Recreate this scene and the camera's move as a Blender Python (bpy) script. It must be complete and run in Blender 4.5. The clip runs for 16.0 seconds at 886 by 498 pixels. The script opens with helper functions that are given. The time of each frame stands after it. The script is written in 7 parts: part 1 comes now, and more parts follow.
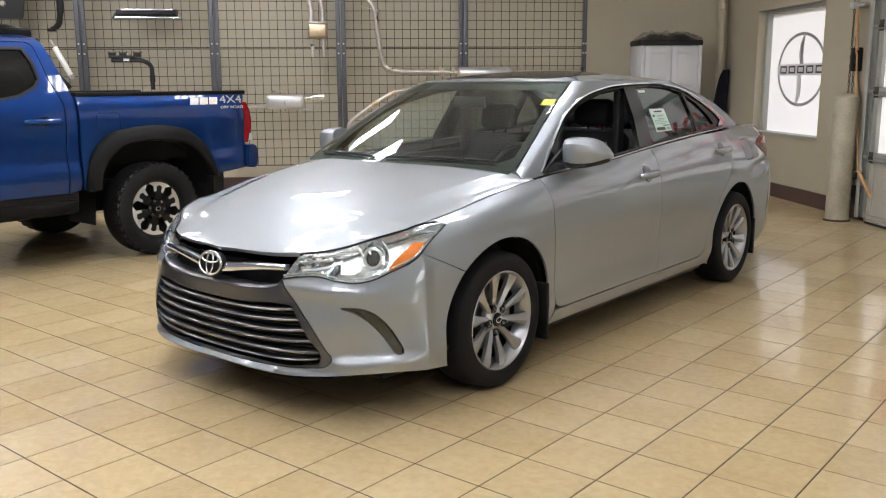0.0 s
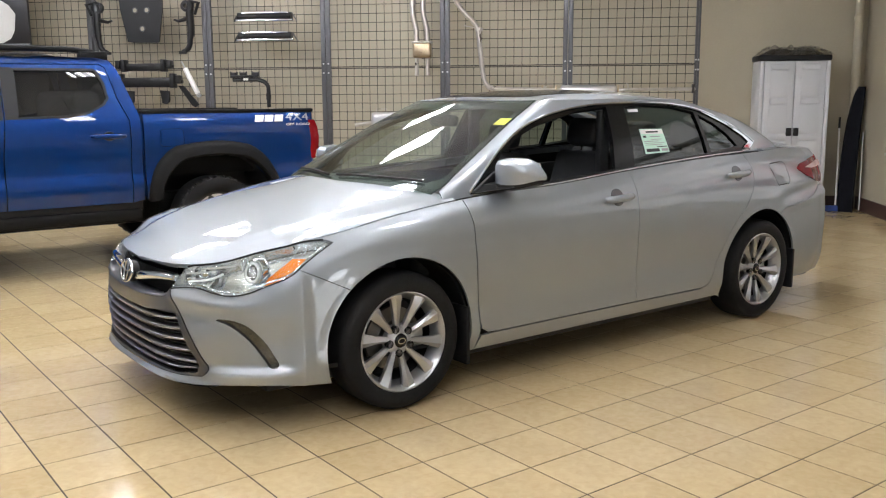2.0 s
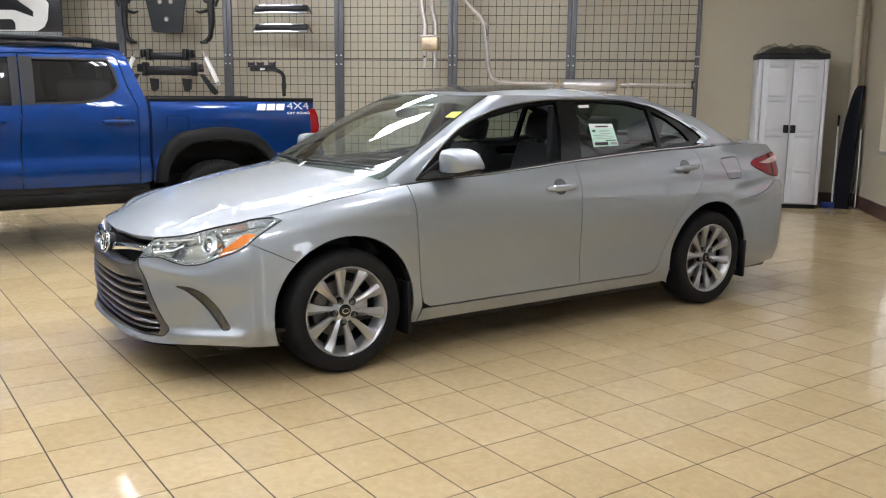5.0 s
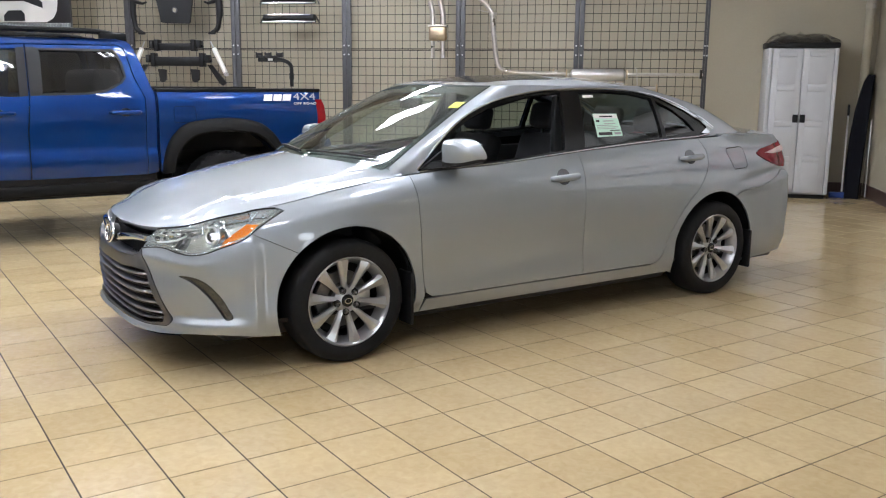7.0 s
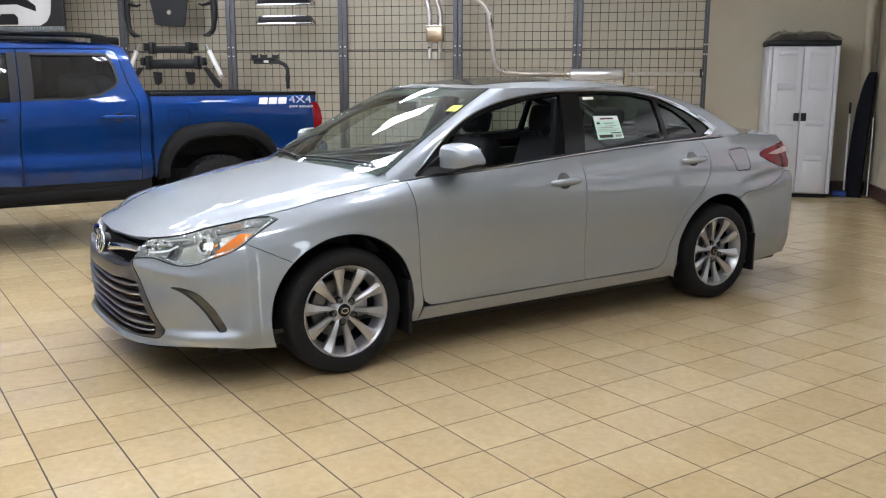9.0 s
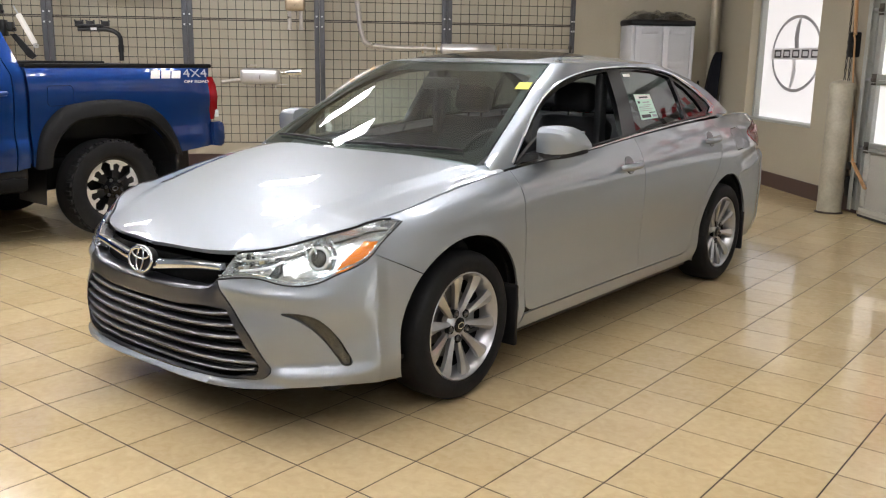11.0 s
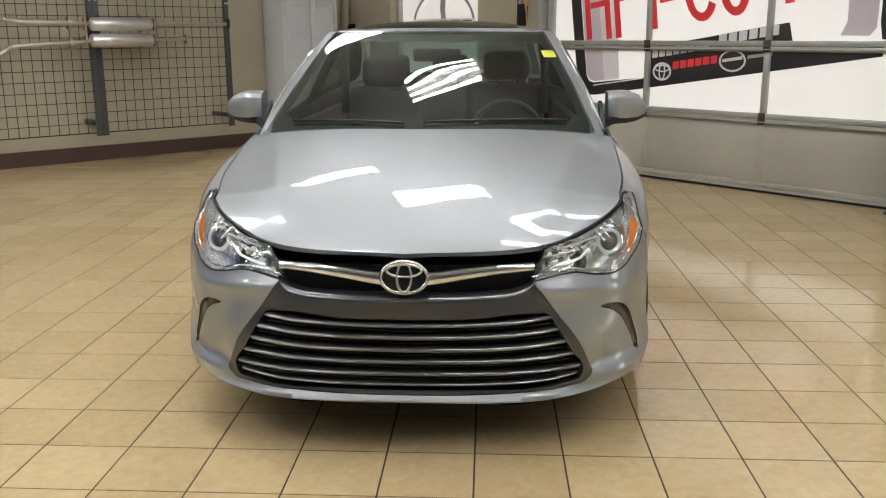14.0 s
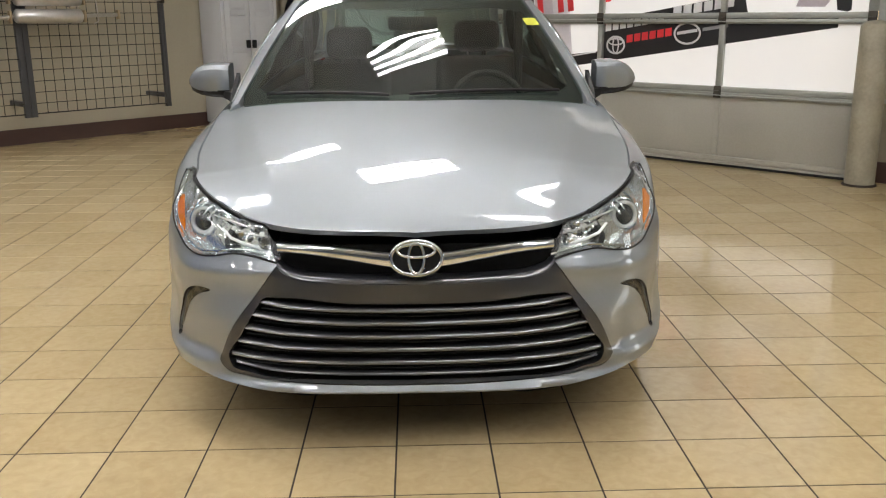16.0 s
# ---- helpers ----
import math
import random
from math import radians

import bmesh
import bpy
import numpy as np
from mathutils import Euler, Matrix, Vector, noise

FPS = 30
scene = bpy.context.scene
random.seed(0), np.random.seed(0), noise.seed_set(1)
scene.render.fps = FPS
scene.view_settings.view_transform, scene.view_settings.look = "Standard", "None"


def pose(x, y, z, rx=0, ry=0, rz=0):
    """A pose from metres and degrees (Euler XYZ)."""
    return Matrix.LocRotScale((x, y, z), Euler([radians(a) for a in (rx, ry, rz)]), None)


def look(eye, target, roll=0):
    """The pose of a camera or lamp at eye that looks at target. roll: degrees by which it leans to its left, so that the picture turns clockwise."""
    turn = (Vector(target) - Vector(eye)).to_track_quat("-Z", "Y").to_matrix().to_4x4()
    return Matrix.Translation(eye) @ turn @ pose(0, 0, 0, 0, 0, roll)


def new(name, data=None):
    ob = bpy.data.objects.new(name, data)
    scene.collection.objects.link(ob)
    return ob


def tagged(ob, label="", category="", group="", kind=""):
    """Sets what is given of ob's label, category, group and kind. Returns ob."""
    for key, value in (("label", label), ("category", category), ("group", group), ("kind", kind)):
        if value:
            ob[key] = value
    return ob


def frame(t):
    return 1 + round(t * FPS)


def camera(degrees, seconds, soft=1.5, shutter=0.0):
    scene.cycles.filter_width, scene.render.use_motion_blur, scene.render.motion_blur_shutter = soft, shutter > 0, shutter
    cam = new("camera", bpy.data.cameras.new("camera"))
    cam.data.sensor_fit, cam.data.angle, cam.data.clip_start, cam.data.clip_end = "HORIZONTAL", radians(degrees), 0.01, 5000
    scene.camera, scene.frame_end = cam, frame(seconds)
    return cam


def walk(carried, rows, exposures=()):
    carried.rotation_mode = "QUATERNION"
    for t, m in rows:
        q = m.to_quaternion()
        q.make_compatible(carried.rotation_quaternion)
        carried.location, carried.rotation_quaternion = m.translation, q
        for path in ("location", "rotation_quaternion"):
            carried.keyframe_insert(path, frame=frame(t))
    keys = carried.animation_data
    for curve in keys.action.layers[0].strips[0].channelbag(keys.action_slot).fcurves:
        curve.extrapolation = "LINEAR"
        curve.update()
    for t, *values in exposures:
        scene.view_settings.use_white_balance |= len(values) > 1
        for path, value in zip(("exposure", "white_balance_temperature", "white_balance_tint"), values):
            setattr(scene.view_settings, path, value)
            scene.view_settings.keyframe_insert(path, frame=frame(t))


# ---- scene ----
cam = camera(53.3, 16.0, 1.15)
METRES, EYE, TILT, LEAN, TURN = 7.353, 1.5, 0.0, 0.0, 39.0
PATH = [
    (0, (0.459, 0.35, 1.421), (-0.791, 1.867, 1.048), -0.3),
    (0.5, (0.686, 0.566, 1.438), (-0.625, 2.032, 1.08), 1.5),
    (1, (0.856, 0.859, 1.445), (-0.521, 2.262, 1.077), 1.3),
    (1.5, (1.152, 1.122, 1.428), (-0.328, 2.42, 1.075), -0.5),
    (2, (1.383, 1.36, 1.422), (-0.188, 2.553, 1.089), -0.3),
    (2.5, (1.589, 1.539, 1.44), (-0.034, 2.661, 1.114), 0.4),
    (3, (1.859, 1.571, 1.44), (0.208, 2.651, 1.117), 0.7),
    (3.5, (1.935, 1.49, 1.435), (0.315, 2.613, 1.098), 0.2),
    (3.7, (1.938, 1.478, 1.442), (0.327, 2.613, 1.1), 0.2),
    (6, (2.082, 1.54, 1.447), (0.45, 2.634, 1.074), 0.9),
    (6.5, (2.078, 1.544, 1.444), (0.446, 2.635, 1.062), 0.8),
    (7, (2.062, 1.543, 1.448), (0.43, 2.635, 1.072), 0.5),
    (7.5, (2.078, 1.543, 1.446), (0.443, 2.634, 1.073), 0.5),
    (8, (2.118, 1.613, 1.468), (0.472, 2.687, 1.098), -0.0),
    (8.5, (2.114, 1.615, 1.471), (0.473, 2.695, 1.097), -0.5),
    (8.7, (2.083, 1.625, 1.472), (0.44, 2.701, 1.095), -0.3),
    (10.8, (0.495, 0.865, 1.431), (-0.788, 2.346, 1.028), 1.5),
    (11, (0.316, 0.732, 1.442), (-0.908, 2.255, 1.017), 0.9),
    (11.5, (-0.172, 0.502, 1.444), (-1.233, 2.152, 1.06), 0.1),
    (12, (-0.677, 0.222, 1.413), (-1.546, 1.986, 1.045), 1.6),
    (12.5, (-1.149, 0.029, 1.396), (-1.857, 1.857, 0.999), 2.0),
    (13, (-1.638, -0.075, 1.414), (-2.126, 1.815, 0.979), 2.5),
    (13.5, (-2.117, -0.16, 1.423), (-2.383, 1.767, 0.959), 1.6),
    (14, (-2.489, -0.09, 1.398), (-2.59, 1.852, 0.928), -0.2),
    (14.5, (-2.768, -0.026, 1.387), (-2.726, 1.912, 0.891), -0.0),
    (15, (-2.93, 0.006, 1.374), (-2.821, 1.942, 0.883), 0.1),
    (15.5, (-2.932, 0.024, 1.364), (-2.82, 1.951, 0.841), 0.5),
    (16, (-2.756, 0.11, 1.339), (-2.696, 2.043, 0.827), -0.4),
]
walk(cam, [(t, look(eye, target, roll)) for t, eye, target, roll in PATH], [(0, 0.11, 6650, 12), (1.0, 0.15, 6620, 12), (1.5, 0.32, 6600, 12), (3, 0.37, 6480, 12), (6, 0.33, 6350, 12), (8.5, 0.3, 6150, 12), (11, 0.2, 6700, 13), (12, 0.12, 6900, 12), (13, -0.16, 6900, 11), (14, -0.15, 7000, 10), (16, -0.15, 7000, 10)])

# ---- world and lamps ----
world = bpy.data.worlds.new("daylight")
scene.world = world
world.use_nodes = True
wn = world.node_tree.nodes
sky = wn.new("ShaderNodeTexSky")
sky.sky_type, sky.sun_disc = "NISHITA", False
sky.sun_elevation, sky.sun_rotation = radians(32), radians(45)
world.node_tree.links.new(sky.outputs["Color"], wn["Background"].inputs["Color"])
wn["Background"].inputs["Strength"].default_value = 0.15

# the sun stands before the overhead door, outside, and only makes its film glow
sun = new("sun", bpy.data.lights.new("sun", "SUN"))
sun.data.energy, sun.data.angle, sun.data.color = 4.5, radians(0.5), (1.0, 0.97, 0.93)
sun.rotation_mode = "QUATERNION"
sun.rotation_quaternion = Vector((-0.6, -0.6, -0.53)).to_track_quat("-Z", "Y")

# daylight in the opening of the glazed door
day = new("daylight", bpy.data.lights.new("daylight", "AREA"))
day.data.shape, day.data.size, day.data.size_y = "RECTANGLE", 1.95, 0.86
day.data.energy, day.data.color = 30.0, (0.85, 0.93, 1.0)
day.matrix_world = pose(0, 0, 0, 0, 0, 45) @ pose(5.80, -0.8, 1.08, 0, 90, 0)

TUBE_STRENGTH = 45.6
scene.view_settings.exposure = 0.0

# ---- building helpers ----
ROOM = pose(0, 0, 0, 0, 0, 45)  # the walls stand at 45 degrees to the tiles


def principled(name):
    m = bpy.data.materials.new(name)
    m.use_nodes = True
    return m, m.node_tree.nodes, m.node_tree.links, m.node_tree.nodes["Principled BSDF"]


def mat(name, base, rough=0.5, metal=0.0, var=0.12, scale=3.0, fine=60.0, bump=0.0, coat=0.0, spec=0.5, stretch=(1, 1, 1), rvar=0.08):
    """A painted, plastic, metal or masonry surface with blotches, fine grain and relief."""
    m, n, l, b = principled(name)
    tc = n.new("ShaderNodeTexCoord")
    mp = n.new("ShaderNodeMapping")
    mp.inputs["Scale"].default_value = stretch
    l.new(tc.outputs["Object"], mp.inputs["Vector"])
    big, small = n.new("ShaderNodeTexNoise"), n.new("ShaderNodeTexNoise")
    for node, s, d in ((big, scale, 4), (small, fine, 3)):
        node.inputs["Scale"].default_value, node.inputs["Detail"].default_value = s, d
        l.new(mp.outputs["Vector"], node.inputs["Vector"])
    add = n.new("ShaderNodeMath")
    add.operation = "MULTIPLY_ADD"
    add.inputs[1].default_value = 0.35
    l.new(small.outputs["Fac"], add.inputs[0])
    half = n.new("ShaderNodeMath")
    half.operation = "MULTIPLY"
    half.inputs[1].default_value = 0.65
    l.new(big.outputs["Fac"], half.inputs[0])
    l.new(half.outputs[0], add.inputs[2])
    ramp = n.new("ShaderNodeValToRGB")
    ramp.color_ramp.elements[0].position, ramp.color_ramp.elements[1].position = 0.3, 0.7
    ramp.color_ramp.elements[0].color = (*[c * (1 - var) for c in base], 1)
    ramp.color_ramp.elements[1].color = (*[min(1, c * (1 + var)) for c in base], 1)
    l.new(add.outputs[0], ramp.inputs["Fac"])
    l.new(ramp.outputs["Color"], b.inputs["Base Color"])
    rm = n.new("ShaderNodeMapRange")
    rm.inputs["To Min"].default_value, rm.inputs["To Max"].default_value = max(0.02, rough - rvar), min(1, rough + rvar)
    l.new(big.outputs["Fac"], rm.inputs["Value"])
    l.new(rm.outputs["Result"], b.inputs["Roughness"])
    b.inputs["Metallic"].default_value = metal
    b.inputs["Specular IOR Level"].default_value = spec
    if coat:
        b.inputs["Coat Weight"].default_value, b.inputs["Coat Roughness"].default_value = coat, 0.03
    if bump:
        bp = n.new("ShaderNodeBump")
        bp.inputs["Strength"].default_value, bp.inputs["Distance"].default_value = bump, 0.004
        l.new(small.outputs["Fac"], bp.inputs["Height"])
        l.new(bp.outputs["Normal"], b.inputs["Normal"])
    return m


def glass(name, tint, gloss=0.08, rough=0.0):
    """Thin glazing: clear or tinted see-through sheet with a real mirror gloss."""
    m, n, l, b = principled(name)
    n.remove(b)
    tr, gl, mix, lw = n.new("ShaderNodeBsdfTransparent"), n.new("ShaderNodeBsdfGlossy"), n.new("ShaderNodeMixShader"), n.new("ShaderNodeLayerWeight")
    pw, fr = n.new("ShaderNodeMath"), n.new("ShaderNodeMath")
    pw.operation, fr.operation = "POWER", "MULTIPLY_ADD"
    lw.inputs["Blend"].default_value, pw.inputs[1].default_value = 0.5, 4.5
    l.new(lw.outputs["Facing"], pw.inputs[0])
    l.new(pw.outputs[0], fr.inputs[0])
    fr.inputs[1].default_value, fr.inputs[2].default_value = 1 - gloss, gloss
    tr.inputs["Color"].default_value = (*tint, 1)
    gl.inputs["Roughness"].default_value = rough
    l.new(fr.outputs[0], mix.inputs["Fac"])
    l.new(tr.outputs[0], mix.inputs[1])
    l.new(gl.outputs[0], mix.inputs[2])
    l.new(mix.outputs[0], n["Material Output"].inputs["Surface"])
    return m


def emitter(name, colour, strength):
    m, n, l, b = principled(name)
    b.inputs["Base Color"].default_value = (*colour, 1)
    b.inputs["Emission Color"].default_value = (*colour, 1)
    b.inputs["Emission Strength"].default_value = strength
    return m


def solid(name, bm, material, smooth=None, parent=None):
    """One mesh object out of a bmesh. smooth: the angle in degrees up to which edges are shaded round."""
    me = bpy.data.meshes.new(name)
    bm.normal_update()
    if smooth:
        for e in bm.edges:
            e.smooth = len(e.link_faces) == 2 and e.calc_face_angle(0) < radians(smooth)
        for fc in bm.faces:
            fc.smooth = True
    bm.to_mesh(me)
    bm.free()
    me.materials.append(material)
    ob = new(name, me)
    if parent is not None:
        ob.parent = parent
    return ob


def part(name, bm, material, parent, label="", smooth=35):
    ob = solid(name, bm, material, smooth, parent)
    return tagged(ob, label)


def thing(name, m, label, category, group=""):
    """The Empty at a thing's base."""
    return placed(tagged(new(name), label, category, group), m)


def placed(ob, m):
    ob.matrix_world = m
    return ob


def box(bm, x0, x1, y0, y1, z0, z1, bevel=0.0, seg=2, m=None):
    r = bmesh.ops.create_cube(bm, size=1.0)
    vs = r["verts"]
    for v in vs:
        v.co = Vector(((x0 + x1) / 2 + v.co.x * (x1 - x0), (y0 + y1) / 2 + v.co.y * (y1 - y0), (z0 + z1) / 2 + v.co.z * (z1 - z0)))
        if m is not None:
            v.co = m @ v.co
    if bevel:
        es = {e for v in vs for e in v.link_edges}
        bmesh.ops.bevel(bm, geom=list(es), offset=bevel, segments=seg, affect="EDGES", profile=0.5)
    return bm


def boxed(*a, **k):
    return box(bmesh.new(), *a, **k)


def ring_pts(c, ax, ay, r, seg, ry=None):
    ry = r if ry is None else ry
    return [c + ax * (r * math.cos(2 * math.pi * i / seg)) + ay * (ry * math.sin(2 * math.pi * i / seg)) for i in range(seg)]


def skin(bm, rings, closed=True, caps=False):
    """Quads between successive rings of points."""
    vv = [[bm.verts.new(p) for p in r] for r in rings]
    for a, b in zip(vv, vv[1:]):
        n = len(a)
        for i in range(n if closed else n - 1):
            j = (i + 1) % n
            bm.faces.new((a[i], a[j], b[j], b[i]))
    if caps:
        bm.faces.new(list(reversed(vv[0])))
        bm.faces.new(vv[-1])
    return vv


def tube(bm, path, r, seg=12, caps=True, squash=1.0):
    """A round bar or pipe along a path. r: one radius or one for each point."""
    path = [Vector(p) for p in path]
    rs = list(r) if hasattr(r, "__len__") else [r] * len(path)
    up, rings = None, []
    for i, p in enumerate(path):
        d = (path[min(i + 1, len(path) - 1)] - path[max(i - 1, 0)]).normalized()
        if up is None:
            up = d.orthogonal().normalized()
        up = (up - d * up.dot(d)).normalized()
        rings.append(ring_pts(p, up, d.cross(up), rs[i], seg, rs[i] * squash))
    skin(bm, rings, True, caps)
    return bm


def rounded(path, r, n=5):
    """A path with its corners rounded."""
    path = [Vector(p) for p in path]
    out = [path[0]]
    for a, b, c in zip(path, path[1:], path[2:]):
        d1, d2 = a - b, c - b
        k = min(r, d1.length * 0.49, d2.length * 0.49)
        p0, p2 = b + d1.normalized() * k, b + d2.normalized() * k
        for i in range(n + 1):
            t = i / n
            out.append(p0 * (1 - t) ** 2 + b * (2 * t * (1 - t)) + p2 * t * t)
    out.append(path[-1])
    return out


def lathe(bm, profile, seg=32, m=None, caps=False):
    """Turns (radius, height) points about the local z axis."""
    rings = []
    for r, h in profile:
        ring = ring_pts(Vector((0, 0, h)), Vector((1, 0, 0)), Vector((0, 1, 0)), r, seg)
        rings.append([m @ p if m is not None else p for p in ring])
    skin(bm, rings, True, caps)
    return bm


def prism(bm, outline, d0, d1, axes, origin=Vector((0, 0, 0))):
    """A plate: a flat outline of (a, b) points, thick from d0 to d1. axes: the directions of a, b and the depth."""
    ax, ay, az = (Vector(a) for a in axes)
    lo = [bm.verts.new(origin + ax * a + ay * b + az * d0) for a, b in outline]
    hi = [bm.verts.new(origin + ax * a + ay * b + az * d1) for a, b in outline]
    n = len(lo)
    bm.faces.new(list(reversed(lo)))
    bm.faces.new(hi)
    for i in range(n):
        j = (i + 1) % n
        bm.faces.new((lo[i], lo[j], hi[j], hi[i]))
    bmesh.ops.recalc_face_normals(bm, faces=bm.faces)
    return bm


def oval_ring(bm, c, ax, ay, az, rx, ry, w, d0, d1, seg=40):
    """A flat ring of width w, rx by ry to its outer edge, from depth d0 to d1."""
    c, ax, ay, az = Vector(c), Vector(ax), Vector(ay), Vector(az)
    rings = [ring_pts(c + az * d, ax, ay, rx - k, seg, ry - k) for d, k in ((d0, 0), (d1, 0), (d1, w), (d0, w), (d0, 0))]
    skin(bm, rings)
    bmesh.ops.remove_doubles(bm, verts=bm.verts, dist=1e-6)
    bmesh.ops.recalc_face_normals(bm, faces=bm.faces)
    return bm

# ---- materials ----
WALL_PAINT = mat("khaki wall paint", (0.345, 0.308, 0.230), 0.55, var=0.06, scale=1.3, fine=40, bump=0.15)
GREY_WALL = mat("unseen wall grey", (0.25, 0.275, 0.30), 0.55, var=0.06, scale=1.3, fine=40, bump=0.15)
BASE_BROWN = mat("brown base", (0.055, 0.028, 0.022), 0.4, var=0.15)
CEILING_PAINT = mat("ceiling paint", (0.66, 0.65, 0.62), 0.8, var=0.05)
GROUT = mat("grout", (0.030, 0.019, 0.010), 0.85, var=0.25, scale=2, bump=0.3)
STEEL_GREY = mat("grey painted steel", (0.055, 0.056, 0.060), 0.45, 0.3, var=0.2, scale=6)
WIRE = mat("dark wire", (0.024, 0.021, 0.017), 0.5, 0.4, var=0.25)
CAN_STEEL = mat("pale muffler steel", (0.56, 0.55, 0.54), 0.34, 0.8, var=0.10, scale=5, fine=40)
EXHAUST = mat("stainless exhaust", (0.44, 0.41, 0.37), 0.30, 0.9, var=0.18, scale=7, fine=30, rvar=0.1)
EXHAUST_TAN = mat("heat-tinted steel", (0.42, 0.33, 0.22), 0.3, 1.0, var=0.2, scale=9)
BLACK_IRON = mat("black coated iron", (0.006, 0.006, 0.0065), 0.38, 0.0, var=0.2, spec=0.3)
BLACK_PLASTIC = mat("black plastic", (0.008, 0.008, 0.0085), 0.5, var=0.2, scale=12, bump=0.1, spec=0.25)
WHITE_PAINT = mat("white paint", (0.78, 0.77, 0.74), 0.35, var=0.04)
HINGE_BROWN = mat("bronzed hinge steel", (0.060, 0.052, 0.040), 0.5, 0.3, var=0.2, scale=20)
DOOR_ALU = mat("anodised door frame", (0.36, 0.37, 0.34), 0.4, 0.35, var=0.1, scale=4)
DOOR_PANEL = mat("grey door panel", (0.38, 0.365, 0.315), 0.5, 0.0, var=0.08, scale=1.6, bump=0.05)
GALV = mat("galvanised steel", (0.45, 0.46, 0.46), 0.42, 0.8, var=0.18, scale=20)
BOLLARD_PAINT = mat("worn khaki bollard paint", (0.31, 0.28, 0.21), 0.5, var=0.24, scale=4, fine=38, bump=0.3)
LOCKER_GREY = mat("light grey locker plastic", (0.46, 0.465, 0.475), 0.45, var=0.05)
BLUE_BLACK = mat("dark blue cloth", (0.005, 0.0055, 0.009), 0.8, spec=0.15, var=0.3, scale=10, bump=0.3)
ORANGE = mat("orange hose", (0.48, 0.27, 0.12), 0.5, var=0.12)
RED_PRINT = mat("red print", (0.72, 0.035, 0.045), 0.4, var=0.05)
BLACK_PRINT = mat("black print", (0.018, 0.017, 0.019), 0.35, var=0.1)
GREY_PRINT = mat("grey print", (0.33, 0.33, 0.345), 0.3, var=0.12, scale=6)
PALE_GREY = mat("silver-grey decal", (0.46, 0.48, 0.52), 0.35, 0.2, var=0.06)
PALE_PRINT = mat("pale print", (0.72, 0.72, 0.73), 0.4, var=0.06)
SHADE_PRINT = mat("faint mauve print", (0.68, 0.645, 0.68), 0.4, var=0.1, scale=0.9)
MAUVE_PRINT = mat("pale mauve print", (0.55, 0.50, 0.55), 0.4, var=0.15, scale=0.9)


def film_white():
    """White window film: lit from the room, and by daylight through it."""
    m, n, l, b = principled("white window film")
    b.inputs["Base Color"].default_value = (0.84, 0.83, 0.83, 1)
    b.inputs["Roughness"].default_value = 0.35
    tl, mix = n.new("ShaderNodeBsdfTranslucent"), n.new("ShaderNodeMixShader")
    tl.inputs["Color"].default_value = (0.90, 0.92, 0.95, 1)
    mix.inputs["Fac"].default_value = 0.32
    l.new(b.outputs[0], mix.inputs[1])
    l.new(tl.outputs[0], mix.inputs[2])
    l.new(mix.outputs[0], n["Material Output"].inputs["Surface"])
    return m


FILM = film_white()


def tile_material(name, per_island):
    """Polished beige ceramic, mottled, each tile a little different."""
    m, n, l, b = principled(name)
    geo = n.new("ShaderNodeNewGeometry")
    big, small = n.new("ShaderNodeTexNoise"), n.new("ShaderNodeTexNoise")
    for node, s, d in ((big, 2.2, 5), (small, 26, 6)):
        node.inputs["Scale"].default_value, node.inputs["Detail"].default_value = s, d
        l.new(geo.outputs["Position"], node.inputs["Vector"])
    small.inputs["Distortion"].default_value = 0.8
    mixf = n.new("ShaderNodeMath")
    mixf.operation = "MULTIPLY_ADD"
    mixf.inputs[1].default_value = 0.42
    l.new(small.outputs["Fac"], mixf.inputs[0])
    half = n.new("ShaderNodeMath")
    half.operation = "MULTIPLY"
    half.inputs[1].default_value = 0.3
    l.new(big.outputs["Fac"], half.inputs[0])
    l.new(half.outputs[0], mixf.inputs[2])
    if per_island:
        rnd = geo.outputs["Random Per Island"]
    else:
        rnd = n.new("ShaderNodeObjectInfo").outputs["Random"]
    rr = n.new("ShaderNodeMath")
    rr.operation = "MULTIPLY_ADD"
    rr.inputs[1].default_value = 0.16
    l.new(rnd, rr.inputs[0])
    l.new(mixf.outputs[0], rr.inputs[2])
    ramp = n.new("ShaderNodeValToRGB")
    e = ramp.color_ramp.elements
    e[0].position, e[0].color = 0.235, (0.440, 0.325, 0.168, 1)
    e[1].position, e[1].color = 0.685, (0.615, 0.487, 0.288, 1)
    l.new(rr.outputs[0], ramp.inputs["Fac"])
    l.new(ramp.outputs["Color"], b.inputs["Base Color"])
    rm = n.new("ShaderNodeMapRange")
    rm.inputs["To Min"].default_value, rm.inputs["To Max"].default_value = 0.07, 0.15
    l.new(small.outputs["Fac"], rm.inputs["Value"])
    l.new(rm.outputs["Result"], b.inputs["Roughness"])
    bp = n.new("ShaderNodeBump")
    b.inputs["Specular IOR Level"].default_value = 0.8
    bp.inputs["Strength"].default_value, bp.inputs["Distance"].default_value = 0.06, 0.004
    l.new(big.outputs["Fac"], bp.inputs["Height"])
    l.new(bp.outputs["Normal"], b.inputs["Normal"])
    return m


TILE, TILE_REST = tile_material("beige tile", False), tile_material("beige tile field", True)


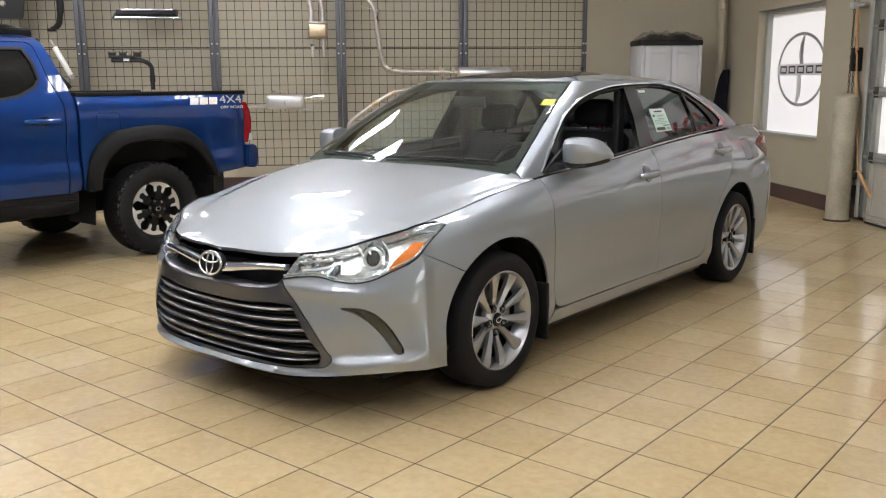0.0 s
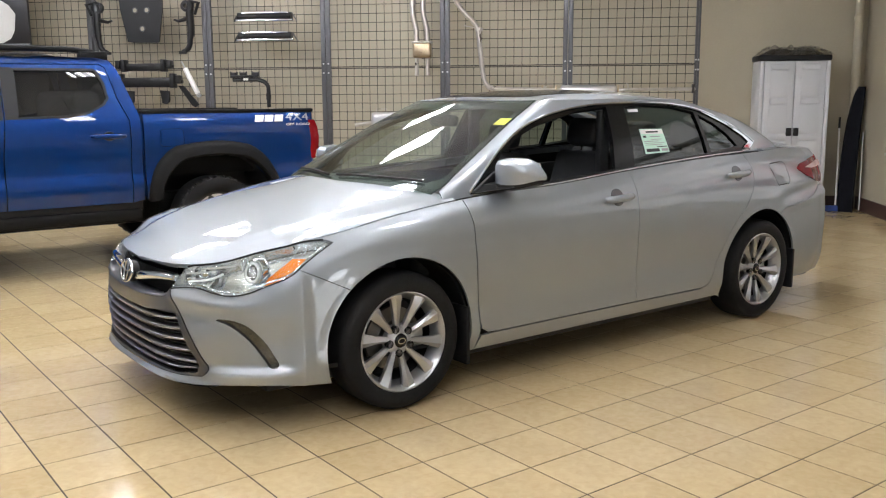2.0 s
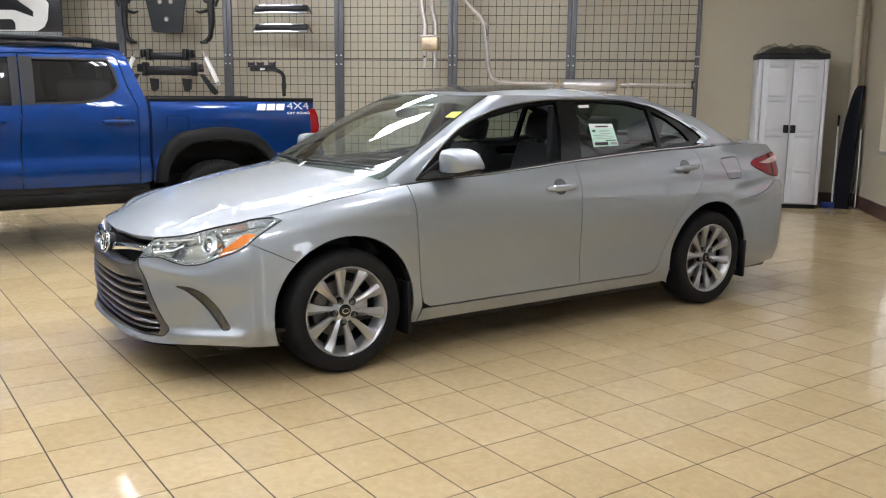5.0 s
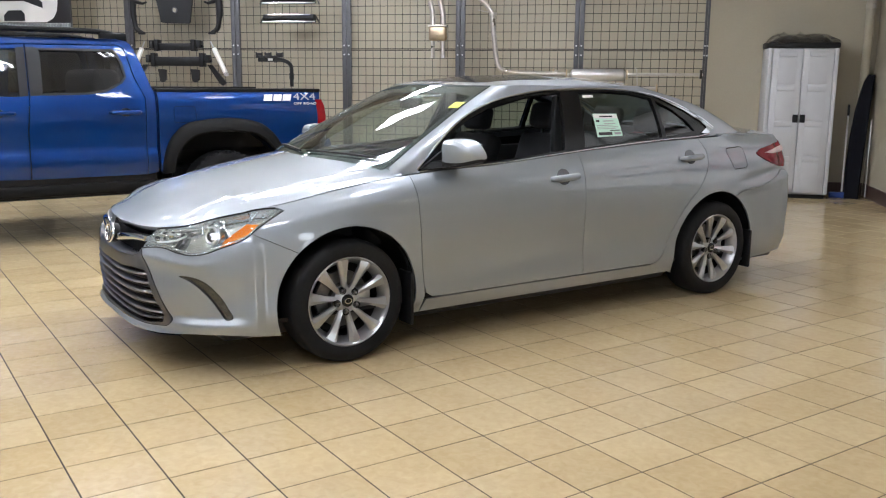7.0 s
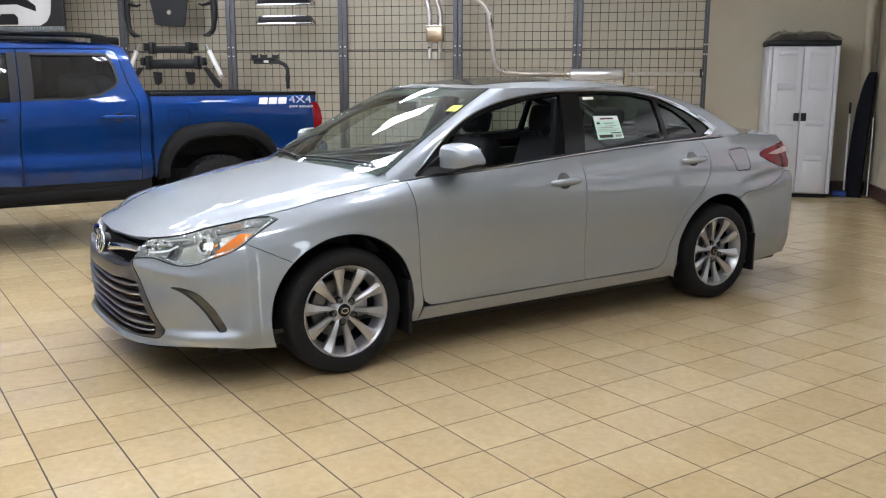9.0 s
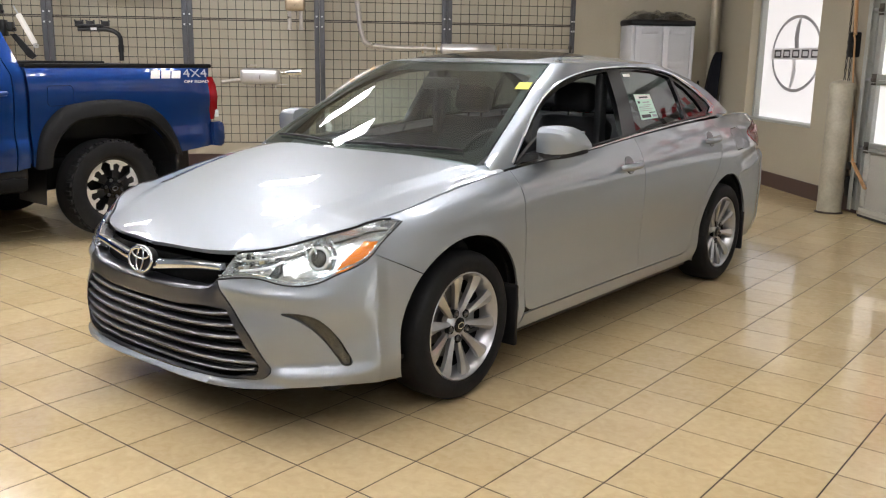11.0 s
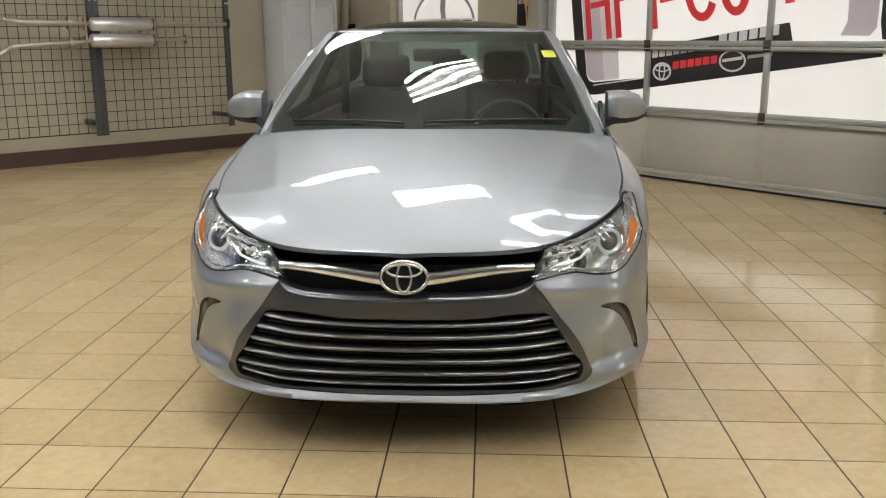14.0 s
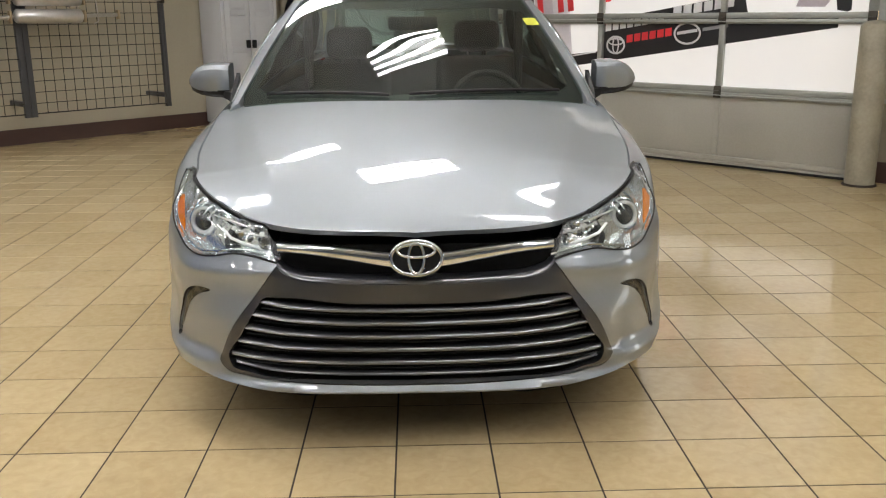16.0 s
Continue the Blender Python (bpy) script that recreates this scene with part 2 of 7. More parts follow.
def car_paint(name, base, metal, rough, flake=0.06):
    """Clear-coated paint with fine flakes."""
    m, n, l, b = principled(name)
    tc, vo, nz = n.new("ShaderNodeTexCoord"), n.new("ShaderNodeTexVoronoi"), n.new("ShaderNodeTexNoise")
    vo.inputs["Scale"].default_value, nz.inputs["Scale"].default_value = 900.0, 2.0
    l.new(tc.outputs["Object"], vo.inputs["Vector"])
    l.new(tc.outputs["Object"], nz.inputs["Vector"])
    bw, mx = n.new("ShaderNodeRGBToBW"), n.new("ShaderNodeMapRange")
    l.new(vo.outputs["Color"], bw.inputs[0])
    mx.inputs["To Min"].default_value, mx.inputs["To Max"].default_value = 1 - flake, 1 + flake
    l.new(bw.outputs[0], mx.inputs["Value"])
    sc = n.new("ShaderNodeVectorMath")
    sc.operation = "SCALE"
    sc.inputs[0].default_value = base
    l.new(mx.outputs["Result"], sc.inputs["Scale"])
    l.new(sc.outputs[0], b.inputs["Base Color"])
    rm = n.new("ShaderNodeMapRange")
    rm.inputs["To Min"].default_value, rm.inputs["To Max"].default_value = rough - 0.03, rough + 0.03
    l.new(nz.outputs["Fac"], rm.inputs["Value"])
    l.new(rm.outputs["Result"], b.inputs["Roughness"])
    b.inputs["Metallic"].default_value = metal
    b.inputs["Coat Weight"].default_value, b.inputs["Coat Roughness"].default_value, b.inputs["Coat IOR"].default_value = 1.0, 0.03, 1.62
    return m


SILVER = car_paint("silver paint", (0.312, 0.341, 0.369), 0.70, 0.48)
GUNMETAL = car_paint("dark grey paint", (0.050, 0.053, 0.060), 0.55, 0.30)
CHROME = mat("chrome", (0.72, 0.76, 0.81), 0.06, 1.0, var=0.03, rvar=0.03)
SATIN = mat("satin bright metal", (0.55, 0.56, 0.57), 0.22, 1.0, var=0.06)
ALLOY = mat("machined alloy", (0.44, 0.445, 0.455), 0.30, 0.80, var=0.02, scale=20, rvar=0.02)
RUBBER = mat("tyre rubber", (0.0105, 0.0105, 0.011), 0.62, var=0.25, scale=14, bump=0.25, spec=0.16)
DARK = mat("black trim", (0.011, 0.011, 0.0115), 0.45, var=0.2, spec=0.25)
GLOSS_BLACK = mat("gloss black trim", (0.006, 0.006, 0.0065), 0.15, var=0.1, spec=0.3, rvar=0.04)
DISC = mat("brake steel", (0.20, 0.195, 0.19), 0.38, 1.0, var=0.12, scale=30)
CABIN = mat("dark grey upholstery", (0.022, 0.0225, 0.024), 0.75, var=0.25, scale=20, bump=0.2)
CABIN_TRIM = mat("charcoal cabin plastic", (0.013, 0.0135, 0.0145), 0.6, var=0.2, scale=8)
AMBER = mat("amber lamp plastic", (0.80, 0.20, 0.015), 0.18, var=0.06, coat=0.6)
RED_LAMP = mat("red lamp plastic", (0.20, 0.003, 0.006), 0.16, var=0.08, spec=0.35)
PINK_LAMP = mat("pale red lamp plastic", (0.72, 0.50, 0.48), 0.12, 0.2, var=0.1, scale=30)
CLEAR_LAMP = mat("clear lamp plastic", (0.80, 0.81, 0.83), 0.10, 0.5, var=0.1, scale=30)
LAMP_BOWL = mat("bright lamp bowl", (0.84, 0.85, 0.87), 0.09, 0.78, var=0.12, scale=22, fine=48, bump=0.6)
PROJECTOR = mat("smoky projector glass", (0.085, 0.085, 0.085), 0.08, 0.3, var=0.2, scale=20)
LIGHT_PIPE = mat("white light guide", (0.85, 0.87, 0.9), 0.2, var=0.03)
FOG_BOWL = mat("smoky faceted lamp plastic", (0.10, 0.09, 0.075), 0.12, 0.5, var=0.7, scale=40, fine=90, bump=1.0)
SLAT_GREY = car_paint("grey slat paint", (0.095, 0.098, 0.104), 0.60, 0.30)
# darker than the other plastics: shade behind the grille is in this colour
VOID = mat("grille shade black", (0.004, 0.004, 0.004), 0.8, var=0.2, spec=0.1)
MACHINED = mat("bright machined alloy", (0.72, 0.72, 0.71), 0.38, 0.55, var=0.03)
BLUE = car_paint("blue paint", (0.0015, 0.032, 0.165), 0.7, 0.42, 0.25)
BLUE.node_tree.nodes["Principled BSDF"].inputs["Specular IOR Level"].default_value = 0.15
BLUE.node_tree.nodes["Principled BSDF"].inputs["Coat IOR"].default_value = 1.45
FLARE = mat("textured black flare plastic", (0.006, 0.006, 0.0058), 0.6, var=0.2, scale=18, fine=300, bump=0.25, spec=0.14)
CLEAR_GLASS = glass("clear glass", (0.93, 0.97, 0.95), 0.06)
SCREEN_GLASS = glass("windscreen glass", (0.54, 0.66, 0.60), 0.050)
TINT_GLASS = glass("tinted side glass", (0.31, 0.38, 0.345), 0.08)
PRIVACY_GLASS = glass("dark privacy glass", (0.045, 0.05, 0.052), 0.045)
YELLOW_TAG = mat("yellow sticker", (0.50, 0.52, 0.05), 0.5, var=0.08)
PAPER_GREEN = mat("pale green paper", (0.55, 0.78, 0.66), 0.6, var=0.05)
PAPER_WHITE = mat("white paper", (0.8, 0.8, 0.78), 0.6, var=0.03)

# ---- the hall: floor, walls, ceiling ----
X0, X1, Y0, Y1, TOP = -9.5, 5.70, -5.0, 12.0, 4.6  # in the room's own axes
DOOR_Y0, DOOR_Y1, DOOR_TOP = 4.42, 8.27, 3.22
GLASS_Y0, GLASS_Y1, GLASS_TOP = -1.3, -0.3, 2.15
WIN_Y0, WIN_Y1, WIN_Z0, WIN_Z1 = 9.42, 11.06, 0.75, 2.28


def structure(ob, label, category):
    ob.matrix_world = ROOM
    return tagged(ob, label, category, kind="structure")


structure(solid("wall_north", boxed(X0 - 0.2, X1 + 0.2, Y1, Y1 + 0.2, -0.1, TOP), WALL_PAINT), "khaki painted block wall behind the wire display", "wall")
# south and west walls are unseen; their blue-grey cools what the sedan mirrors
structure(solid("wall_south", boxed(X0 - 0.2, X1 + 0.2, Y0 - 0.2, Y0, -0.1, TOP), GREY_WALL), "plain unseen wall, grey for the car's reflections", "wall")
structure(solid("wall_west", boxed(X0 - 0.2, X0, Y0, Y1, -0.1, TOP), GREY_WALL), "plain unseen wall, grey for the car's reflections", "wall")


def east_wall():
    """The wall with the overhead door and the poster window."""
    bm = bmesh.new()
    for y0, y1, z0, z1 in ((Y0, GLASS_Y0, -0.1, TOP), (GLASS_Y0, GLASS_Y1, GLASS_TOP, TOP), (GLASS_Y0, GLASS_Y1, -0.1, 0.0), (GLASS_Y1, DOOR_Y0, -0.1, TOP), (DOOR_Y0, DOOR_Y1, DOOR_TOP, TOP), (DOOR_Y1, WIN_Y0, -0.1, TOP), (WIN_Y0, WIN_Y1, -0.1, WIN_Z0), (WIN_Y0, WIN_Y1, WIN_Z1, TOP), (WIN_Y1, Y1, -0.1, TOP)):
        box(bm, X1, X1 + 0.3, y0, y1, z0, z1)
    return bm


structure(solid("wall_east", east_wall(), WALL_PAINT), "khaki painted wall with overhead door and window openings", "wall")
structure(solid("ceiling", boxed(X0 - 0.2, X1 + 0.3, Y0 - 0.2, Y1 + 0.2, TOP, TOP + 0.2), CEILING_PAINT), "plain pale ceiling", "ceiling")
for y0, y1 in ((DOOR_Y1 + 0.1, Y1 - 0.02), (GLASS_Y1 + 0.02, DOOR_Y0 - 0.1), (Y0, GLASS_Y0 - 0.02)):
    structure(solid("baseboard", boxed(X1 - 0.014, X1 - 0.001, y0, y1, 0.0, 0.17, 0.004), BASE_BROWN), "dark brown base strip along the wall", "baseboard")
structure(solid("baseboard", boxed(X0, X1 - 0.02, Y1 - 0.014, Y1 - 0.001, 0.0, 0.17, 0.004), BASE_BROWN), "dark brown base strip along the wall", "baseboard")

# floor: grout bed, with the tiles laid square to the sedan
PITCH, GX, GY = 0.3025, -0.107, 4.816
floor = tagged(solid("floor", boxed(-16, 10, -9, 16, -0.12, -0.0016), GROUT), "polished beige square floor tiles with dark joints", "floor", kind="structure")


def tile_mesh(bm, cx, cy, dz=0.0):
    hx, hy, b = PITCH / 2 - 0.0029, PITCH / 2 - 0.0031, 0.0005
    lo = [bm.verts.new((cx + sx * hx, cy + sy * hy, -0.008)) for sx, sy in ((-1, -1), (1, -1), (1, 1), (-1, 1))]
    mid = [bm.verts.new((cx + sx * hx, cy + sy * hy, -b + dz)) for sx, sy in ((-1, -1), (1, -1), (1, 1), (-1, 1))]
    hi = [bm.verts.new((cx + sx * (hx - b), cy + sy * (hy - b), dz)) for sx, sy in ((-1, -1), (1, -1), (1, 1), (-1, 1))]
    bm.faces.new(hi)
    for a, c in ((lo, mid), (mid, hi)):
        for i in range(4):
            j = (i + 1) % 4
            bm.faces.new((a[i], a[j], c[j], c[i]))

# ---- curved sheet metal: charts, splines and trimmed panels ----
from mathutils import geometry


def spline(xs, ys):
    """A smooth curve through (xs, ys), for arrays; flat beyond its ends."""
    xs, ys = np.array(xs, float), np.array(ys, float)
    if xs[0] > xs[-1]:
        xs, ys = xs[::-1], ys[::-1]
    d = np.diff(ys) / np.diff(xs)
    h = np.diff(xs)
    m = np.empty_like(xs)
    m[0], m[-1] = d[0], d[-1]
    m[1:-1] = (d[:-1] * h[1:] + d[1:] * h[:-1]) / (h[1:] + h[:-1])

    def at(x):
        x = np.clip(np.asarray(x, float), xs[0], xs[-1])
        i = np.clip(np.searchsorted(xs, x) - 1, 0, len(xs) - 2)
        t = (x - xs[i]) / h[i]
        return ((1 + 2 * t) * (1 - t) ** 2) * ys[i] + t * (1 - t) ** 2 * h[i] * m[i] + t * t * (3 - 2 * t) * ys[i + 1] + t * t * (t - 1) * h[i] * m[i + 1]
    return at


def inside(pts, poly):
    x, y = pts[:, 0], pts[:, 1]
    r = np.zeros(len(pts), bool)
    n = len(poly)
    for i in range(n):
        (x0, y0), (x1, y1) = poly[i], poly[(i + 1) % n]
        if y0 == y1:
            continue
        c = (y0 > y) != (y1 > y)
        r ^= c & (x < (x1 - x0) * (y - y0) / (y1 - y0) + x0)
    return r


def dense(poly, step, closed=True):
    out = []
    n = len(poly)
    for i in range(n if closed else n - 1):
        a, b = np.array(poly[i], float), np.array(poly[(i + 1) % n], float)
        k = max(1, int(math.ceil(np.linalg.norm(b - a) / step)))
        out += [tuple(a + (b - a) * j / k) for j in range(k)]
    if not closed:
        out.append(tuple(poly[-1]))
    return out


def curve2(pts, step=0.02, closed=False):
    """A rounded line through points of a chart."""
    p = np.array(pts, float)
    if closed:
        p = np.vstack([p[-2:], p, p[:3]])
    s = np.concatenate([[0], np.cumsum(np.maximum(1e-6, np.linalg.norm(np.diff(p, axis=0), axis=1)))])
    fx, fy = spline(s, p[:, 0]), spline(s, p[:, 1])
    a, b = (s[2], s[-3]) if closed else (s[0], s[-1])
    t = np.linspace(a, b, max(2, int((b - a) / step)) + (1 if closed else 0))
    if closed:
        t = t[:-1]
    return list(zip(fx(t), fy(t)))


def shrink(poly, d):
    """A closed outline moved inwards by d."""
    p = np.array(poly, float)
    area = np.sum(p[:, 0] * np.roll(p[:, 1], -1) - np.roll(p[:, 0], -1) * p[:, 1])
    t = np.roll(p, -1, 0) - np.roll(p, 1, 0)
    t /= np.maximum(1e-9, np.linalg.norm(t, axis=1))[:, None]
    n = np.stack([-t[:, 1], t[:, 0]], 1) * (1 if area > 0 else -1)
    return [tuple(v) for v in p + n * d]


def sheet(chart, outline, holes=(), step=0.03, gap=0.002, rim=0.012, lift=0.0, side=1, keep=(), puff=0.0):
    """A trimmed piece of a chart's surface: (points, faces, normals). gap: the half joint left at its edge; rim: how deep its edge
    is folded in; keep: (axis, value) of a cut that is not shrunk, such as the middle line."""
    raw = dense(outline, step)
    loops = [shrink(raw, gap)] + [shrink(dense(h, step), -gap) for h in holes]
    for ax, val in keep:
        loops[0] = [tuple(val if (i == ax and abs(r[ax] - val) < 1e-6) else c for i, c in enumerate(q)) for r, q in zip(raw, loops[0])]
    lo = np.array(loops[0])
    gx, gy = np.meshgrid(np.arange(lo[:, 0].min(), lo[:, 0].max(), step), np.arange(lo[:, 1].min(), lo[:, 1].max(), step * 0.9))
    gx[1::2] += step / 2
    pts = np.stack([gx.ravel(), gy.ravel()], 1)
    ok = inside(pts, loops[0])
    for h in loops[1:]:
        ok &= ~inside(pts, h)
    pts = pts[ok]
    allb = np.array([p for lp in loops for p in lp])
    if len(pts):
        far = np.array([np.min(np.sum((allb - p) ** 2, 1)) for p in pts]) > (step * 0.45) ** 2
        pts = pts[far]
    verts, edges = [], []
    for lp in loops:
        k = len(verts)
        verts += lp
        edges += [(k + i, k + (i + 1) % len(lp)) for i in range(len(lp))]
    nb = len(verts)
    verts += [tuple(p) for p in pts]
    r = geometry.delaunay_2d_cdt([Vector(v) for v in verts], edges, [], 0, 1e-7)
    v2 = np.array([tuple(v) for v in r[0]])
    tris = np.array([f for f in r[2] if len(f) == 3])
    cen = v2[tris].mean(1)
    ok = inside(cen, loops[0])
    for h in loops[1:]:
        ok &= ~inside(cen, h)
    tris = tris[ok]
    e = 0.004
    P = chart(v2[:, 0], v2[:, 1])
    da = chart(v2[:, 0] + e, v2[:, 1]) - chart(v2[:, 0] - e, v2[:, 1])
    db = chart(v2[:, 0], v2[:, 1] + e) - chart(v2[:, 0], v2[:, 1] - e)
    N = np.cross(da, db)
    N /= np.maximum(1e-12, np.linalg.norm(N, axis=1))[:, None]
    out = OUTWARD(P)
    N *= np.sign(np.sum(N * out, 1))[:, None]
    if puff:
        dist = np.array([math.sqrt(np.min(np.sum((allb - p) ** 2, 1))) for p in v2])
        P = P + N * (puff * np.minimum(1, dist / (step * 3)))[:, None]
    P = P + N * lift
    a, b, c = P[tris[:, 0]], P[tris[:, 1]], P[tris[:, 2]]
    flip = np.sum(np.cross(b - a, c - a) * N[tris[:, 0]], 1) < 0
    tris[flip] = tris[flip][:, ::-1]
    pts3, nor, faces = [tuple(p) for p in P], [tuple(n) for n in N], [tuple(int(i) for i in t) for t in tris]
    if rim:
        ec = {}
        for t in faces:
            for i in range(3):
                ec[(t[i], t[(i + 1) % 3])] = 1
        for (i, j) in [k for k in ec if (k[1], k[0]) not in ec]:
            if keep and any(abs(v2[i][ax] - val) < 1e-6 and abs(v2[j][ax] - val) < 1e-6 for ax, val in keep):
                continue
            tang = P[j] - P[i]
            side_n = np.cross(tang, N[i])
            side_n /= max(1e-9, np.linalg.norm(side_n))
            k = len(pts3)
            bev = 0.0012
            for q, o in ((P[i], 0), (P[j], 0), (P[j] - N[j] * rim, 0), (P[i] - N[i] * rim, 0)):
                pts3.append(tuple(q))
                nor.append(tuple(side_n))
            faces.append((k + 1, k, k + 3, k + 2))
    if side < 0:
        pts3 = [(x, -y, z) for x, y, z in pts3]
        nor = [(x, -y, z) for x, y, z in nor]
        faces = [tuple(reversed(f)) for f in faces]
    return pts3, faces, nor


def OUTWARD(P):
    """Roughly outward directions on a car's body, seen from its middle line."""
    d = P - np.stack([np.clip(P[:, 0], -3.0, 0.1), 0 * P[:, 1], 0 * P[:, 2] + 0.45], 1)
    return d


def panel(name, sheets, material, parent, label=""):
    """One mesh object out of trimmed sheets, shaded by the surface's own normals."""
    pts, faces, nor = [], [], []
    for p, f, n in sheets:
        k = len(pts)
        pts += p
        nor += n
        faces += [tuple(i + k for i in t) for t in f]
    me = bpy.data.meshes.new(name)
    me.from_pydata(pts, [], faces)
    me.materials.append(material)
    for poly in me.polygons:
        poly.use_smooth = True
    me.normals_split_custom_set_from_vertices(nor)
    ob = new(name, me)
    ob.parent = parent
    return tagged(ob, label)


def both(fn):
    return [fn(1), fn(-1)]


class Hull:
    """The lower body: a plan outline, with height rings z and insets d (centimetres) at stations along it."""

    def __init__(self, plan, stations, rings):
        p = np.array(plan, float)
        s = np.concatenate([[0], np.cumsum(np.linalg.norm(np.diff(p, axis=0), axis=1))])
        q = np.linspace(0, s[-1], 3000)
        self.q = q
        self.x, self.y = np.interp(q, s, p[:, 0]), np.interp(q, s, p[:, 1])
        k = np.hanning(61)
        k /= k.sum()
        tx = np.convolve(np.pad(np.gradient(self.x, q), 30, mode="edge"), k, "valid")
        ty = np.convolve(np.pad(np.gradient(self.y, q), 30, mode="edge"), k, "valid")
        tx[:1], ty[:1] = 0, 1
        ln = np.hypot(tx, ty)
        self.nx, self.ny = -ty / ln, tx / ln
        self.end = s[-1]
        self.relief = None
        qs = [self.at(kind, v) for kind, v in stations]
        self.rings = [(spline(qs, z), spline(qs, [c / 100 for c in d])) for z, d in rings]

    def at(self, kind, v):
        """The place along the outline: 'y' on the nose, 'x' on the flank, 'r' on the tail."""
        mid = int(np.argmax(self.y))
        if kind == "y":
            return float(np.interp(v, self.y[:mid], self.q[:mid]))
        if kind == "r":
            return float(np.interp(-v, -self.y[mid:], self.q[mid:]))
        return float(np.interp(-v, -self.x, self.q))

    def top(self, q):
        return self.rings[-1][0](q)

    def __call__(self, q, z):
        q, z = np.asarray(q, float), np.asarray(z, float)
        sg = np.where(q < 0, -1.0, 1.0)
        q = np.abs(q)
        Z = np.stack([r[0](q) for r in self.rings])
        D = np.stack([r[1](q) for r in self.rings])
        zz = np.clip(z, Z[0], Z[-1])
        h, d = np.diff(Z, axis=0), np.diff(D, axis=0) / np.diff(Z, axis=0)
        m = np.empty_like(Z)
        m[0], m[-1] = d[0], d[-1]
        m[1:-1] = (d[:-1] * h[1:] + d[1:] * h[:-1]) / (h[1:] + h[:-1])
        i = np.clip((zz[None] > Z).sum(0) - 1, 0, len(Z) - 2)
        j = np.arange(len(q))
        hh = h[i, j]
        t = (zz - Z[i, j]) / hh
        ins = ((1 + 2 * t) * (1 - t) ** 2) * D[i, j] + t * (1 - t) ** 2 * hh * m[i, j] + t * t * (3 - 2 * t) * D[i + 1, j] + t * t * (t - 1) * hh * m[i + 1, j]
        x, y = np.interp(q, self.q, self.x), np.interp(q, self.q, self.y)
        nx, ny = np.interp(q, self.q, self.nx), np.interp(q, self.q, self.ny)
        if self.relief is not None:
            ins = ins + self.relief(x, y, zz)
        over = z - zz  # past the top or bottom ring the surface goes straight on
        return np.stack([x + nx * ins, sg * (y + ny * ins), zz + over], 1)

# ---- ceiling lamps ----
TUBE_GLOW = emitter("fluorescent tube", (0.95, 0.98, 1.05), TUBE_STRENGTH)
HANG = 3.72


def strip_lamp(x, y):
    """A four-tube fluorescent fixture hung well under the ceiling."""
    c = ROOM @ Vector((x, y, 0))
    root = thing("ceiling_light", pose(c.x, c.y, HANG, 0, 0, 22), "white four-tube fluorescent fixture hung under the ceiling", "ceiling light", "ceiling lights")
    part("housing", boxed(-0.455, 0.455, -0.10, 0.10, 0.05, 0.11, 0.01), WHITE_PAINT, root)
    for sx in (-0.4, 0.4):
        part("hanger", tube(bmesh.new(), [(sx, 0, 0.11), (sx, 0, TOP - HANG)], 0.005, 6), GALV, root)
        part("socket_bar", boxed(sx * 1.125 - 0.012, sx * 1.125 + 0.012, -0.19, 0.19, 0.015, 0.055, 0.004), WHITE_PAINT, root)
    for sy in (-0.156, -0.052, 0.052, 0.156):
        part("tube", tube(bmesh.new(), [(-0.43, sy, 0.03), (0.43, sy, 0.03)], 0.019, 10), TUBE_GLOW, root)
    return root


# fixtures at negative y are unseen, added to brighten the sedan's nose
for lx, y0, dy, n in ((-6.0, 2.95, 1.7, 4), (-3.2, 2.95, 1.7, 5), (-0.5, -0.45, 1.7, 7), (2.2, -2.3, 1.7, 3), (2.2, 4.5, 1.7, 3)):
    for k in range(n):
        strip_lamp(lx, y0 + dy * k)

# ---- the silver sedan: its surfaces, in metres from the front axle (x ahead, y to its left) ----
def nose_x(y, b=0.93, xm=-0.30, a=1.255, n=3.45):
    return xm + a * (1 - (y / b) ** n) ** (1 / n)


ys = np.concatenate([np.linspace(0, 0.80, 60), np.linspace(0.80, 0.868, 20)[1:]])
flank = spline([0.45, 0.2, 0.0, -0.42, -1.0, -1.6, -2.3, -2.8, -3.1, -3.35, -3.6, -3.75, -3.84, -3.875, -3.885],
               [0.870, 0.912, 0.924, 0.917, 0.914, 0.914, 0.912, 0.906, 0.895, 0.876, 0.832, 0.765, 0.60, 0.38, 0.20])
x_end = float(nose_x(0.868))
xs = np.linspace(x_end, -3.885, 400)[1:]
fix = float(flank(x_end)) - 0.868
plan = [(float(nose_x(v)), float(v)) for v in ys] + [(float(v), float(flank(v)) - fix * math.exp(-(x_end - v) / 0.15)) for v in xs] + [(-3.887, 0.1), (-3.888, 0.0)]
STATIONS = [("y", 0), ("y", 0.42), ("y", 0.66), ("y", 0.80), ("x", 0.38), ("x", 0), ("x", -0.42), ("x", -1.0), ("x", -1.6), ("x", -2.3), ("x", -2.8), ("x", -3.3), ("r", 0.72), ("r", 0.4), ("r", 0)]
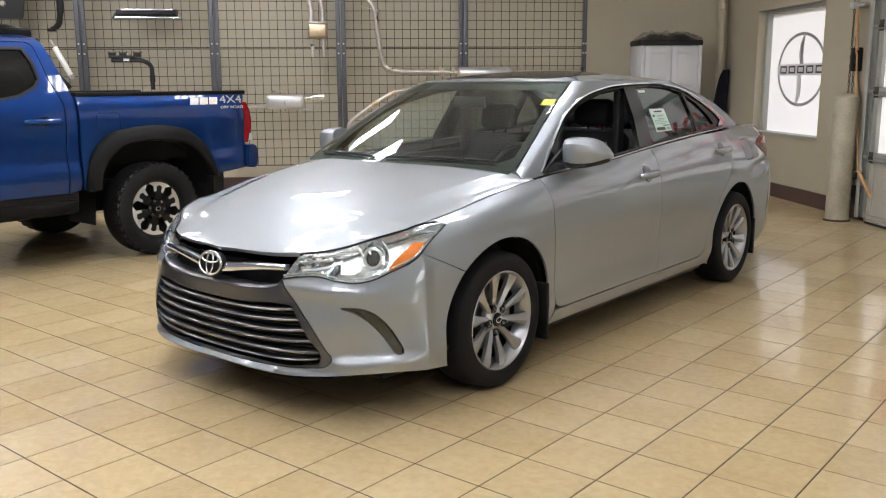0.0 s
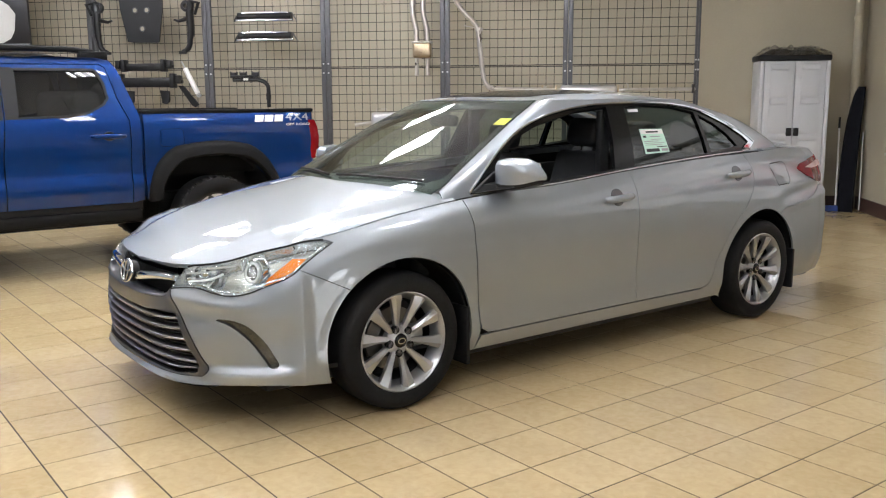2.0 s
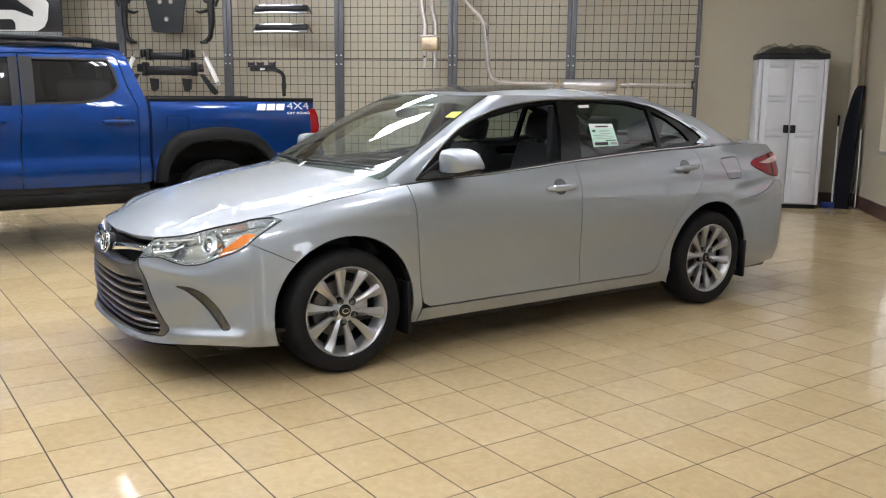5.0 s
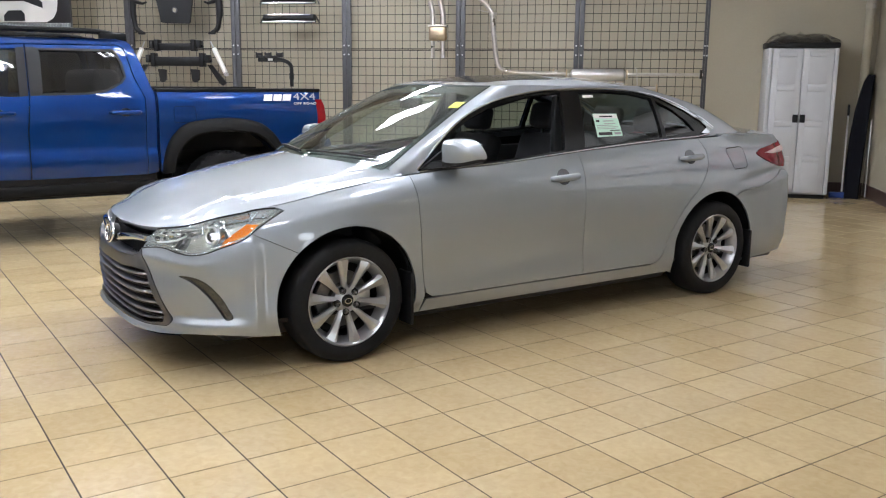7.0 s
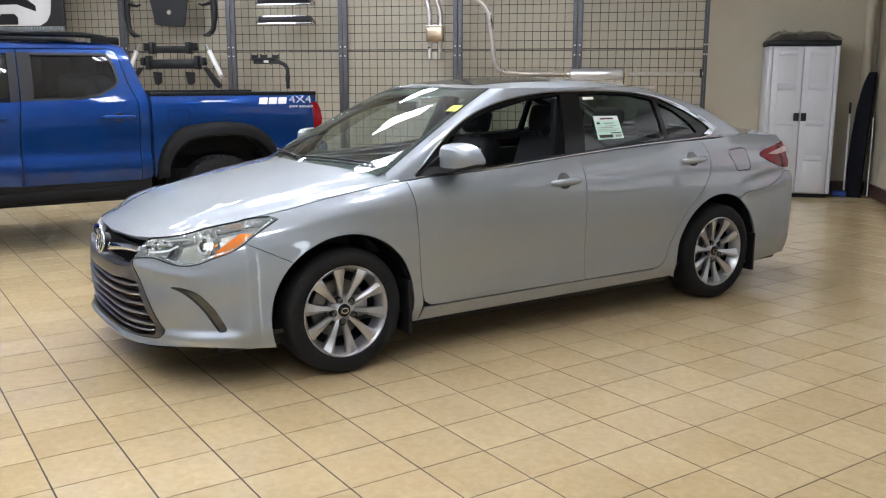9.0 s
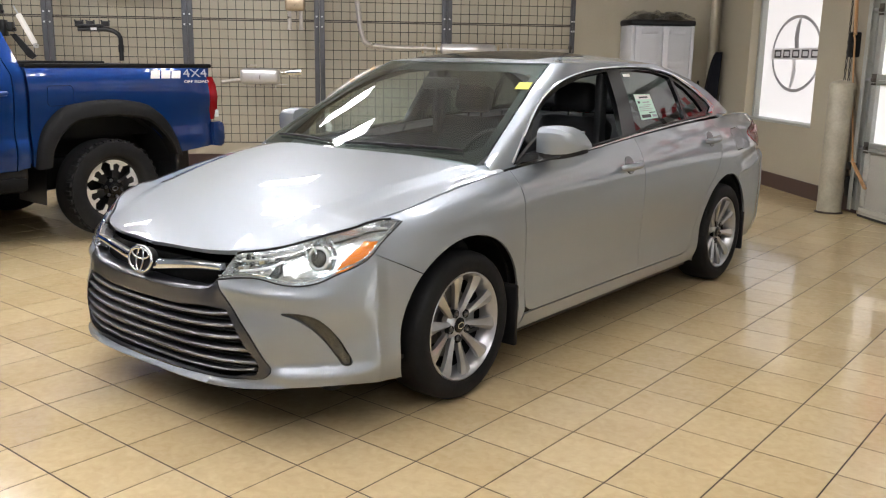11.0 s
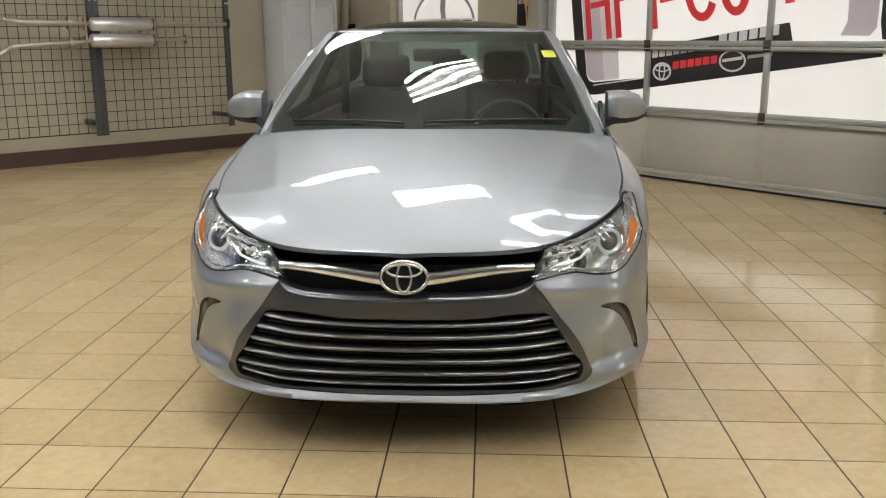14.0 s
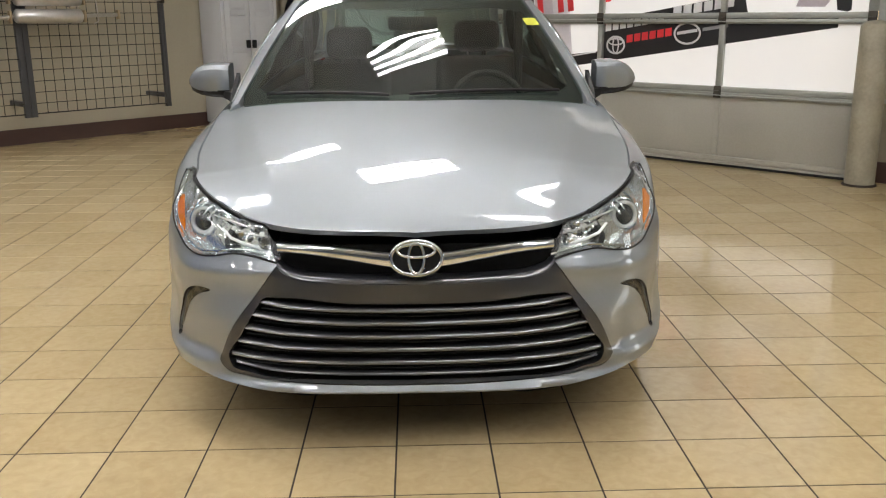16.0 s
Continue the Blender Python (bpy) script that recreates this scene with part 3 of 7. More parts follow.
HULL = Hull(plan, STATIONS, [
    ([.206, .209, .220, .222, .190, .19, .20, .20, .20, .205, .205, .20, .22, .23, .23], [.2, .3, 1.0, .2, 2, 5, 5, 5, 5, 5, 5, 5, 3, 3, 3]),
    ([.27, .27, .28, .285, .27, .28, .27, .27, .27, .27, .28, .28, .30, .30, .30], [1.1, 1.0, .4, -1.2, 0, 2, 2.4, 2.5, 2.5, 2.4, 2, 1.5, .5, 0, 0]),
    ([.40, .40, .40, .41, .42, .44, .42, .42, .43, .44, .45, .45, .45, .45, .45], [0, 0, .5, .9, .4, .3, 1.9, 2.2, 2.2, 1.9, .2, .3, -.5, -1, -1.2]),
    ([.52, .52, .52, .54, .57, .60, .58, .58, .60, .61, .62, .62, .60, .60, .60], [0, .6, 2, 1.5, .6, 0, .6, .8, .8, .5, 0, .2, -1.2, -1.8, -2]),
    ([.62, .62, .625, .64, .70, .74, .74, .75, .77, .79, .80, .80, .80, .80, .80], [1, 2.5, 4.3, 3.4, 1.7, .5, .3, .2, .1, 0, 0, .9, 1.2, .5, .5]),
    ([.66, .665, .68, .70, .77, .83, .86, .88, .90, .93, .94, .93, .92, .92, .92], [2.2, 4.5, 6.8, 5.8, 4.6, 2.9, 1.7, 1.6, 1.7, 1.9, 2.2, 3.4, 5, 4, 4]),
    ([.69, .70, .72, .755, .81, .875, .915, .935, .965, 1.00, 1.015, 1.02, 1.0, 1.0, 1.0], [3.5, 6.5, 10.3, 9.0, 8.3, 7.3, 5, 4.5, 4.5, 4.8, 5.5, 8, 8, 7, 7]),
    ([.705, .715, .74, .785, .832, .90, .955, .985, 1.03, 1.07, 1.085, 1.09, 1.07, 1.08, 1.08], [4.8, 8.5, 14, 12.5, 11.5, 12, 9, 8.5, 8.5, 9, 10, 15, 12, 10, 10]),
])
AF, AR = (0.003, 0.330, 0.394, 0.390), (-2.81, 0.32, 0.40, 0.400)  # wheel arches: centre and half axes


def ramp(a, b, v):
    t = np.clip((v - a) / (b - a), 0, 1)
    return t * t * (3 - 2 * t)


def hump(c, w, v):
    return np.exp(-((v - c) / w) ** 2)


def sedan_relief(x, y, z):
    """The pressings: arch lips, the bumper's fold, scoop and corner ledge, the chin, and the creases of the tail."""
    r = 0 * x
    flank = ramp(0.80, 0.89, y) * ramp(0.22, 0.30, z)
    for k, (cx, cz, rx, rz) in enumerate((AF, AR)):
        d = (np.hypot((x - cx) / rx, (z - cz) / rz) - 1) * rx
        near = flank * ramp(-0.03, -0.01, d)
        r = r - 0.003 * hump(0.0, 0.030, d) * near
        if k == 0:
            r = r - 0.002 * hump(0.155, 0.07, d) * near * ramp(-0.45, -0.1, x) * ramp(0.45, 0.25, x)
    front = ramp(0.30, 0.42, x)
    cheek = ramp(0.58, 0.69, y) * front
    scoop = np.where(z > 0.305, np.clip((0.515 - z) / 0.21, 0, 1) ** 1.2, np.clip((z - 0.268) / 0.037, 0, 1))
    r = r + 0.028 * scoop * cheek * ramp(0.872, 0.832, y)
    fold = ramp(0.40, 0.47, y) * front
    zf = 0.592 - 0.10 * np.clip(y - 0.43, 0, 0.3) + 0.30 * np.clip(y - 0.76, 0, 1)
    r = r - (0.008 * hump(zf, 0.022, z) - 0.006 * hump(zf - 0.075, 0.045, z)) * fold * ramp(0.84, 0.70, y)
    lip = np.interp(z, [0.196, 0.214, 0.238, 0.262, 0.30], [0.004, -0.016, -0.002, 0.002, 0.0])
    r = r + lip * ramp(0.74, 0.62, y) * front
    back = ramp(-2.98, -3.22, x)
    zr = 0.715 + 0.10 * np.clip(-3.1 - x, 0, 0.6)
    r = r + back * (0.013 * hump(zr + 0.065, 0.034, z) - 0.009 * np.clip(1 - abs(z - zr) / 0.05, 0, 1))
    haunch = ramp(-2.55, -3.0, x)
    r = r - 0.004 * np.clip(1 - abs(z - 1.0 - 0.02 * np.clip(-2.6 - x, 0, 1)) / 0.05, 0, 1) * haunch
    return r


HULL.relief = sedan_relief
QX, QY, QR = (lambda v: HULL.at("x", v)), (lambda v: HULL.at("y", v)), (lambda v: HULL.at("r", v))
qq = np.linspace(0, HULL.end, 1500)
RIM = HULL(qq, HULL.top(qq))  # the hull's top edge: hood joint, belt and deck joint
order = np.argsort(RIM[:, 0])
rim_y, rim_z = (lambda x: np.interp(x, RIM[order, 0], RIM[order, 1])), (lambda x: np.interp(x, RIM[order, 0], RIM[order, 2]))
hood_mid = spline([0.92, 0.907, 0.85, 0.75, 0.6, 0.4, 0.2, 0.0, -0.2, -0.45], [0.698, 0.705, 0.733, 0.772, 0.824, 0.885, 0.932, 0.972, 1.008, 1.045])
deck_mid = spline([-2.7, -2.95, -3.1, -3.3, -3.5, -3.65, -3.78, -3.80], [1.21, 1.168, 1.152, 1.14, 1.131, 1.122, 1.09, 1.08])


def lid(mid, power):
    """A hood or deck surface between the middle line and the hull's top edge."""
    def at(x, y):
        x, y = np.asarray(x, float), np.asarray(y, float)
        ye, ze, zc = np.maximum(rim_y(x), 0.02), rim_z(x), mid(x)
        u = np.minimum(1.15, np.abs(y) / ye)
        crease = 0
        if power > 2:  # the hood's long ridges, with a hollow outside them
            t = np.abs(y) - (0.585 - 0.22 * (x - 0.2) - 0.06 * np.clip(x - 0.3, 0, 1))
            crease = (0.006 * np.where(t < 0, np.clip(1 + t / 0.22, 0, 1) ** 1.6, np.clip(1 - t / 0.075, 0, 1)) - 0.004 * hump(0.10, 0.06, t)) * ramp(-0.50, -0.25, x) * ramp(0.86, 0.55, x) * ramp(1.0, 0.90, u)
        return np.stack([x, y, zc - (zc - ze) * u ** power + crease], 1)
    return at


HOOD, DECK = lid(hood_mid, 2.5), lid(deck_mid, 2.0)

# the glasshouse: a windscreen and rear glass, and two leaning flanks, run together with soft corners
screen_x = spline([0.92, 1.0, 1.1, 1.2, 1.3, 1.42, 1.46], [-0.03, -0.17, -0.36, -0.56, -0.765, -1.04, -1.14])
back_x = spline([1.0, 1.08, 1.2, 1.3, 1.42, 1.46], [-3.45, -3.35, -3.14, -2.89, -2.39, -2.24])


def glass_y(x, z):
    return 0.823 - 0.36 * (z - 0.98) - 0.28 * (z - 0.98) ** 2 - 0.035 * ((x + 1.6) / 1.2) ** 2


def house(x, y, z):
    """Below nought inside the glasshouse."""
    fs = np.stack([x - (screen_x(z) - 0.30 * y * y), (back_x(z) + 0.12 * y * y) - x, y - glass_y(x, z)])
    k = 0.028
    m = fs.max(0)
    return m + k * np.log(np.exp((fs - m) / k).sum(0))


def solve(f, lo, hi):
    for _ in range(34):
        mid = (lo + hi) / 2
        neg = f(mid) < 0
        lo, hi = np.where(neg, mid, lo), np.where(neg, hi, mid)
    return (lo + hi) / 2


def FLANK(x, z):
    x, z = np.asarray(x, float), np.asarray(z, float)
    return np.stack([x, solve(lambda y: house(x, y, z), 0 * x, 0 * x + 1.2), z], 1)


def SCREEN(y, z):
    y, z = np.asarray(y, float), np.asarray(z, float)
    return np.stack([solve(lambda x: house(x, np.abs(y), z), 0 * y - 1.6, 0 * y + 0.6), y, z], 1)


def BACKLIGHT(y, z):
    y, z = np.asarray(y, float), np.asarray(z, float)
    return np.stack([-solve(lambda x: house(-x, np.abs(y), z), 0 * y + 1.6, 0 * y + 4.0), y, z], 1)


ROOF_Z = 1.42
roof_mid = spline([-0.95, -1.04, -1.2, -1.4, -1.7, -2.0, -2.2, -2.36, -2.45], [1.405, 1.42, 1.449, 1.471, 1.482, 1.477, 1.458, 1.424, 1.40])


def ROOF(x, y):
    x, y = np.asarray(x, float), np.asarray(y, float)
    ye = np.maximum(0.05, FLANK(np.clip(x, -2.34, -1.06), 0 * x + ROOF_Z)[:, 1])
    u = np.minimum(1.1, np.abs(y) / ye)
    return np.stack([x, y, ROOF_Z + (roof_mid(x) - ROOF_Z) * (1 - u ** 2.6)], 1)


def screen_edge(z):
    """Half the windscreen's width at a height."""
    return 0.742 - 0.36 * (z - 0.98) - 0.19 * (z - 0.98) ** 2

# ---- the silver sedan: panels, glass, wheels, cabin ----
sedan = thing("sedan", pose(-2.757, 3.60, 0, 0, 0, -90), "silver four-door sedan parked on the tiles, driver window down", "car")


def top_line(q0, q1, drop=0.003, n=30):
    return [(float(v), float(HULL.top(v)) - drop) for v in np.linspace(q0, q1, n)]


def arc(cx, cz, rx, rz, a0, a1, n=26):
    return [(QX(cx + rx * math.cos(radians(a))), cz + rz * math.sin(radians(a))) for a in np.linspace(a0, a1, n)]


HL_LOW = [(QX(0.335), 0.812), (QX(0.405), 0.774), (QX(0.475), 0.730), (QX(0.55), 0.684), (QY(0.808), 0.646), (QY(0.768), 0.620), (QY(0.715), 0.609), (QY(0.66), 0.616), (QY(0.58), 0.633), (QY(0.50), 0.630), (QY(0.425), 0.618)]
HL_LOW = curve2(HL_LOW, 0.012)
HL_TOP = [(QY(0.475), 0.708)] + top_line(QY(0.50), QX(0.47), 0.006, 26) + [(QX(0.42), 0.818), (QX(0.37), 0.820)]
HEADLAMP = HL_LOW + HL_TOP
k_seam = min(range(len(HL_LOW)), key=lambda i: abs(HL_LOW[i][0] - QX(0.50)))
GRILLE_EDGE = curve2([(QY(0.425), 0.612), (QY(0.455), 0.57), (QY(0.508), 0.50), (QY(0.566), 0.42), (QY(0.614), 0.33), (QY(0.634), 0.285), (QY(0.615), 0.262), (QY(0.54), 0.250), (QY(0.35), 0.240), (QY(0.15), 0.235), (0.0, 0.234)], 0.015)
FOG = curve2([(QY(0.668), 0.505), (QY(0.72), 0.505), (QY(0.764), 0.482), (QY(0.798), 0.425), (QY(0.819), 0.36), (QY(0.829), 0.300), (QY(0.817), 0.297), (QY(0.803), 0.335), (QY(0.781), 0.394), (QY(0.748), 0.450), (QY(0.708), 0.487)], 0.012, True)
BOTTOM = [(float(v), float(HULL.rings[0][0](v)) + 0.002) for v in np.linspace(0, QX(0.37), 30)]
bumper_outline = BOTTOM + arc(*AF, -19, 45) + HL_LOW[k_seam:] + GRILLE_EDGE
MID = [(0, 0.0)]
panel("front_bumper", both(lambda s: sheet(HULL, bumper_outline, [FOG], 0.014, 0.0018, 0.014, side=s, keep=MID)), SILVER, sedan)
fender_outline = arc(*AF, 45, 199) + [(QX(-0.43), 0.205), (QX(-0.452), 0.30), (QX(-0.448), 0.355), (QX(-0.425), 0.55), (QX(-0.408), 0.746), (QX(-0.396), 0.90)] + top_line(QX(-0.394), QX(0.47), 0.0010, 40) + [(QX(0.42), 0.822), (QX(0.37), 0.823)] + HL_LOW[:k_seam + 1]
front_door_outline = [(QX(-0.396), 0.90), (QX(-0.408), 0.746), (QX(-0.425), 0.55), (QX(-0.448), 0.355), (QX(-0.462), 0.31), (QX(-0.50), 0.288), (QX(-0.56), 0.284), (QX(-1.606), 0.284), (QX(-1.598), 0.45), (QX(-1.59), 0.657), (QX(-1.586), 0.90)] + top_line(QX(-1.583), QX(-0.394), 0.002, 40)
rear_seam = curve2([(QX(-2.20), 0.282), (QX(-2.26), 0.295), (QX(-2.30), 0.335), (QX(-2.335), 0.41), (QX(-2.40), 0.52), (QX(-2.49), 0.645), (QX(-2.62), 0.77), (QX(-2.685), 0.877), (QX(-2.70), 1.0), (QX(-2.675), 1.066)], 0.02)
rear_door_outline = [(QX(-1.586), 0.90), (QX(-1.59), 0.657), (QX(-1.598), 0.45), (QX(-1.606), 0.284)] + rear_seam + top_line(QX(-2.665), QX(-1.583), 0.002, 40)
FUEL = [(QX(-2.925), 1.005), (QX(-3.08), 1.012), (QX(-3.115), 0.995), (QX(-3.13), 0.885), (QX(-3.115), 0.867), (QX(-2.985), 0.862), (QX(-2.965), 0.88), (QX(-2.91), 0.985)]
TAIL_EDGE = curve2([(QX(-3.66), 1.018), (QX(-3.54), 1.008), (QX(-3.40), 0.993), (QX(-3.30), 0.975), (QX(-3.268), 0.958), (QX(-3.33), 0.925), (QX(-3.44), 0.885), (QX(-3.57), 0.852), (QX(-3.67), 0.842)], 0.02)
BUMPER_SEAM = curve2([(QX(-3.62), 0.822), (QX(-3.50), 0.782), (QX(-3.36), 0.745), (QX(-3.22), 0.722), (QX(-3.06), 0.705), (QX(-3.005), 0.675)], 0.03)
quarter_outline = [(QX(-2.20), 0.278)] + rear_seam + top_line(QX(-2.66), QR(0.61), 0.002, 34) + [(QR(0.61), 1.004), (QX(-3.68), 1.034)] + TAIL_EDGE + BUMPER_SEAM + arc(*AR, 118, -19, 40)
rear_bumper_outline = arc(*AR, 198, 118, 22) + list(reversed(BUMPER_SEAM)) + [(QX(-3.66), 0.82), (QR(0.55), 0.80), (HULL.end, 0.80)] + [(float(v), float(HULL.rings[0][0](v)) + 0.003) for v in np.linspace(HULL.end, QX(-3.17), 24)]
for s in (1, -1):
    panel("front_fender", [sheet(HULL, fender_outline, (), 0.016, 0.0018, side=s)], SILVER, sedan)
    panel("front_door", [sheet(HULL, front_door_outline, (), 0.03, 0.002, side=s)], SILVER, sedan)
    panel("rear_door", [sheet(HULL, rear_door_outline, (), 0.03, 0.002, side=s)], SILVER, sedan)
    panel("rear_quarter", [sheet(HULL, quarter_outline, [FUEL] if s > 0 else (), 0.018, 0.002, side=s)], SILVER, sedan)
    if s > 0:
        panel("fuel_flap", [sheet(HULL, FUEL, (), 0.02, 0.0035, side=s)], SILVER, sedan)
    panel("sill", [sheet(HULL, [(QX(-0.43), 0.206), (QX(-0.46), 0.278), (QX(-0.6), 0.280), (QX(-1.6), 0.280), (QX(-2.18), 0.276), (QX(-2.40), 0.276), (QX(-2.40), 0.206)], (), 0.03, 0.001, side=s)], SILVER, sedan)
    tail = panel("tail_lamp", [sheet(HULL, TAIL_EDGE + [(QX(-3.70), 0.85), (QR(0.62), 0.86), (QR(0.62), 1.0), (QX(-3.68), 1.03)], (), 0.025, 0.0015, lift=0.004, side=s)], RED_LAMP, sedan, "red tail lamp")
    panel("lamp_insert", [sheet(HULL, [(QX(-3.36), 0.955), (QX(-3.46), 0.970), (QX(-3.56), 0.984), (QX(-3.68), 0.995), (QX(-3.71), 0.962), (QX(-3.60), 0.946), (QX(-3.47), 0.945)], (), 0.02, 0.001, 0.006, 0.014, side=s)], PINK_LAMP, tail, "pale insert")
panel("rear_bumper", both(lambda s: sheet(HULL, rear_bumper_outline, (), 0.02, 0.002, side=s, keep=[(0, HULL.end)])), SILVER, sedan)
panel("boot_panel", both(lambda s: sheet(HULL, [(QR(0.60), 0.804), (HULL.end, 0.804)] + top_line(HULL.end, QR(0.60), 0.001, 12), (), 0.035, 0.002, side=s, keep=[(0, HULL.end)])), SILVER, sedan)

# hood and deck
hood_edge = [(float(x), float(y)) for x, y, z in HULL(np.linspace(0, QX(-0.36), 60), HULL.top(np.linspace(0, QX(-0.36), 60)))]
hood_back = [(-0.165 - 0.32 * v * v, v) for v in np.linspace(0.79, 0.0, 20)]
panel("hood", both(lambda s: sheet(HOOD, hood_edge + hood_back, (), 0.018, 0.0025, 0.02, side=s, keep=[(1, 0.0)])), SILVER, sedan)
deck_edge = [(float(x), float(y)) for x, y, z in HULL(np.linspace(QX(-2.95), HULL.end, 60), HULL.top(np.linspace(QX(-2.95), HULL.end, 60)))]
panel("boot_lid", both(lambda s: sheet(DECK, [(-3.10, 0.0), (-3.05, 0.5), (-2.95, 0.74)] + deck_edge, (), 0.04, 0.002, 0.015, side=s, keep=[(1, 0.0)])), SILVER, sedan)
panel("cowl", both(lambda s: sheet(HOOD, [(-0.17, 0.0)] + [(-0.17 - 0.32 * v * v, v) for v in np.linspace(0.05, 0.77, 14)] + [(-0.30 - 0.32 * v * v, v) for v in np.linspace(0.77, 0, 14)], (), 0.03, 0.001, 0.02, -0.012, side=s, keep=[(1, 0.0)])), DARK, sedan, "black plastic scuttle panel")

# dark inner body behind the joints, floor and wheel wells
shell_out = [(float(v), 0.235) for v in np.linspace(QX(0.43), HULL.end, 40)] + top_line(HULL.end, QX(0.43), 0.03, 80)
panel("inner_body", both(lambda s: sheet(HULL, shell_out, [arc(0, 0.30, 0.40, 0.425, 8, 172, 30) + [(QX(-0.39), 0.26), (QX(0.39), 0.26)], arc(-2.81, 0.30, 0.41, 0.43, 8, 172, 30) + [(QX(-3.20), 0.26), (QX(-2.41), 0.26)]], 0.06, 0, 0, -0.055, side=s, keep=[(0, HULL.end)])), DARK, sedan)
# set low and wide to hold light off the floor beneath
part("underbody", box(boxed(-3.70, 0.62, -0.72, 0.72, 0.155, 0.24, 0.03), -2.40, -0.42, -0.84, 0.84, 0.165, 0.24, 0.03), DARK, sedan, "black unseen underbody that blocks light")
for cx in (0.0, -2.81):
    for s in (1, -1):
        bm = bmesh.new()
        rings = []
        for yy in (0.50, 0.865):
            rings.append([Vector((cx + 0.405 * math.cos(radians(a)), s * yy, 0.315 + 0.405 * math.sin(radians(a)))) for a in range(-15, 200, 8)])
        skin(bm, rings, False)
        skin(bm, [[rings[0][i] for i in range(len(rings[0]))], [Vector((cx, s * 0.50, 0.2))] * len(rings[0])], False)
        part("wheel_arch_liner", bm, DARK, sedan)

# grille: gunmetal mask, slats, bars, badge
MASK_TOP = curve2([(QY(0.425), 0.612), (QY(0.408), 0.592), (QY(0.37), 0.577), (QY(0.28), 0.567), (QY(0.15), 0.561), (0.0, 0.560)], 0.015)
OPENING = curve2([(0.0, 0.497), (QY(0.2), 0.500), (QY(0.42), 0.514), (QY(0.468), 0.508), (QY(0.495), 0.47), (QY(0.548), 0.38), (QY(0.594), 0.302), (QY(0.588), 0.278), (QY(0.53), 0.263), (QY(0.25), 0.252), (0.0, 0.249)], 0.015)
mask = list(reversed(GRILLE_EDGE)) + MASK_TOP + OPENING
panel("grille_surround", both(lambda s: sheet(HULL, mask, (), 0.018, 0.0012, 0.03, 0.004, side=s, keep=MID)), GUNMETAL, sedan, "dark grey grille surround")
roll = []
for v, z in MASK_TOP:
    p, pa, pb = (HULL(np.array([v + a]), np.array([z + b]))[0] for a, b in ((0, 0), (0.004, 0), (0, 0.004)))
    n = np.cross(pa - p, pb - p)
    n *= np.sign(n[0]) / np.linalg.norm(n)
    roll.append([Vector(p + n * a + np.array([0, 0, b])) for a, b in ((0.004, 0.0), (0.0, 0.009), (-0.012, 0.016), (-0.03, 0.020), (-0.058, 0.020))])
bm = bmesh.new()
skin(bm, roll + [[Vector((p.x, -p.y, p.z)) for p in row] for row in reversed(roll[:-1])], False)
bmesh.ops.recalc_face_normals(bm, faces=bm.faces)
part("surround_roll", bm, GUNMETAL, sedan, "rolled top edge of the dark surround", 60)
GB = [(0, 0.212), (QY(0.66), 0.224), (QY(0.66), 0.30), (QY(0.56), 0.52), (QY(0.44), 0.62), (QY(0.49), 0.705)] + [(float(v), float(HULL.top(v)) - 0.004) for v in np.linspace(QY(0.47), 0, 16)]
grille_back = panel("grille_back", both(lambda s: sheet(HULL, GB, (), 0.03, 0, 0, -0.06, side=s, keep=MID)), VOID, sedan, "black backing that stands for the grille's shade")


def nose_bar(line, h, depth, lift):
    """A moulded bar along a line of (y, z) over the nose, on both sides of the middle."""
    ys_ = np.array([p[0] for p in line])
    zs_ = np.array([p[1] for p in line])
    f = spline(ys_, zs_)
    v = np.linspace(0, ys_[-1], 28)
    q = np.array([QY(a) for a in v])
    mid = HULL(q, f(v))
    rows = []
    for sgn in (-1, 1):
        pts = list(zip(v, mid))
        pts = pts if sgn > 0 else list(reversed(pts[1:]))
        for a, p in pts:
            hh = (h(a) if callable(h) else h) / 2
            rows.append([Vector((p[0] + dx, sgn * p[1], p[2] + dz)) for dx, dz in ((lift - depth, hh * 0.95), (lift - depth * 0.42, hh), (lift - depth * 0.20, hh * 0.86), (lift - depth * 0.06, hh * 0.42), (lift, -hh * 0.15), (lift - depth * 0.05, -hh * 0.68), (lift - depth * 0.20, -hh), (lift - depth, -hh * 0.9))])
    bm = bmesh.new()
    skin(bm, rows, True, True)
    bmesh.ops.recalc_face_normals(bm, faces=bm.faces)
    return bm


SLATS = [(0.474, 0.482, 0.496), (0.432, 0.508, 0.455), (0.389, 0.535, 0.412), (0.346, 0.562, 0.366), (0.302, 0.586, 0.318)]
for zc, ye, ze in SLATS:
    part("grille_slat", nose_bar([(0, zc), (ye * 0.5, zc + (ze - zc) * 0.22), (ye * 0.85, zc + (ze - zc) * 0.68), (ye, ze)], 0.0155, 0.034, 0.001), SLAT_GREY, sedan, "bright-edged grey slat")
    part("grille_fin", nose_bar([(0, zc - 0.021), (ye, ze - 0.023)], 0.006, 0.015, -0.014), DARK, sedan)
part("grille_slat", nose_bar([(0, 0.263), (0.28, 0.267), (0.48, 0.277), (0.575, 0.290)], 0.0125, 0.034, -0.002), SLAT_GREY, sedan, "bright-edged grey slat")
wing = nose_bar([(0, 0.628), (0.08, 0.632), (0.2, 0.647), (0.32, 0.659), (0.43, 0.662)], lambda a: 0.043 - 0.045 * min(a, 0.4), 0.03, 0.012)
part("grille_bar", wing, CHROME, sedan, "chrome wing-shaped bar")
BUP, BOUT = Vector((-0.20, 0, 0.98)), Vector((0.98, 0, 0.20))  # the badge leans back a little


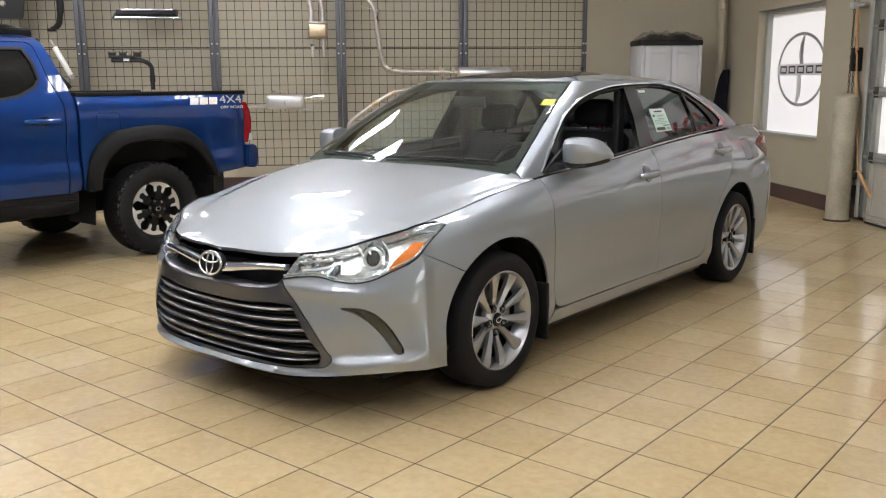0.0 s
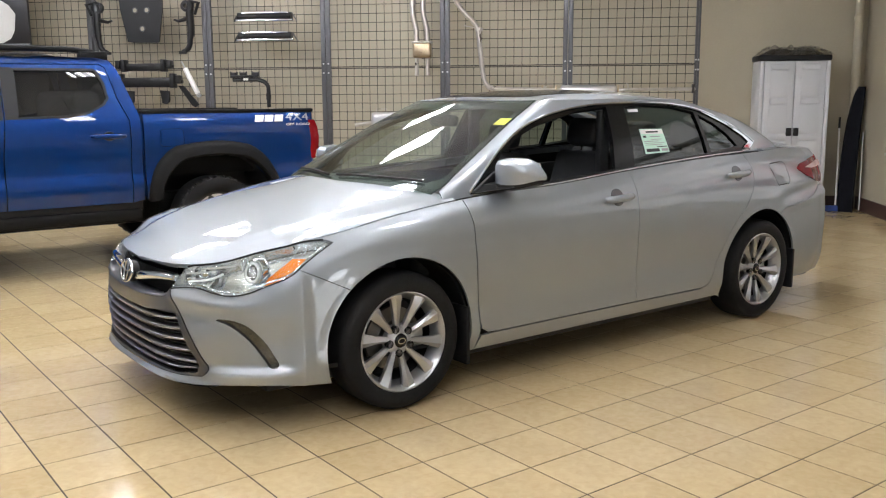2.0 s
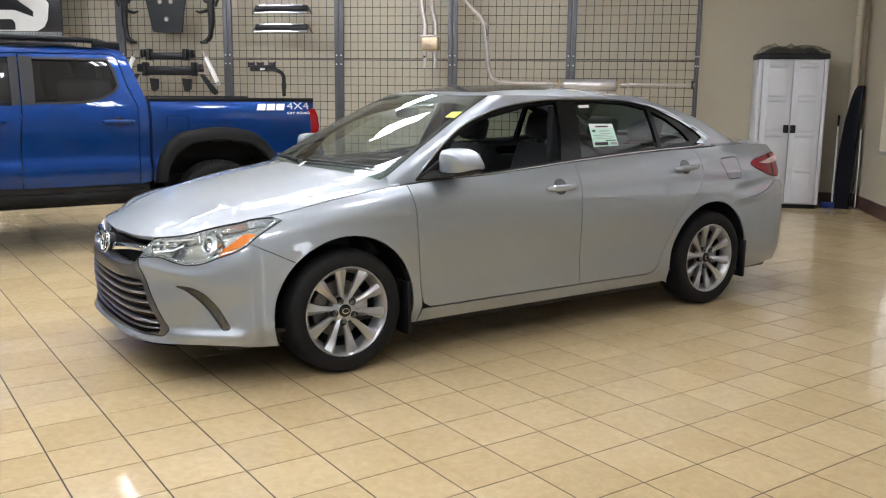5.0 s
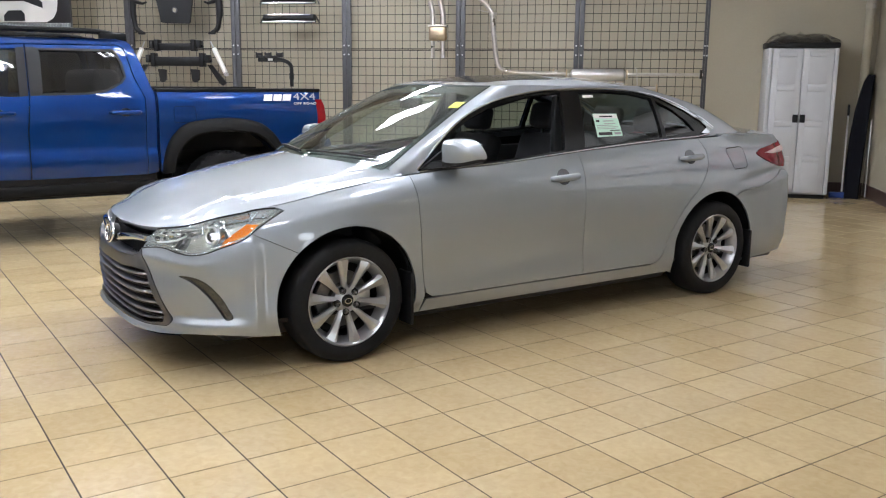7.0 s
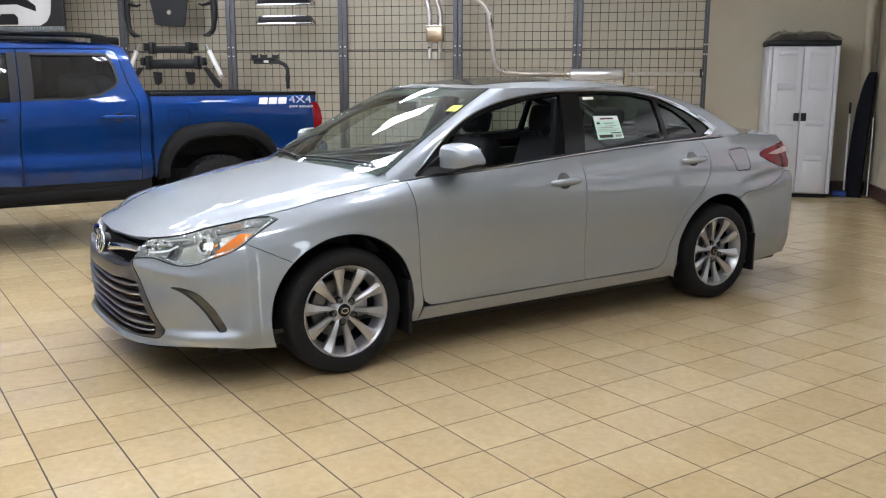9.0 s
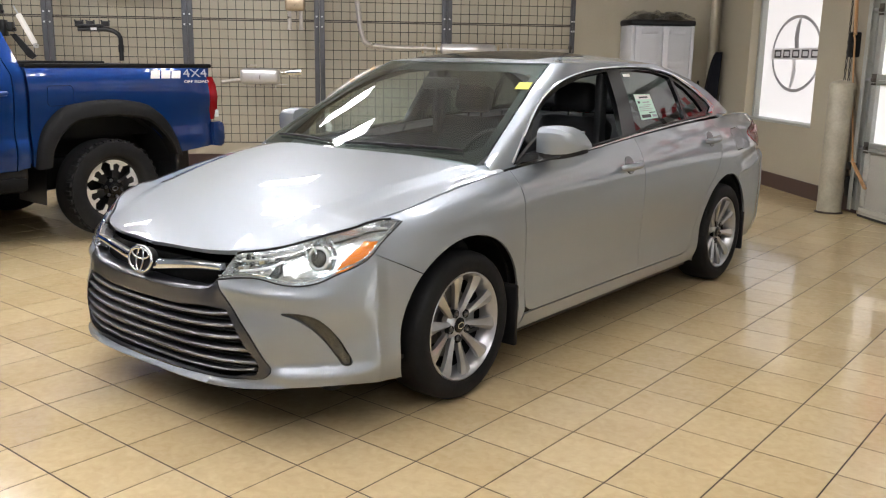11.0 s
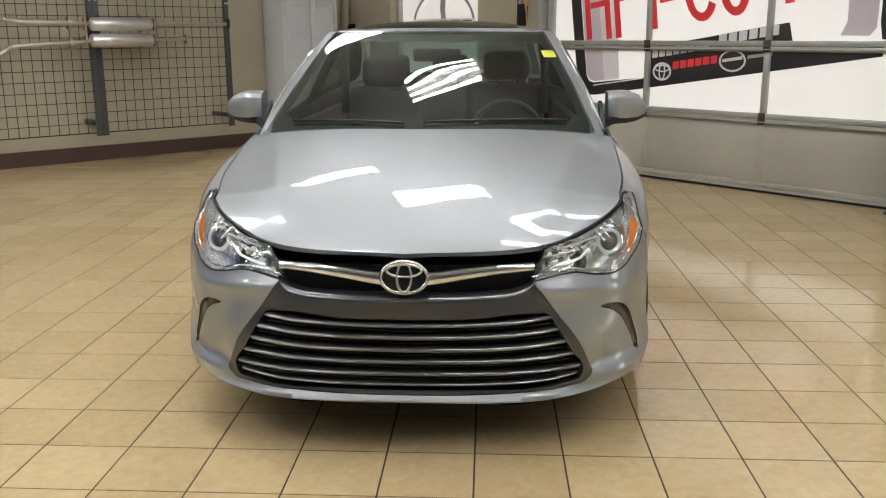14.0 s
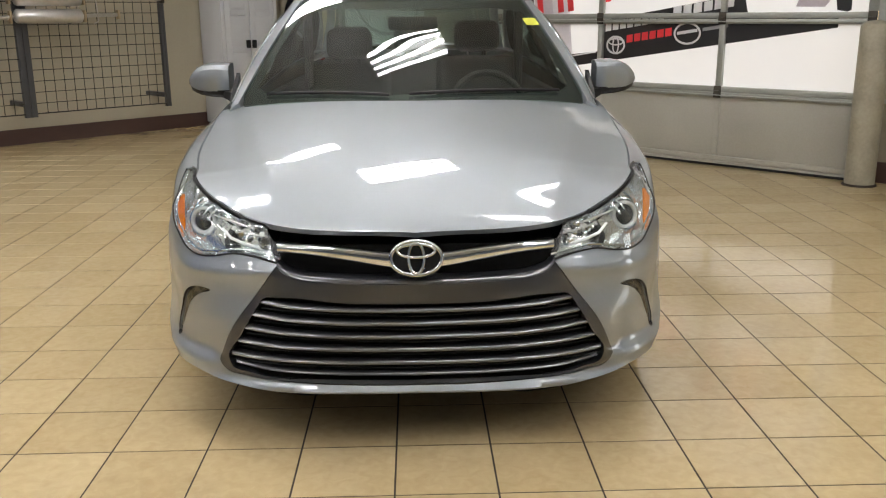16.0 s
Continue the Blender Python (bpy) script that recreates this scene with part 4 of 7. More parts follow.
def badge_loop(up, rx, rz, r, out):
    """A round-edged oval bar of the badge."""
    c = Vector((0.957, 0, 0.641)) + BUP * up + BOUT * out
    pts = [c + Vector((0, 1, 0)) * (rx * math.cos(a)) + BUP * (rz * math.sin(a)) for a in np.linspace(0, 2 * math.pi, 41)]
    return tube(bmesh.new(), pts, r, 8, False)


badge = part("badge", badge_loop(0, 0.076, 0.051, 0.0065, 0.004), CHROME, sedan, "chrome oval badge", 60)
part("badge_oval", badge_loop(0, 0.023, 0.047, 0.0055, 0.005), CHROME, badge, smooth=60)
part("badge_oval", badge_loop(0.022, 0.056, 0.020, 0.0055, 0.005), CHROME, badge, smooth=60)
part("badge_back", lathe(bmesh.new(), [(0.001, 0.0), (0.074, 0.0), (0.074, -0.03)], 30, Matrix.Translation((0.955, 0, 0.641)) @ pose(0, 0, 0, 0, -11.5, 0) @ Matrix.Diagonal((1, 1, 0.68, 1)) @ pose(0, 0, 0, 0, 90, 0)), DARK, badge)

# headlamps
for s in (1, -1):
    bowl = panel("headlamp", [sheet(HULL, shrink(dense(HEADLAMP, 0.02), 0.004), (), 0.02, 0.0, 0.0, -0.055, side=s)], LAMP_BOWL, sedan, "clear headlamp with chrome bowl and amber marker")
    loop = shrink(dense(HEADLAMP, 0.02), 0.002)
    la = np.array(loop)
    A = HULL(la[:, 0], la[:, 1])
    bm = bmesh.new()
    An = np.cross(HULL(la[:, 0] + 0.004, la[:, 1]) - A, HULL(la[:, 0], la[:, 1] + 0.004) - A)
    An *= (np.sign(An[:, 1]) / np.linalg.norm(An, axis=1))[:, None]
    rr = [[Vector((p[0], s * p[1], p[2])) for p in A], [Vector((p[0], s * p[1], p[2])) for p in A - An * 0.055]]
    skin(bm, rr)
    bmesh.ops.recalc_face_normals(bm, faces=bm.faces)
    part("lamp_wall", bm, LAMP_BOWL, bowl)
    gasket = np.array(HL_TOP)
    G = HULL(gasket[:, 0], gasket[:, 1] + 0.003)
    part("gasket", tube(bmesh.new(), [Vector((p[0] + 0.001, s * (p[1] + 0.001), p[2])) for p in G], 0.0045, 6), DARK, bowl, "black lamp gasket", 60)
    ln = panel("lens", [sheet(HULL, HEADLAMP, (), 0.022, 0.002, 0.0, 0.001, side=s)], CLEAR_GLASS, bowl, "clear lens")
    ln.visible_shadow = False
    qs = np.linspace(QY(0.66), QX(0.5), 80)
    hp = HULL(qs, np.full(80, 0.708))
    k = int(np.argmin(abs(hp[:, 1] - 0.705)))
    c0, ca, cb = hp[k], HULL(qs[k:k + 1] + 0.01, np.array([0.708]))[0], HULL(qs[k:k + 1], np.array([0.718]))[0]
    nn = np.cross(ca - c0, cb - c0)
    nn = nn / np.linalg.norm(nn) * np.sign(nn[1])
    face = Vector((nn[0] * 0.5 + 0.7, s * nn[1] * 0.5, nn[2] * 0.5)).normalized()
    c0 = c0 - nn * 0.024 + np.array([-0.020, 0.004, 0.0])
    mm = Matrix.Translation((c0[0], s * c0[1], c0[2])) @ face.to_track_quat("Z", "Y").to_matrix().to_4x4()
    part("projector_ring", lathe(bmesh.new(), [(0.032, -0.03), (0.034, 0.002), (0.039, 0.006), (0.046, 0.002), (0.049, -0.03)], 32, mm), CLEAR_LAMP, bowl)
    part("projector_lens", lathe(bmesh.new(), [(0.033, -0.004), (0.026, 0.006), (0.015, 0.011), (0.001, 0.013)], 28, mm), PROJECTOR, bowl)
    part("projector_ring", lathe(bmesh.new(), [(0.050, -0.03), (0.053, -0.008), (0.057, -0.010), (0.060, -0.035)], 32, mm), CHROME, bowl)
    amb = [(QX(v), z) for v, z in ((0.455, 0.756), (0.505, 0.722), (0.565, 0.685), (0.625, 0.656), (0.655, 0.652), (0.635, 0.684), (0.580, 0.724), (0.525, 0.760))]
    panel("marker", [sheet(HULL, amb, (), 0.02, 0.0, 0.004, -0.010, side=s)], AMBER, bowl, "amber marker")
    edge_pts = HULL(np.array([a for a, b in HL_LOW]), np.array([b for a, b in HL_LOW]) + 0.010)
    part("lamp_bezel", tube(bmesh.new(), [Vector((p[0] - 0.010, s * (p[1] - 0.008), p[2])) for p in edge_pts], 0.0045, 6), CHROME, bowl, smooth=60)
    rim_pts = HULL(np.array([a for a, b in HL_LOW]), np.array([b for a, b in HL_LOW]))
    part("gasket", tube(bmesh.new(), [Vector((p[0] + 0.0005, s * (p[1] + 0.0005), p[2])) for p in rim_pts], 0.003, 6), DARK, bowl, "black lamp gasket", 60)
    panel("divider", [sheet(HULL, [(QY(0.612), 0.636), (QY(0.632), 0.634), (QY(0.655), 0.668), (QY(0.650), 0.722), (QY(0.632), 0.718), (QY(0.634), 0.672)], (), 0.02, 0.0, 0.02, -0.026, side=s)], GUNMETAL, bowl, "dark divider")
    guide = [HULL(np.array([QY(v)]), np.array([z]))[0] for v, z in ((0.50, 0.650), (0.56, 0.657), (0.62, 0.668), (0.665, 0.690))]
    part("light_guide", tube(bmesh.new(), [Vector((p[0] - 0.022, s * (p[1] - 0.008), p[2])) for p in guide], 0.005, 6), LIGHT_PIPE, bowl)
    # bright eyebrow under the hood's edge, and a second blade that runs down to the inner corner
    for line, wide, deep in ((((0.535, -0.020), (0.60, -0.022), (0.66, -0.024), (0.715, -0.030)), 0.0075, 0.014), (((0.47, -0.034), (0.52, -0.036), (0.57, -0.036), (0.625, -0.034)), 0.005, 0.018)):
        pts = []
        for v, dz in line:
            p = HULL(np.array([QY(v)]), np.array([float(HULL.top(QY(v))) + dz]))[0]
            pts.append(Vector((p[0] - deep, s * (p[1] - 0.006), p[2])))
        part("lamp_blade", tube(bmesh.new(), pts, [wide * 0.5] + [wide] * (len(pts) - 2) + [wide * 0.6], 8, True, 0.55), CLEAR_LAMP, bowl, "bright lamp blade", 60)
    # inner high-beam reflector: a stepped bright bowl of small facets
    for a in range(8):
        for b in range(3):
            y0, z0 = 0.474 + 0.0195 * a + 0.004 * (b % 2), 0.652 + 0.0062 * a + 0.0155 * b
            c = HULL(np.array([QY(y0)]), np.array([z0]))[0]
            lean = pose(c[0] - 0.026, s * c[1], c[2], 30 * ((a * 3 + b * 5) % 5 - 2) / 2, 58 + 22 * ((a * 7 + b * 3) % 4 - 1.5), s * (20 + 24 * ((a * 5 + b * 2) % 3 - 1)))
            bm = bmesh.new()
            box(bm, -0.0068, 0.0068, -0.0085, 0.0085, -0.004, 0.004, 0.002, 1, lean)
            part("facet", bm, (CHROME, CLEAR_LAMP, CHROME, LAMP_BOWL, GUNMETAL)[(a * 3 + b * 4) % 5], bowl)
    for a in range(4):
        y0 = 0.735 + 0.022 * a
        pts = [HULL(np.array([QY(min(y0 + dv, 0.838))]), np.array([float(HULL.top(QY(min(y0 + dv, 0.838)))) - dz]))[0] for dv, dz in ((0.0, 0.022), (0.006, 0.040), (0.010, 0.060))]
        part("lamp_rib", tube(bmesh.new(), [Vector((p[0] - 0.020, s * (p[1] - 0.018), p[2])) for p in pts], 0.0045, 6), CHROME, bowl, smooth=60)
    fog = panel("fog_lamp", [sheet(HULL, FOG, (), 0.016, 0.002, 0.0, -0.014, side=s)], FOG_BOWL, sedan, "crescent fog lamp in a chrome recess")
    fa = np.array(FOG)
    FA = HULL(fa[:, 0], fa[:, 1])
    bm = bmesh.new()
    skin(bm, [[Vector((p[0], s * p[1], p[2])) for p in FA], [Vector((p[0] - 0.018, s * (p[1] - 0.014), p[2])) for p in FA]])
    bmesh.ops.recalc_face_normals(bm, faces=bm.faces)
    part("fog_rim", bm, GUNMETAL, fog)
    panel("fog_glass", [sheet(HULL, shrink(FOG, 0.008), (), 0.016, 0.001, 0.004, -0.006, side=s)], CLEAR_GLASS, fog).visible_shadow = False

# glasshouse
zz = np.linspace(0.985, ROOF_Z, 16)
EDGE = [(float(SCREEN(np.array([screen_edge(z)]), np.array([z]))[0][0]), float(z)) for z in zz]
REAR_EDGE = [(float(back_x(z) + 0.12 * (glass_y(-3.0, z) - 0.08) ** 2) + 0.03, float(z)) for z in np.linspace(ROOF_Z, 1.105, 12)]
DLO_TOP = curve2([(-0.46, 0.972), (-0.58, 1.070), (-0.704, 1.162), (-0.87, 1.258), (-1.03, 1.318), (-1.344, 1.378), (-1.624, 1.398), (-1.95, 1.402), (-2.213, 1.388), (-2.46, 1.350), (-2.69, 1.272), (-2.86, 1.188), (-2.93, 1.142)], 0.03)
DLO_LOW = [(-2.86, 1.105)] + [(float(x), float(rim_z(x)) + 0.006) for x in np.linspace(-2.74, -0.47, 30)]
DLO = DLO_TOP + DLO_LOW
belt = [(float(x), float(rim_z(x)) - 0.004) for x in np.linspace(-3.12, -0.30, 40)]
frame_outline = EDGE + [(float(x), ROOF_Z) for x in np.linspace(-1.06, -2.34, 30)] + REAR_EDGE[1:] + belt
for s in (1, -1):
    panel("side_frame", [sheet(FLANK, frame_outline, [DLO], 0.016, 0.0015, 0.03, side=s)], SILVER, sedan)
    # window surrounds: bright moulding and black inner frame
    low = [Vector((float(p[0]), s * (float(p[1]) + 0.010), float(p[2]))) for p in FLANK(np.array([a for a, b in DLO_LOW]), np.array([b for a, b in DLO_LOW]) - 0.004)]
    part("belt_moulding", tube(bmesh.new(), low, 0.0065, 6), SATIN, sedan, "bright belt moulding")
    hi = [Vector((float(p[0]), s * (float(p[1]) + 0.004), float(p[2]))) for p in FLANK(np.array([a for a, b in DLO_TOP]), np.array([b for a, b in DLO_TOP]))]
    part("window_moulding", tube(bmesh.new(), hi, 0.0065, 6), CHROME, sedan, "bright window moulding")
    corner_trim = [(-2.46, 1.352), (-2.69, 1.274), (-2.86, 1.190), (-2.94, 1.142), (-2.865, 1.102), (-2.79, 1.108), (-2.865, 1.143), (-2.82, 1.180), (-2.675, 1.257), (-2.465, 1.338)]
    panel("corner_moulding", [sheet(FLANK, corner_trim, (), 0.015, 0.0, 0.006, 0.005, side=s)], CHROME, sedan, "bright corner moulding")
    inner = shrink(dense(DLO, 0.03), 0.004)
    open_front = [(-0.60, 0.998), (-0.72, 1.15), (-0.88, 1.238), (-1.04, 1.295), (-1.34, 1.358), (-1.60, 1.380), (-1.56, 1.20), (-1.51, 1.042)] + [(float(x), float(rim_z(x)) + 0.016) for x in np.linspace(-1.47, -0.65, 14)]
    open_rear = [(-1.675, 1.05), (-1.715, 1.20), (-1.75, 1.382), (-1.95, 1.388), (-2.20, 1.376), (-2.39, 1.342), (-2.395, 1.20), (-2.39, 1.094)] + [(float(x), float(rim_z(x)) + 0.016) for x in np.linspace(-2.34, -1.71, 10)]
    open_quarter = [(-2.425, 1.325), (-2.56, 1.268), (-2.67, 1.195), (-2.735, 1.125), (-2.43, 1.094)]
    panel("window_frame", [sheet(FLANK, inner, [open_front, open_rear, open_quarter], 0.03, 0.0, 0.03, -0.004, side=s)], GLOSS_BLACK, sedan, "black window frame")
    if s < 0:
        panel("front_window", [sheet(FLANK, open_front, (), 0.05, -0.008, 0, -0.016, side=s)], CLEAR_GLASS, sedan).visible_shadow = False
    rw = panel("rear_window", [sheet(FLANK, open_rear, (), 0.05, -0.008, 0, -0.016, side=s)], TINT_GLASS, sedan, "tinted door glass")
    rw.visible_shadow = False
    panel("quarter_window", [sheet(FLANK, open_quarter, (), 0.05, -0.008, 0, -0.014, side=s)], TINT_GLASS, sedan, "tinted quarter glass").visible_shadow = False

ws = [(0.0, 0.995)] + [(float(v), 0.985 - 0.02 * v * v) for v in np.linspace(0.1, 0.72, 10)] + [(float(screen_edge(z)) - 0.002, float(z)) for z in zz[1:]] + [(float(v), ROOF_Z - 0.004) for v in np.linspace(float(screen_edge(ROOF_Z)) - 0.02, 0, 10)]
wsh = panel("windscreen", both(lambda s: sheet(SCREEN, ws, (), 0.022, 0.0015, 0.006, side=s, keep=MID)), SCREEN_GLASS, sedan, "clear windscreen glass")
wsh.visible_shadow = False
ws_in = [(0.0, 1.035)] + [(float(v), 1.028) for v in np.linspace(0.1, 0.62, 8)] + [(float(screen_edge(z)) - 0.045, float(z)) for z in np.linspace(1.05, 1.36, 8)] + [(float(v), 1.375) for v in np.linspace(0.40, 0, 8)]
panel("screen_band", both(lambda s: sheet(SCREEN, ws[1:] + [(0.0, ROOF_Z - 0.004), (0.0, 1.378)] + list(reversed(ws_in[:-1]))[:-1] + [(0.0, 1.035), (0.0, 0.995)], (), 0.04, 0.003, 0.0, -0.008, side=s)), DARK, sedan, "black ceramic border")
bl = [(0.0, 1.10)] + [(float(v), 1.10) for v in np.linspace(0.1, 0.60, 8)] + [(0.58, 1.2), (0.54, 1.3), (0.49, ROOF_Z - 0.005), (0.0, ROOF_Z - 0.005)]
panel("rear_glass", both(lambda s: sheet(BACKLIGHT, bl, (), 0.05, 0.0015, 0.006, side=s, keep=MID)), TINT_GLASS, sedan, "tinted rear glass").visible_shadow = False
for s in (1, -1):
    panel("rear_pillar", [sheet(BACKLIGHT, [(0.602, 1.10), (0.582, 1.2), (0.542, 1.3), (0.492, ROOF_Z - 0.002), (0.545, ROOF_Z - 0.002), (0.598, 1.3), (0.642, 1.2), (0.678, 1.10)], (), 0.03, 0.001, 0.01, side=s)], SILVER, sedan)
SUN = [(-1.14, 0.0), (-1.15, 0.36), (-1.19, 0.42), (-1.68, 0.43), (-1.74, 0.39), (-1.76, 0.0)]
roof_edge = [(-1.045, 0.0)] + [(float(x), float(y)) for x, y, z in FLANK(np.linspace(-1.055, -2.345, 60), np.full(60, ROOF_Z))] + [(-2.355, 0.0)]
panel("roof", both(lambda s: sheet(ROOF, [SUN[0]] + SUN[1:] + [(-2.355, 0.0)] + list(reversed(roof_edge[1:-1])) + [(-1.045, 0.0)], (), 0.03, 0.0012, 0.012, side=s, keep=[(1, 0.0)])), SILVER, sedan)
panel("sunroof", both(lambda s: sheet(ROOF, SUN, (), 0.04, 0.003, 0.012, 0.002, side=s, keep=[(1, 0.0)])), GLOSS_BLACK, sedan, "dark glass sunroof")

# mirrors, handles, flaps, wipers
for s in (1, -1):
    # shell: a D-shaped section, flat behind, swept back and drawn in towards its outer end
    top = spline([0, 0.3, 0.55, 0.8, 0.95, 1.0], [1.136, 1.141, 1.134, 1.108, 1.072, 1.056])
    low = spline([0, 0.3, 0.6, 0.85, 1.0], [1.006, 1.006, 1.012, 1.026, 1.040])
    nose = spline([0, 0.12, 0.5, 0.8, 0.95, 1.0], [-0.592, -0.577, -0.592, -0.632, -0.678, -0.708])
    heel = spline([0, 0.5, 1.0], [-0.722, -0.732, -0.745])
    rings, base = [], []
    for t in (0.0, 0.04, 0.12, 0.25, 0.4, 0.55, 0.7, 0.82, 0.91, 0.97, 1.0):
        zt, zb, xf, xb = (float(f(t)) for f in (top, low, nose, heel))
        h, d = zt - zb, xf - xb
        sec = [(xb, zt - 0.03 * h), (xb + 0.30 * d, zt), (xb + 0.62 * d, zt - 0.02 * h), (xb + 0.86 * d, zt - 0.08 * h), (xb + 0.965 * d, zt - 0.22 * h), (xf, zt - 0.47 * h), (xb + 0.985 * d, zt - 0.53 * h), (xb + 0.975 * d, zb + 0.12 * h), (xb + 0.93 * d, zb), (xb + 0.40 * d, zb), (xb, zb)]
        rings.append([Vector((px, s * (0.836 + 0.207 * t), pz)) for px, pz in sec])
        if t < 0.98:
            base.append([Vector((px, s * (0.830 + 0.207 * t), pz)) for px, pz in ((xb + 0.01, zb - 0.018), (xb + 0.86 * d, zb - 0.020), (xb + 0.955 * d, zb - 0.006), (xb + 0.965 * d, zb + 0.012), (xb + 0.01, zb + 0.012))])
    bm = bmesh.new()
    skin(bm, rings, True, True)
    bmesh.ops.recalc_face_normals(bm, faces=bm.faces)
    mir = part("door_mirror", bm, SILVER, sedan, "silver door mirror with black foot", 24)
    bm = bmesh.new()
    skin(bm, base, True, True)
    bmesh.ops.recalc_face_normals(bm, faces=bm.faces)
    part("mirror_base", bm, DARK, mir, "black lower shell")
    bm = bmesh.new()
    skin(bm, [[Vector((-0.47, s * 0.80, 0.972)), Vector((-0.66, s * 0.80, 0.985)), Vector((-0.66, s * 0.80, 1.03)), Vector((-0.52, s * 0.80, 1.01))], [Vector((-0.575, s * 0.86, 0.985)), Vector((-0.71, s * 0.86, 0.985)), Vector((-0.71, s * 0.86, 1.012)), Vector((-0.585, s * 0.86, 1.012))], [Vector((-0.60, s * 0.95, 1.0)), Vector((-0.725, s * 0.95, 1.0)), Vector((-0.725, s * 0.95, 1.016)), Vector((-0.605, s * 0.95, 1.018))], [Vector((-0.69, s * 1.035, 1.045)), Vector((-0.735, s * 1.035, 1.045)), Vector((-0.735, s * 1.035, 1.052)), Vector((-0.69, s * 1.035, 1.052))]], True, True)
    bmesh.ops.recalc_face_normals(bm, faces=bm.faces)
    part("mirror_foot", bm, DARK, mir)
    part("sail_panel", prism(bmesh.new(), [(-0.47, 0.975), (-0.66, 0.99), (-0.66, 1.09), (-0.60, 1.06)], s * 0.795, s * 0.812, ((1, 0, 0), (0, 0, 1), (0, 1, 0))), DARK, mir)
    part("mirror_glass", boxed(-0.742, -0.734, s * 0.93 - 0.082, s * 0.93 + 0.075, 1.025, 1.115, 0.002), CHROME, mir)
    for x0, z0, z1 in ((-1.32, 0.886, 0.896), (-2.43, 0.956, 0.968)):
        pts = [HULL(np.array([QX(x0 - dx)]), np.array([z0 + (z1 - z0) * dx / 0.21]))[0] for dx in (0.0, 0.015, 0.05, 0.105, 0.16, 0.195, 0.21)]
        offs = (0.004, 0.022, 0.034, 0.036, 0.034, 0.022, 0.004)
        bm = tube(bmesh.new(), [Vector((p[0], s * (p[1] + o), p[2])) for p, o in zip(pts, offs)], [0.012, 0.018, 0.021, 0.021, 0.021, 0.018, 0.012], 12, True)
        part("door_handle", bm, SILVER, sedan, "silver handle", 60)
        cup, ca, cb = (HULL(np.array([QX(x0 - 0.10) + da]), np.array([(z0 + z1) / 2 + db]))[0] for da, db in ((0, 0), (0.01, 0), (0, 0.01)))
        cn = np.cross(ca - cup, cb - cup)
        cn = Vector(cn * np.sign(cn[1]) * (1, s, 1)).normalized()
        # dark disc on the skin: shade of the handle's hollow, put into colour
        part("handle_cup_shade", lathe(bmesh.new(), [(0.001, 0.0015), (0.040, 0.002), (0.048, 0.0015), (0.049, -0.004)], 28, Matrix.Translation((cup[0], s * cup[1], cup[2] + 0.003)) @ cn.to_track_quat("Z", "Y").to_matrix().to_4x4()), GUNMETAL, sedan)
    for cx, w in ((-0.362, 0.872), (-3.205, 0.85)):
        bm = boxed(cx - 0.012, cx + 0.012, s * w - 0.09, s * w + 0.044, 0.15, 0.44 if cx > -1 else 0.42, 0.01)
        part("mud_flap", bm, BLACK_PLASTIC, sedan, "black mud flap")
for ya, yb, za in ((0.62, -0.02, 1.022), (-0.10, -0.62, 1.018)):
    bm = bmesh.new()
    pts = []
    for t in np.linspace(0, 1, 9):
        yv = ya + (yb - ya) * t
        p = SCREEN(np.array([abs(yv)]), np.array([za + 0.03 * t * (1 - t)]))[0]
        pts.append(Vector((p[0] + 0.012, yv, p[2] + 0.006)))
    tube(bm, pts, 0.0065, 6)
    part("wiper", bm, DARK, sedan, "black wiper blade")

# stickers
price = panel("price_sheet", [sheet(FLANK, [(-1.812, 1.112), (-2.035, 1.116), (-2.03, 1.252), (-1.822, 1.255)], (), 0.04, 0, 0.001, -0.0135, side=1)], PAPER_GREEN, sedan, "pale green price sheet inside the glass")
panel("sheet_header", [sheet(FLANK, [(-1.826, 1.226), (-2.028, 1.223), (-2.027, 1.248), (-1.825, 1.251)], (), 0.04, 0, 0, -0.0130, side=1)], PAPER_WHITE, price, "white printed header")
for z0, z1, x0, x1, ink in ((1.231, 1.240, -1.872, -1.985, BLACK_PRINT), (1.203, 1.215, -1.834, -1.862, BLACK_PRINT), (1.205, 1.211, -1.895, -1.985, GREY_PRINT), (1.190, 1.194, -1.895, -1.995, GREY_PRINT), (1.180, 1.184, -1.830, -1.965, GREY_PRINT),
                            (1.170, 1.173, -1.830, -2.010, GREY_PRINT), (1.160, 1.163, -1.830, -1.985, GREY_PRINT), (1.122, 1.140, -1.828, -1.945, BLACK_PRINT), (1.124, 1.138, -1.965, -2.022, GREY_PRINT), (1.147, 1.152, -1.930, -2.022, BLACK_PRINT)):
    panel("print_bar", [sheet(FLANK, [(x0, z0), (x1, z0), (x1, z1), (x0, z1)], (), 0.04, 0, 0, -0.0122, side=1)], ink, price)
panel("window_label", [sheet(FLANK, [(-1.785, 1.352), (-1.875, 1.354), (-1.875, 1.370), (-1.785, 1.368)], (), 0.04, 0, 0, -0.0125, side=1)], PAPER_WHITE, sedan, "small white window label")
panel("screen_sticker", [sheet(SCREEN, [(0.540, 1.290), (0.606, 1.290), (0.590, 1.322), (0.526, 1.322)], (), 0.03, 0, 0, 0.002, side=1)], YELLOW_TAG, sedan, "yellow windscreen sticker")


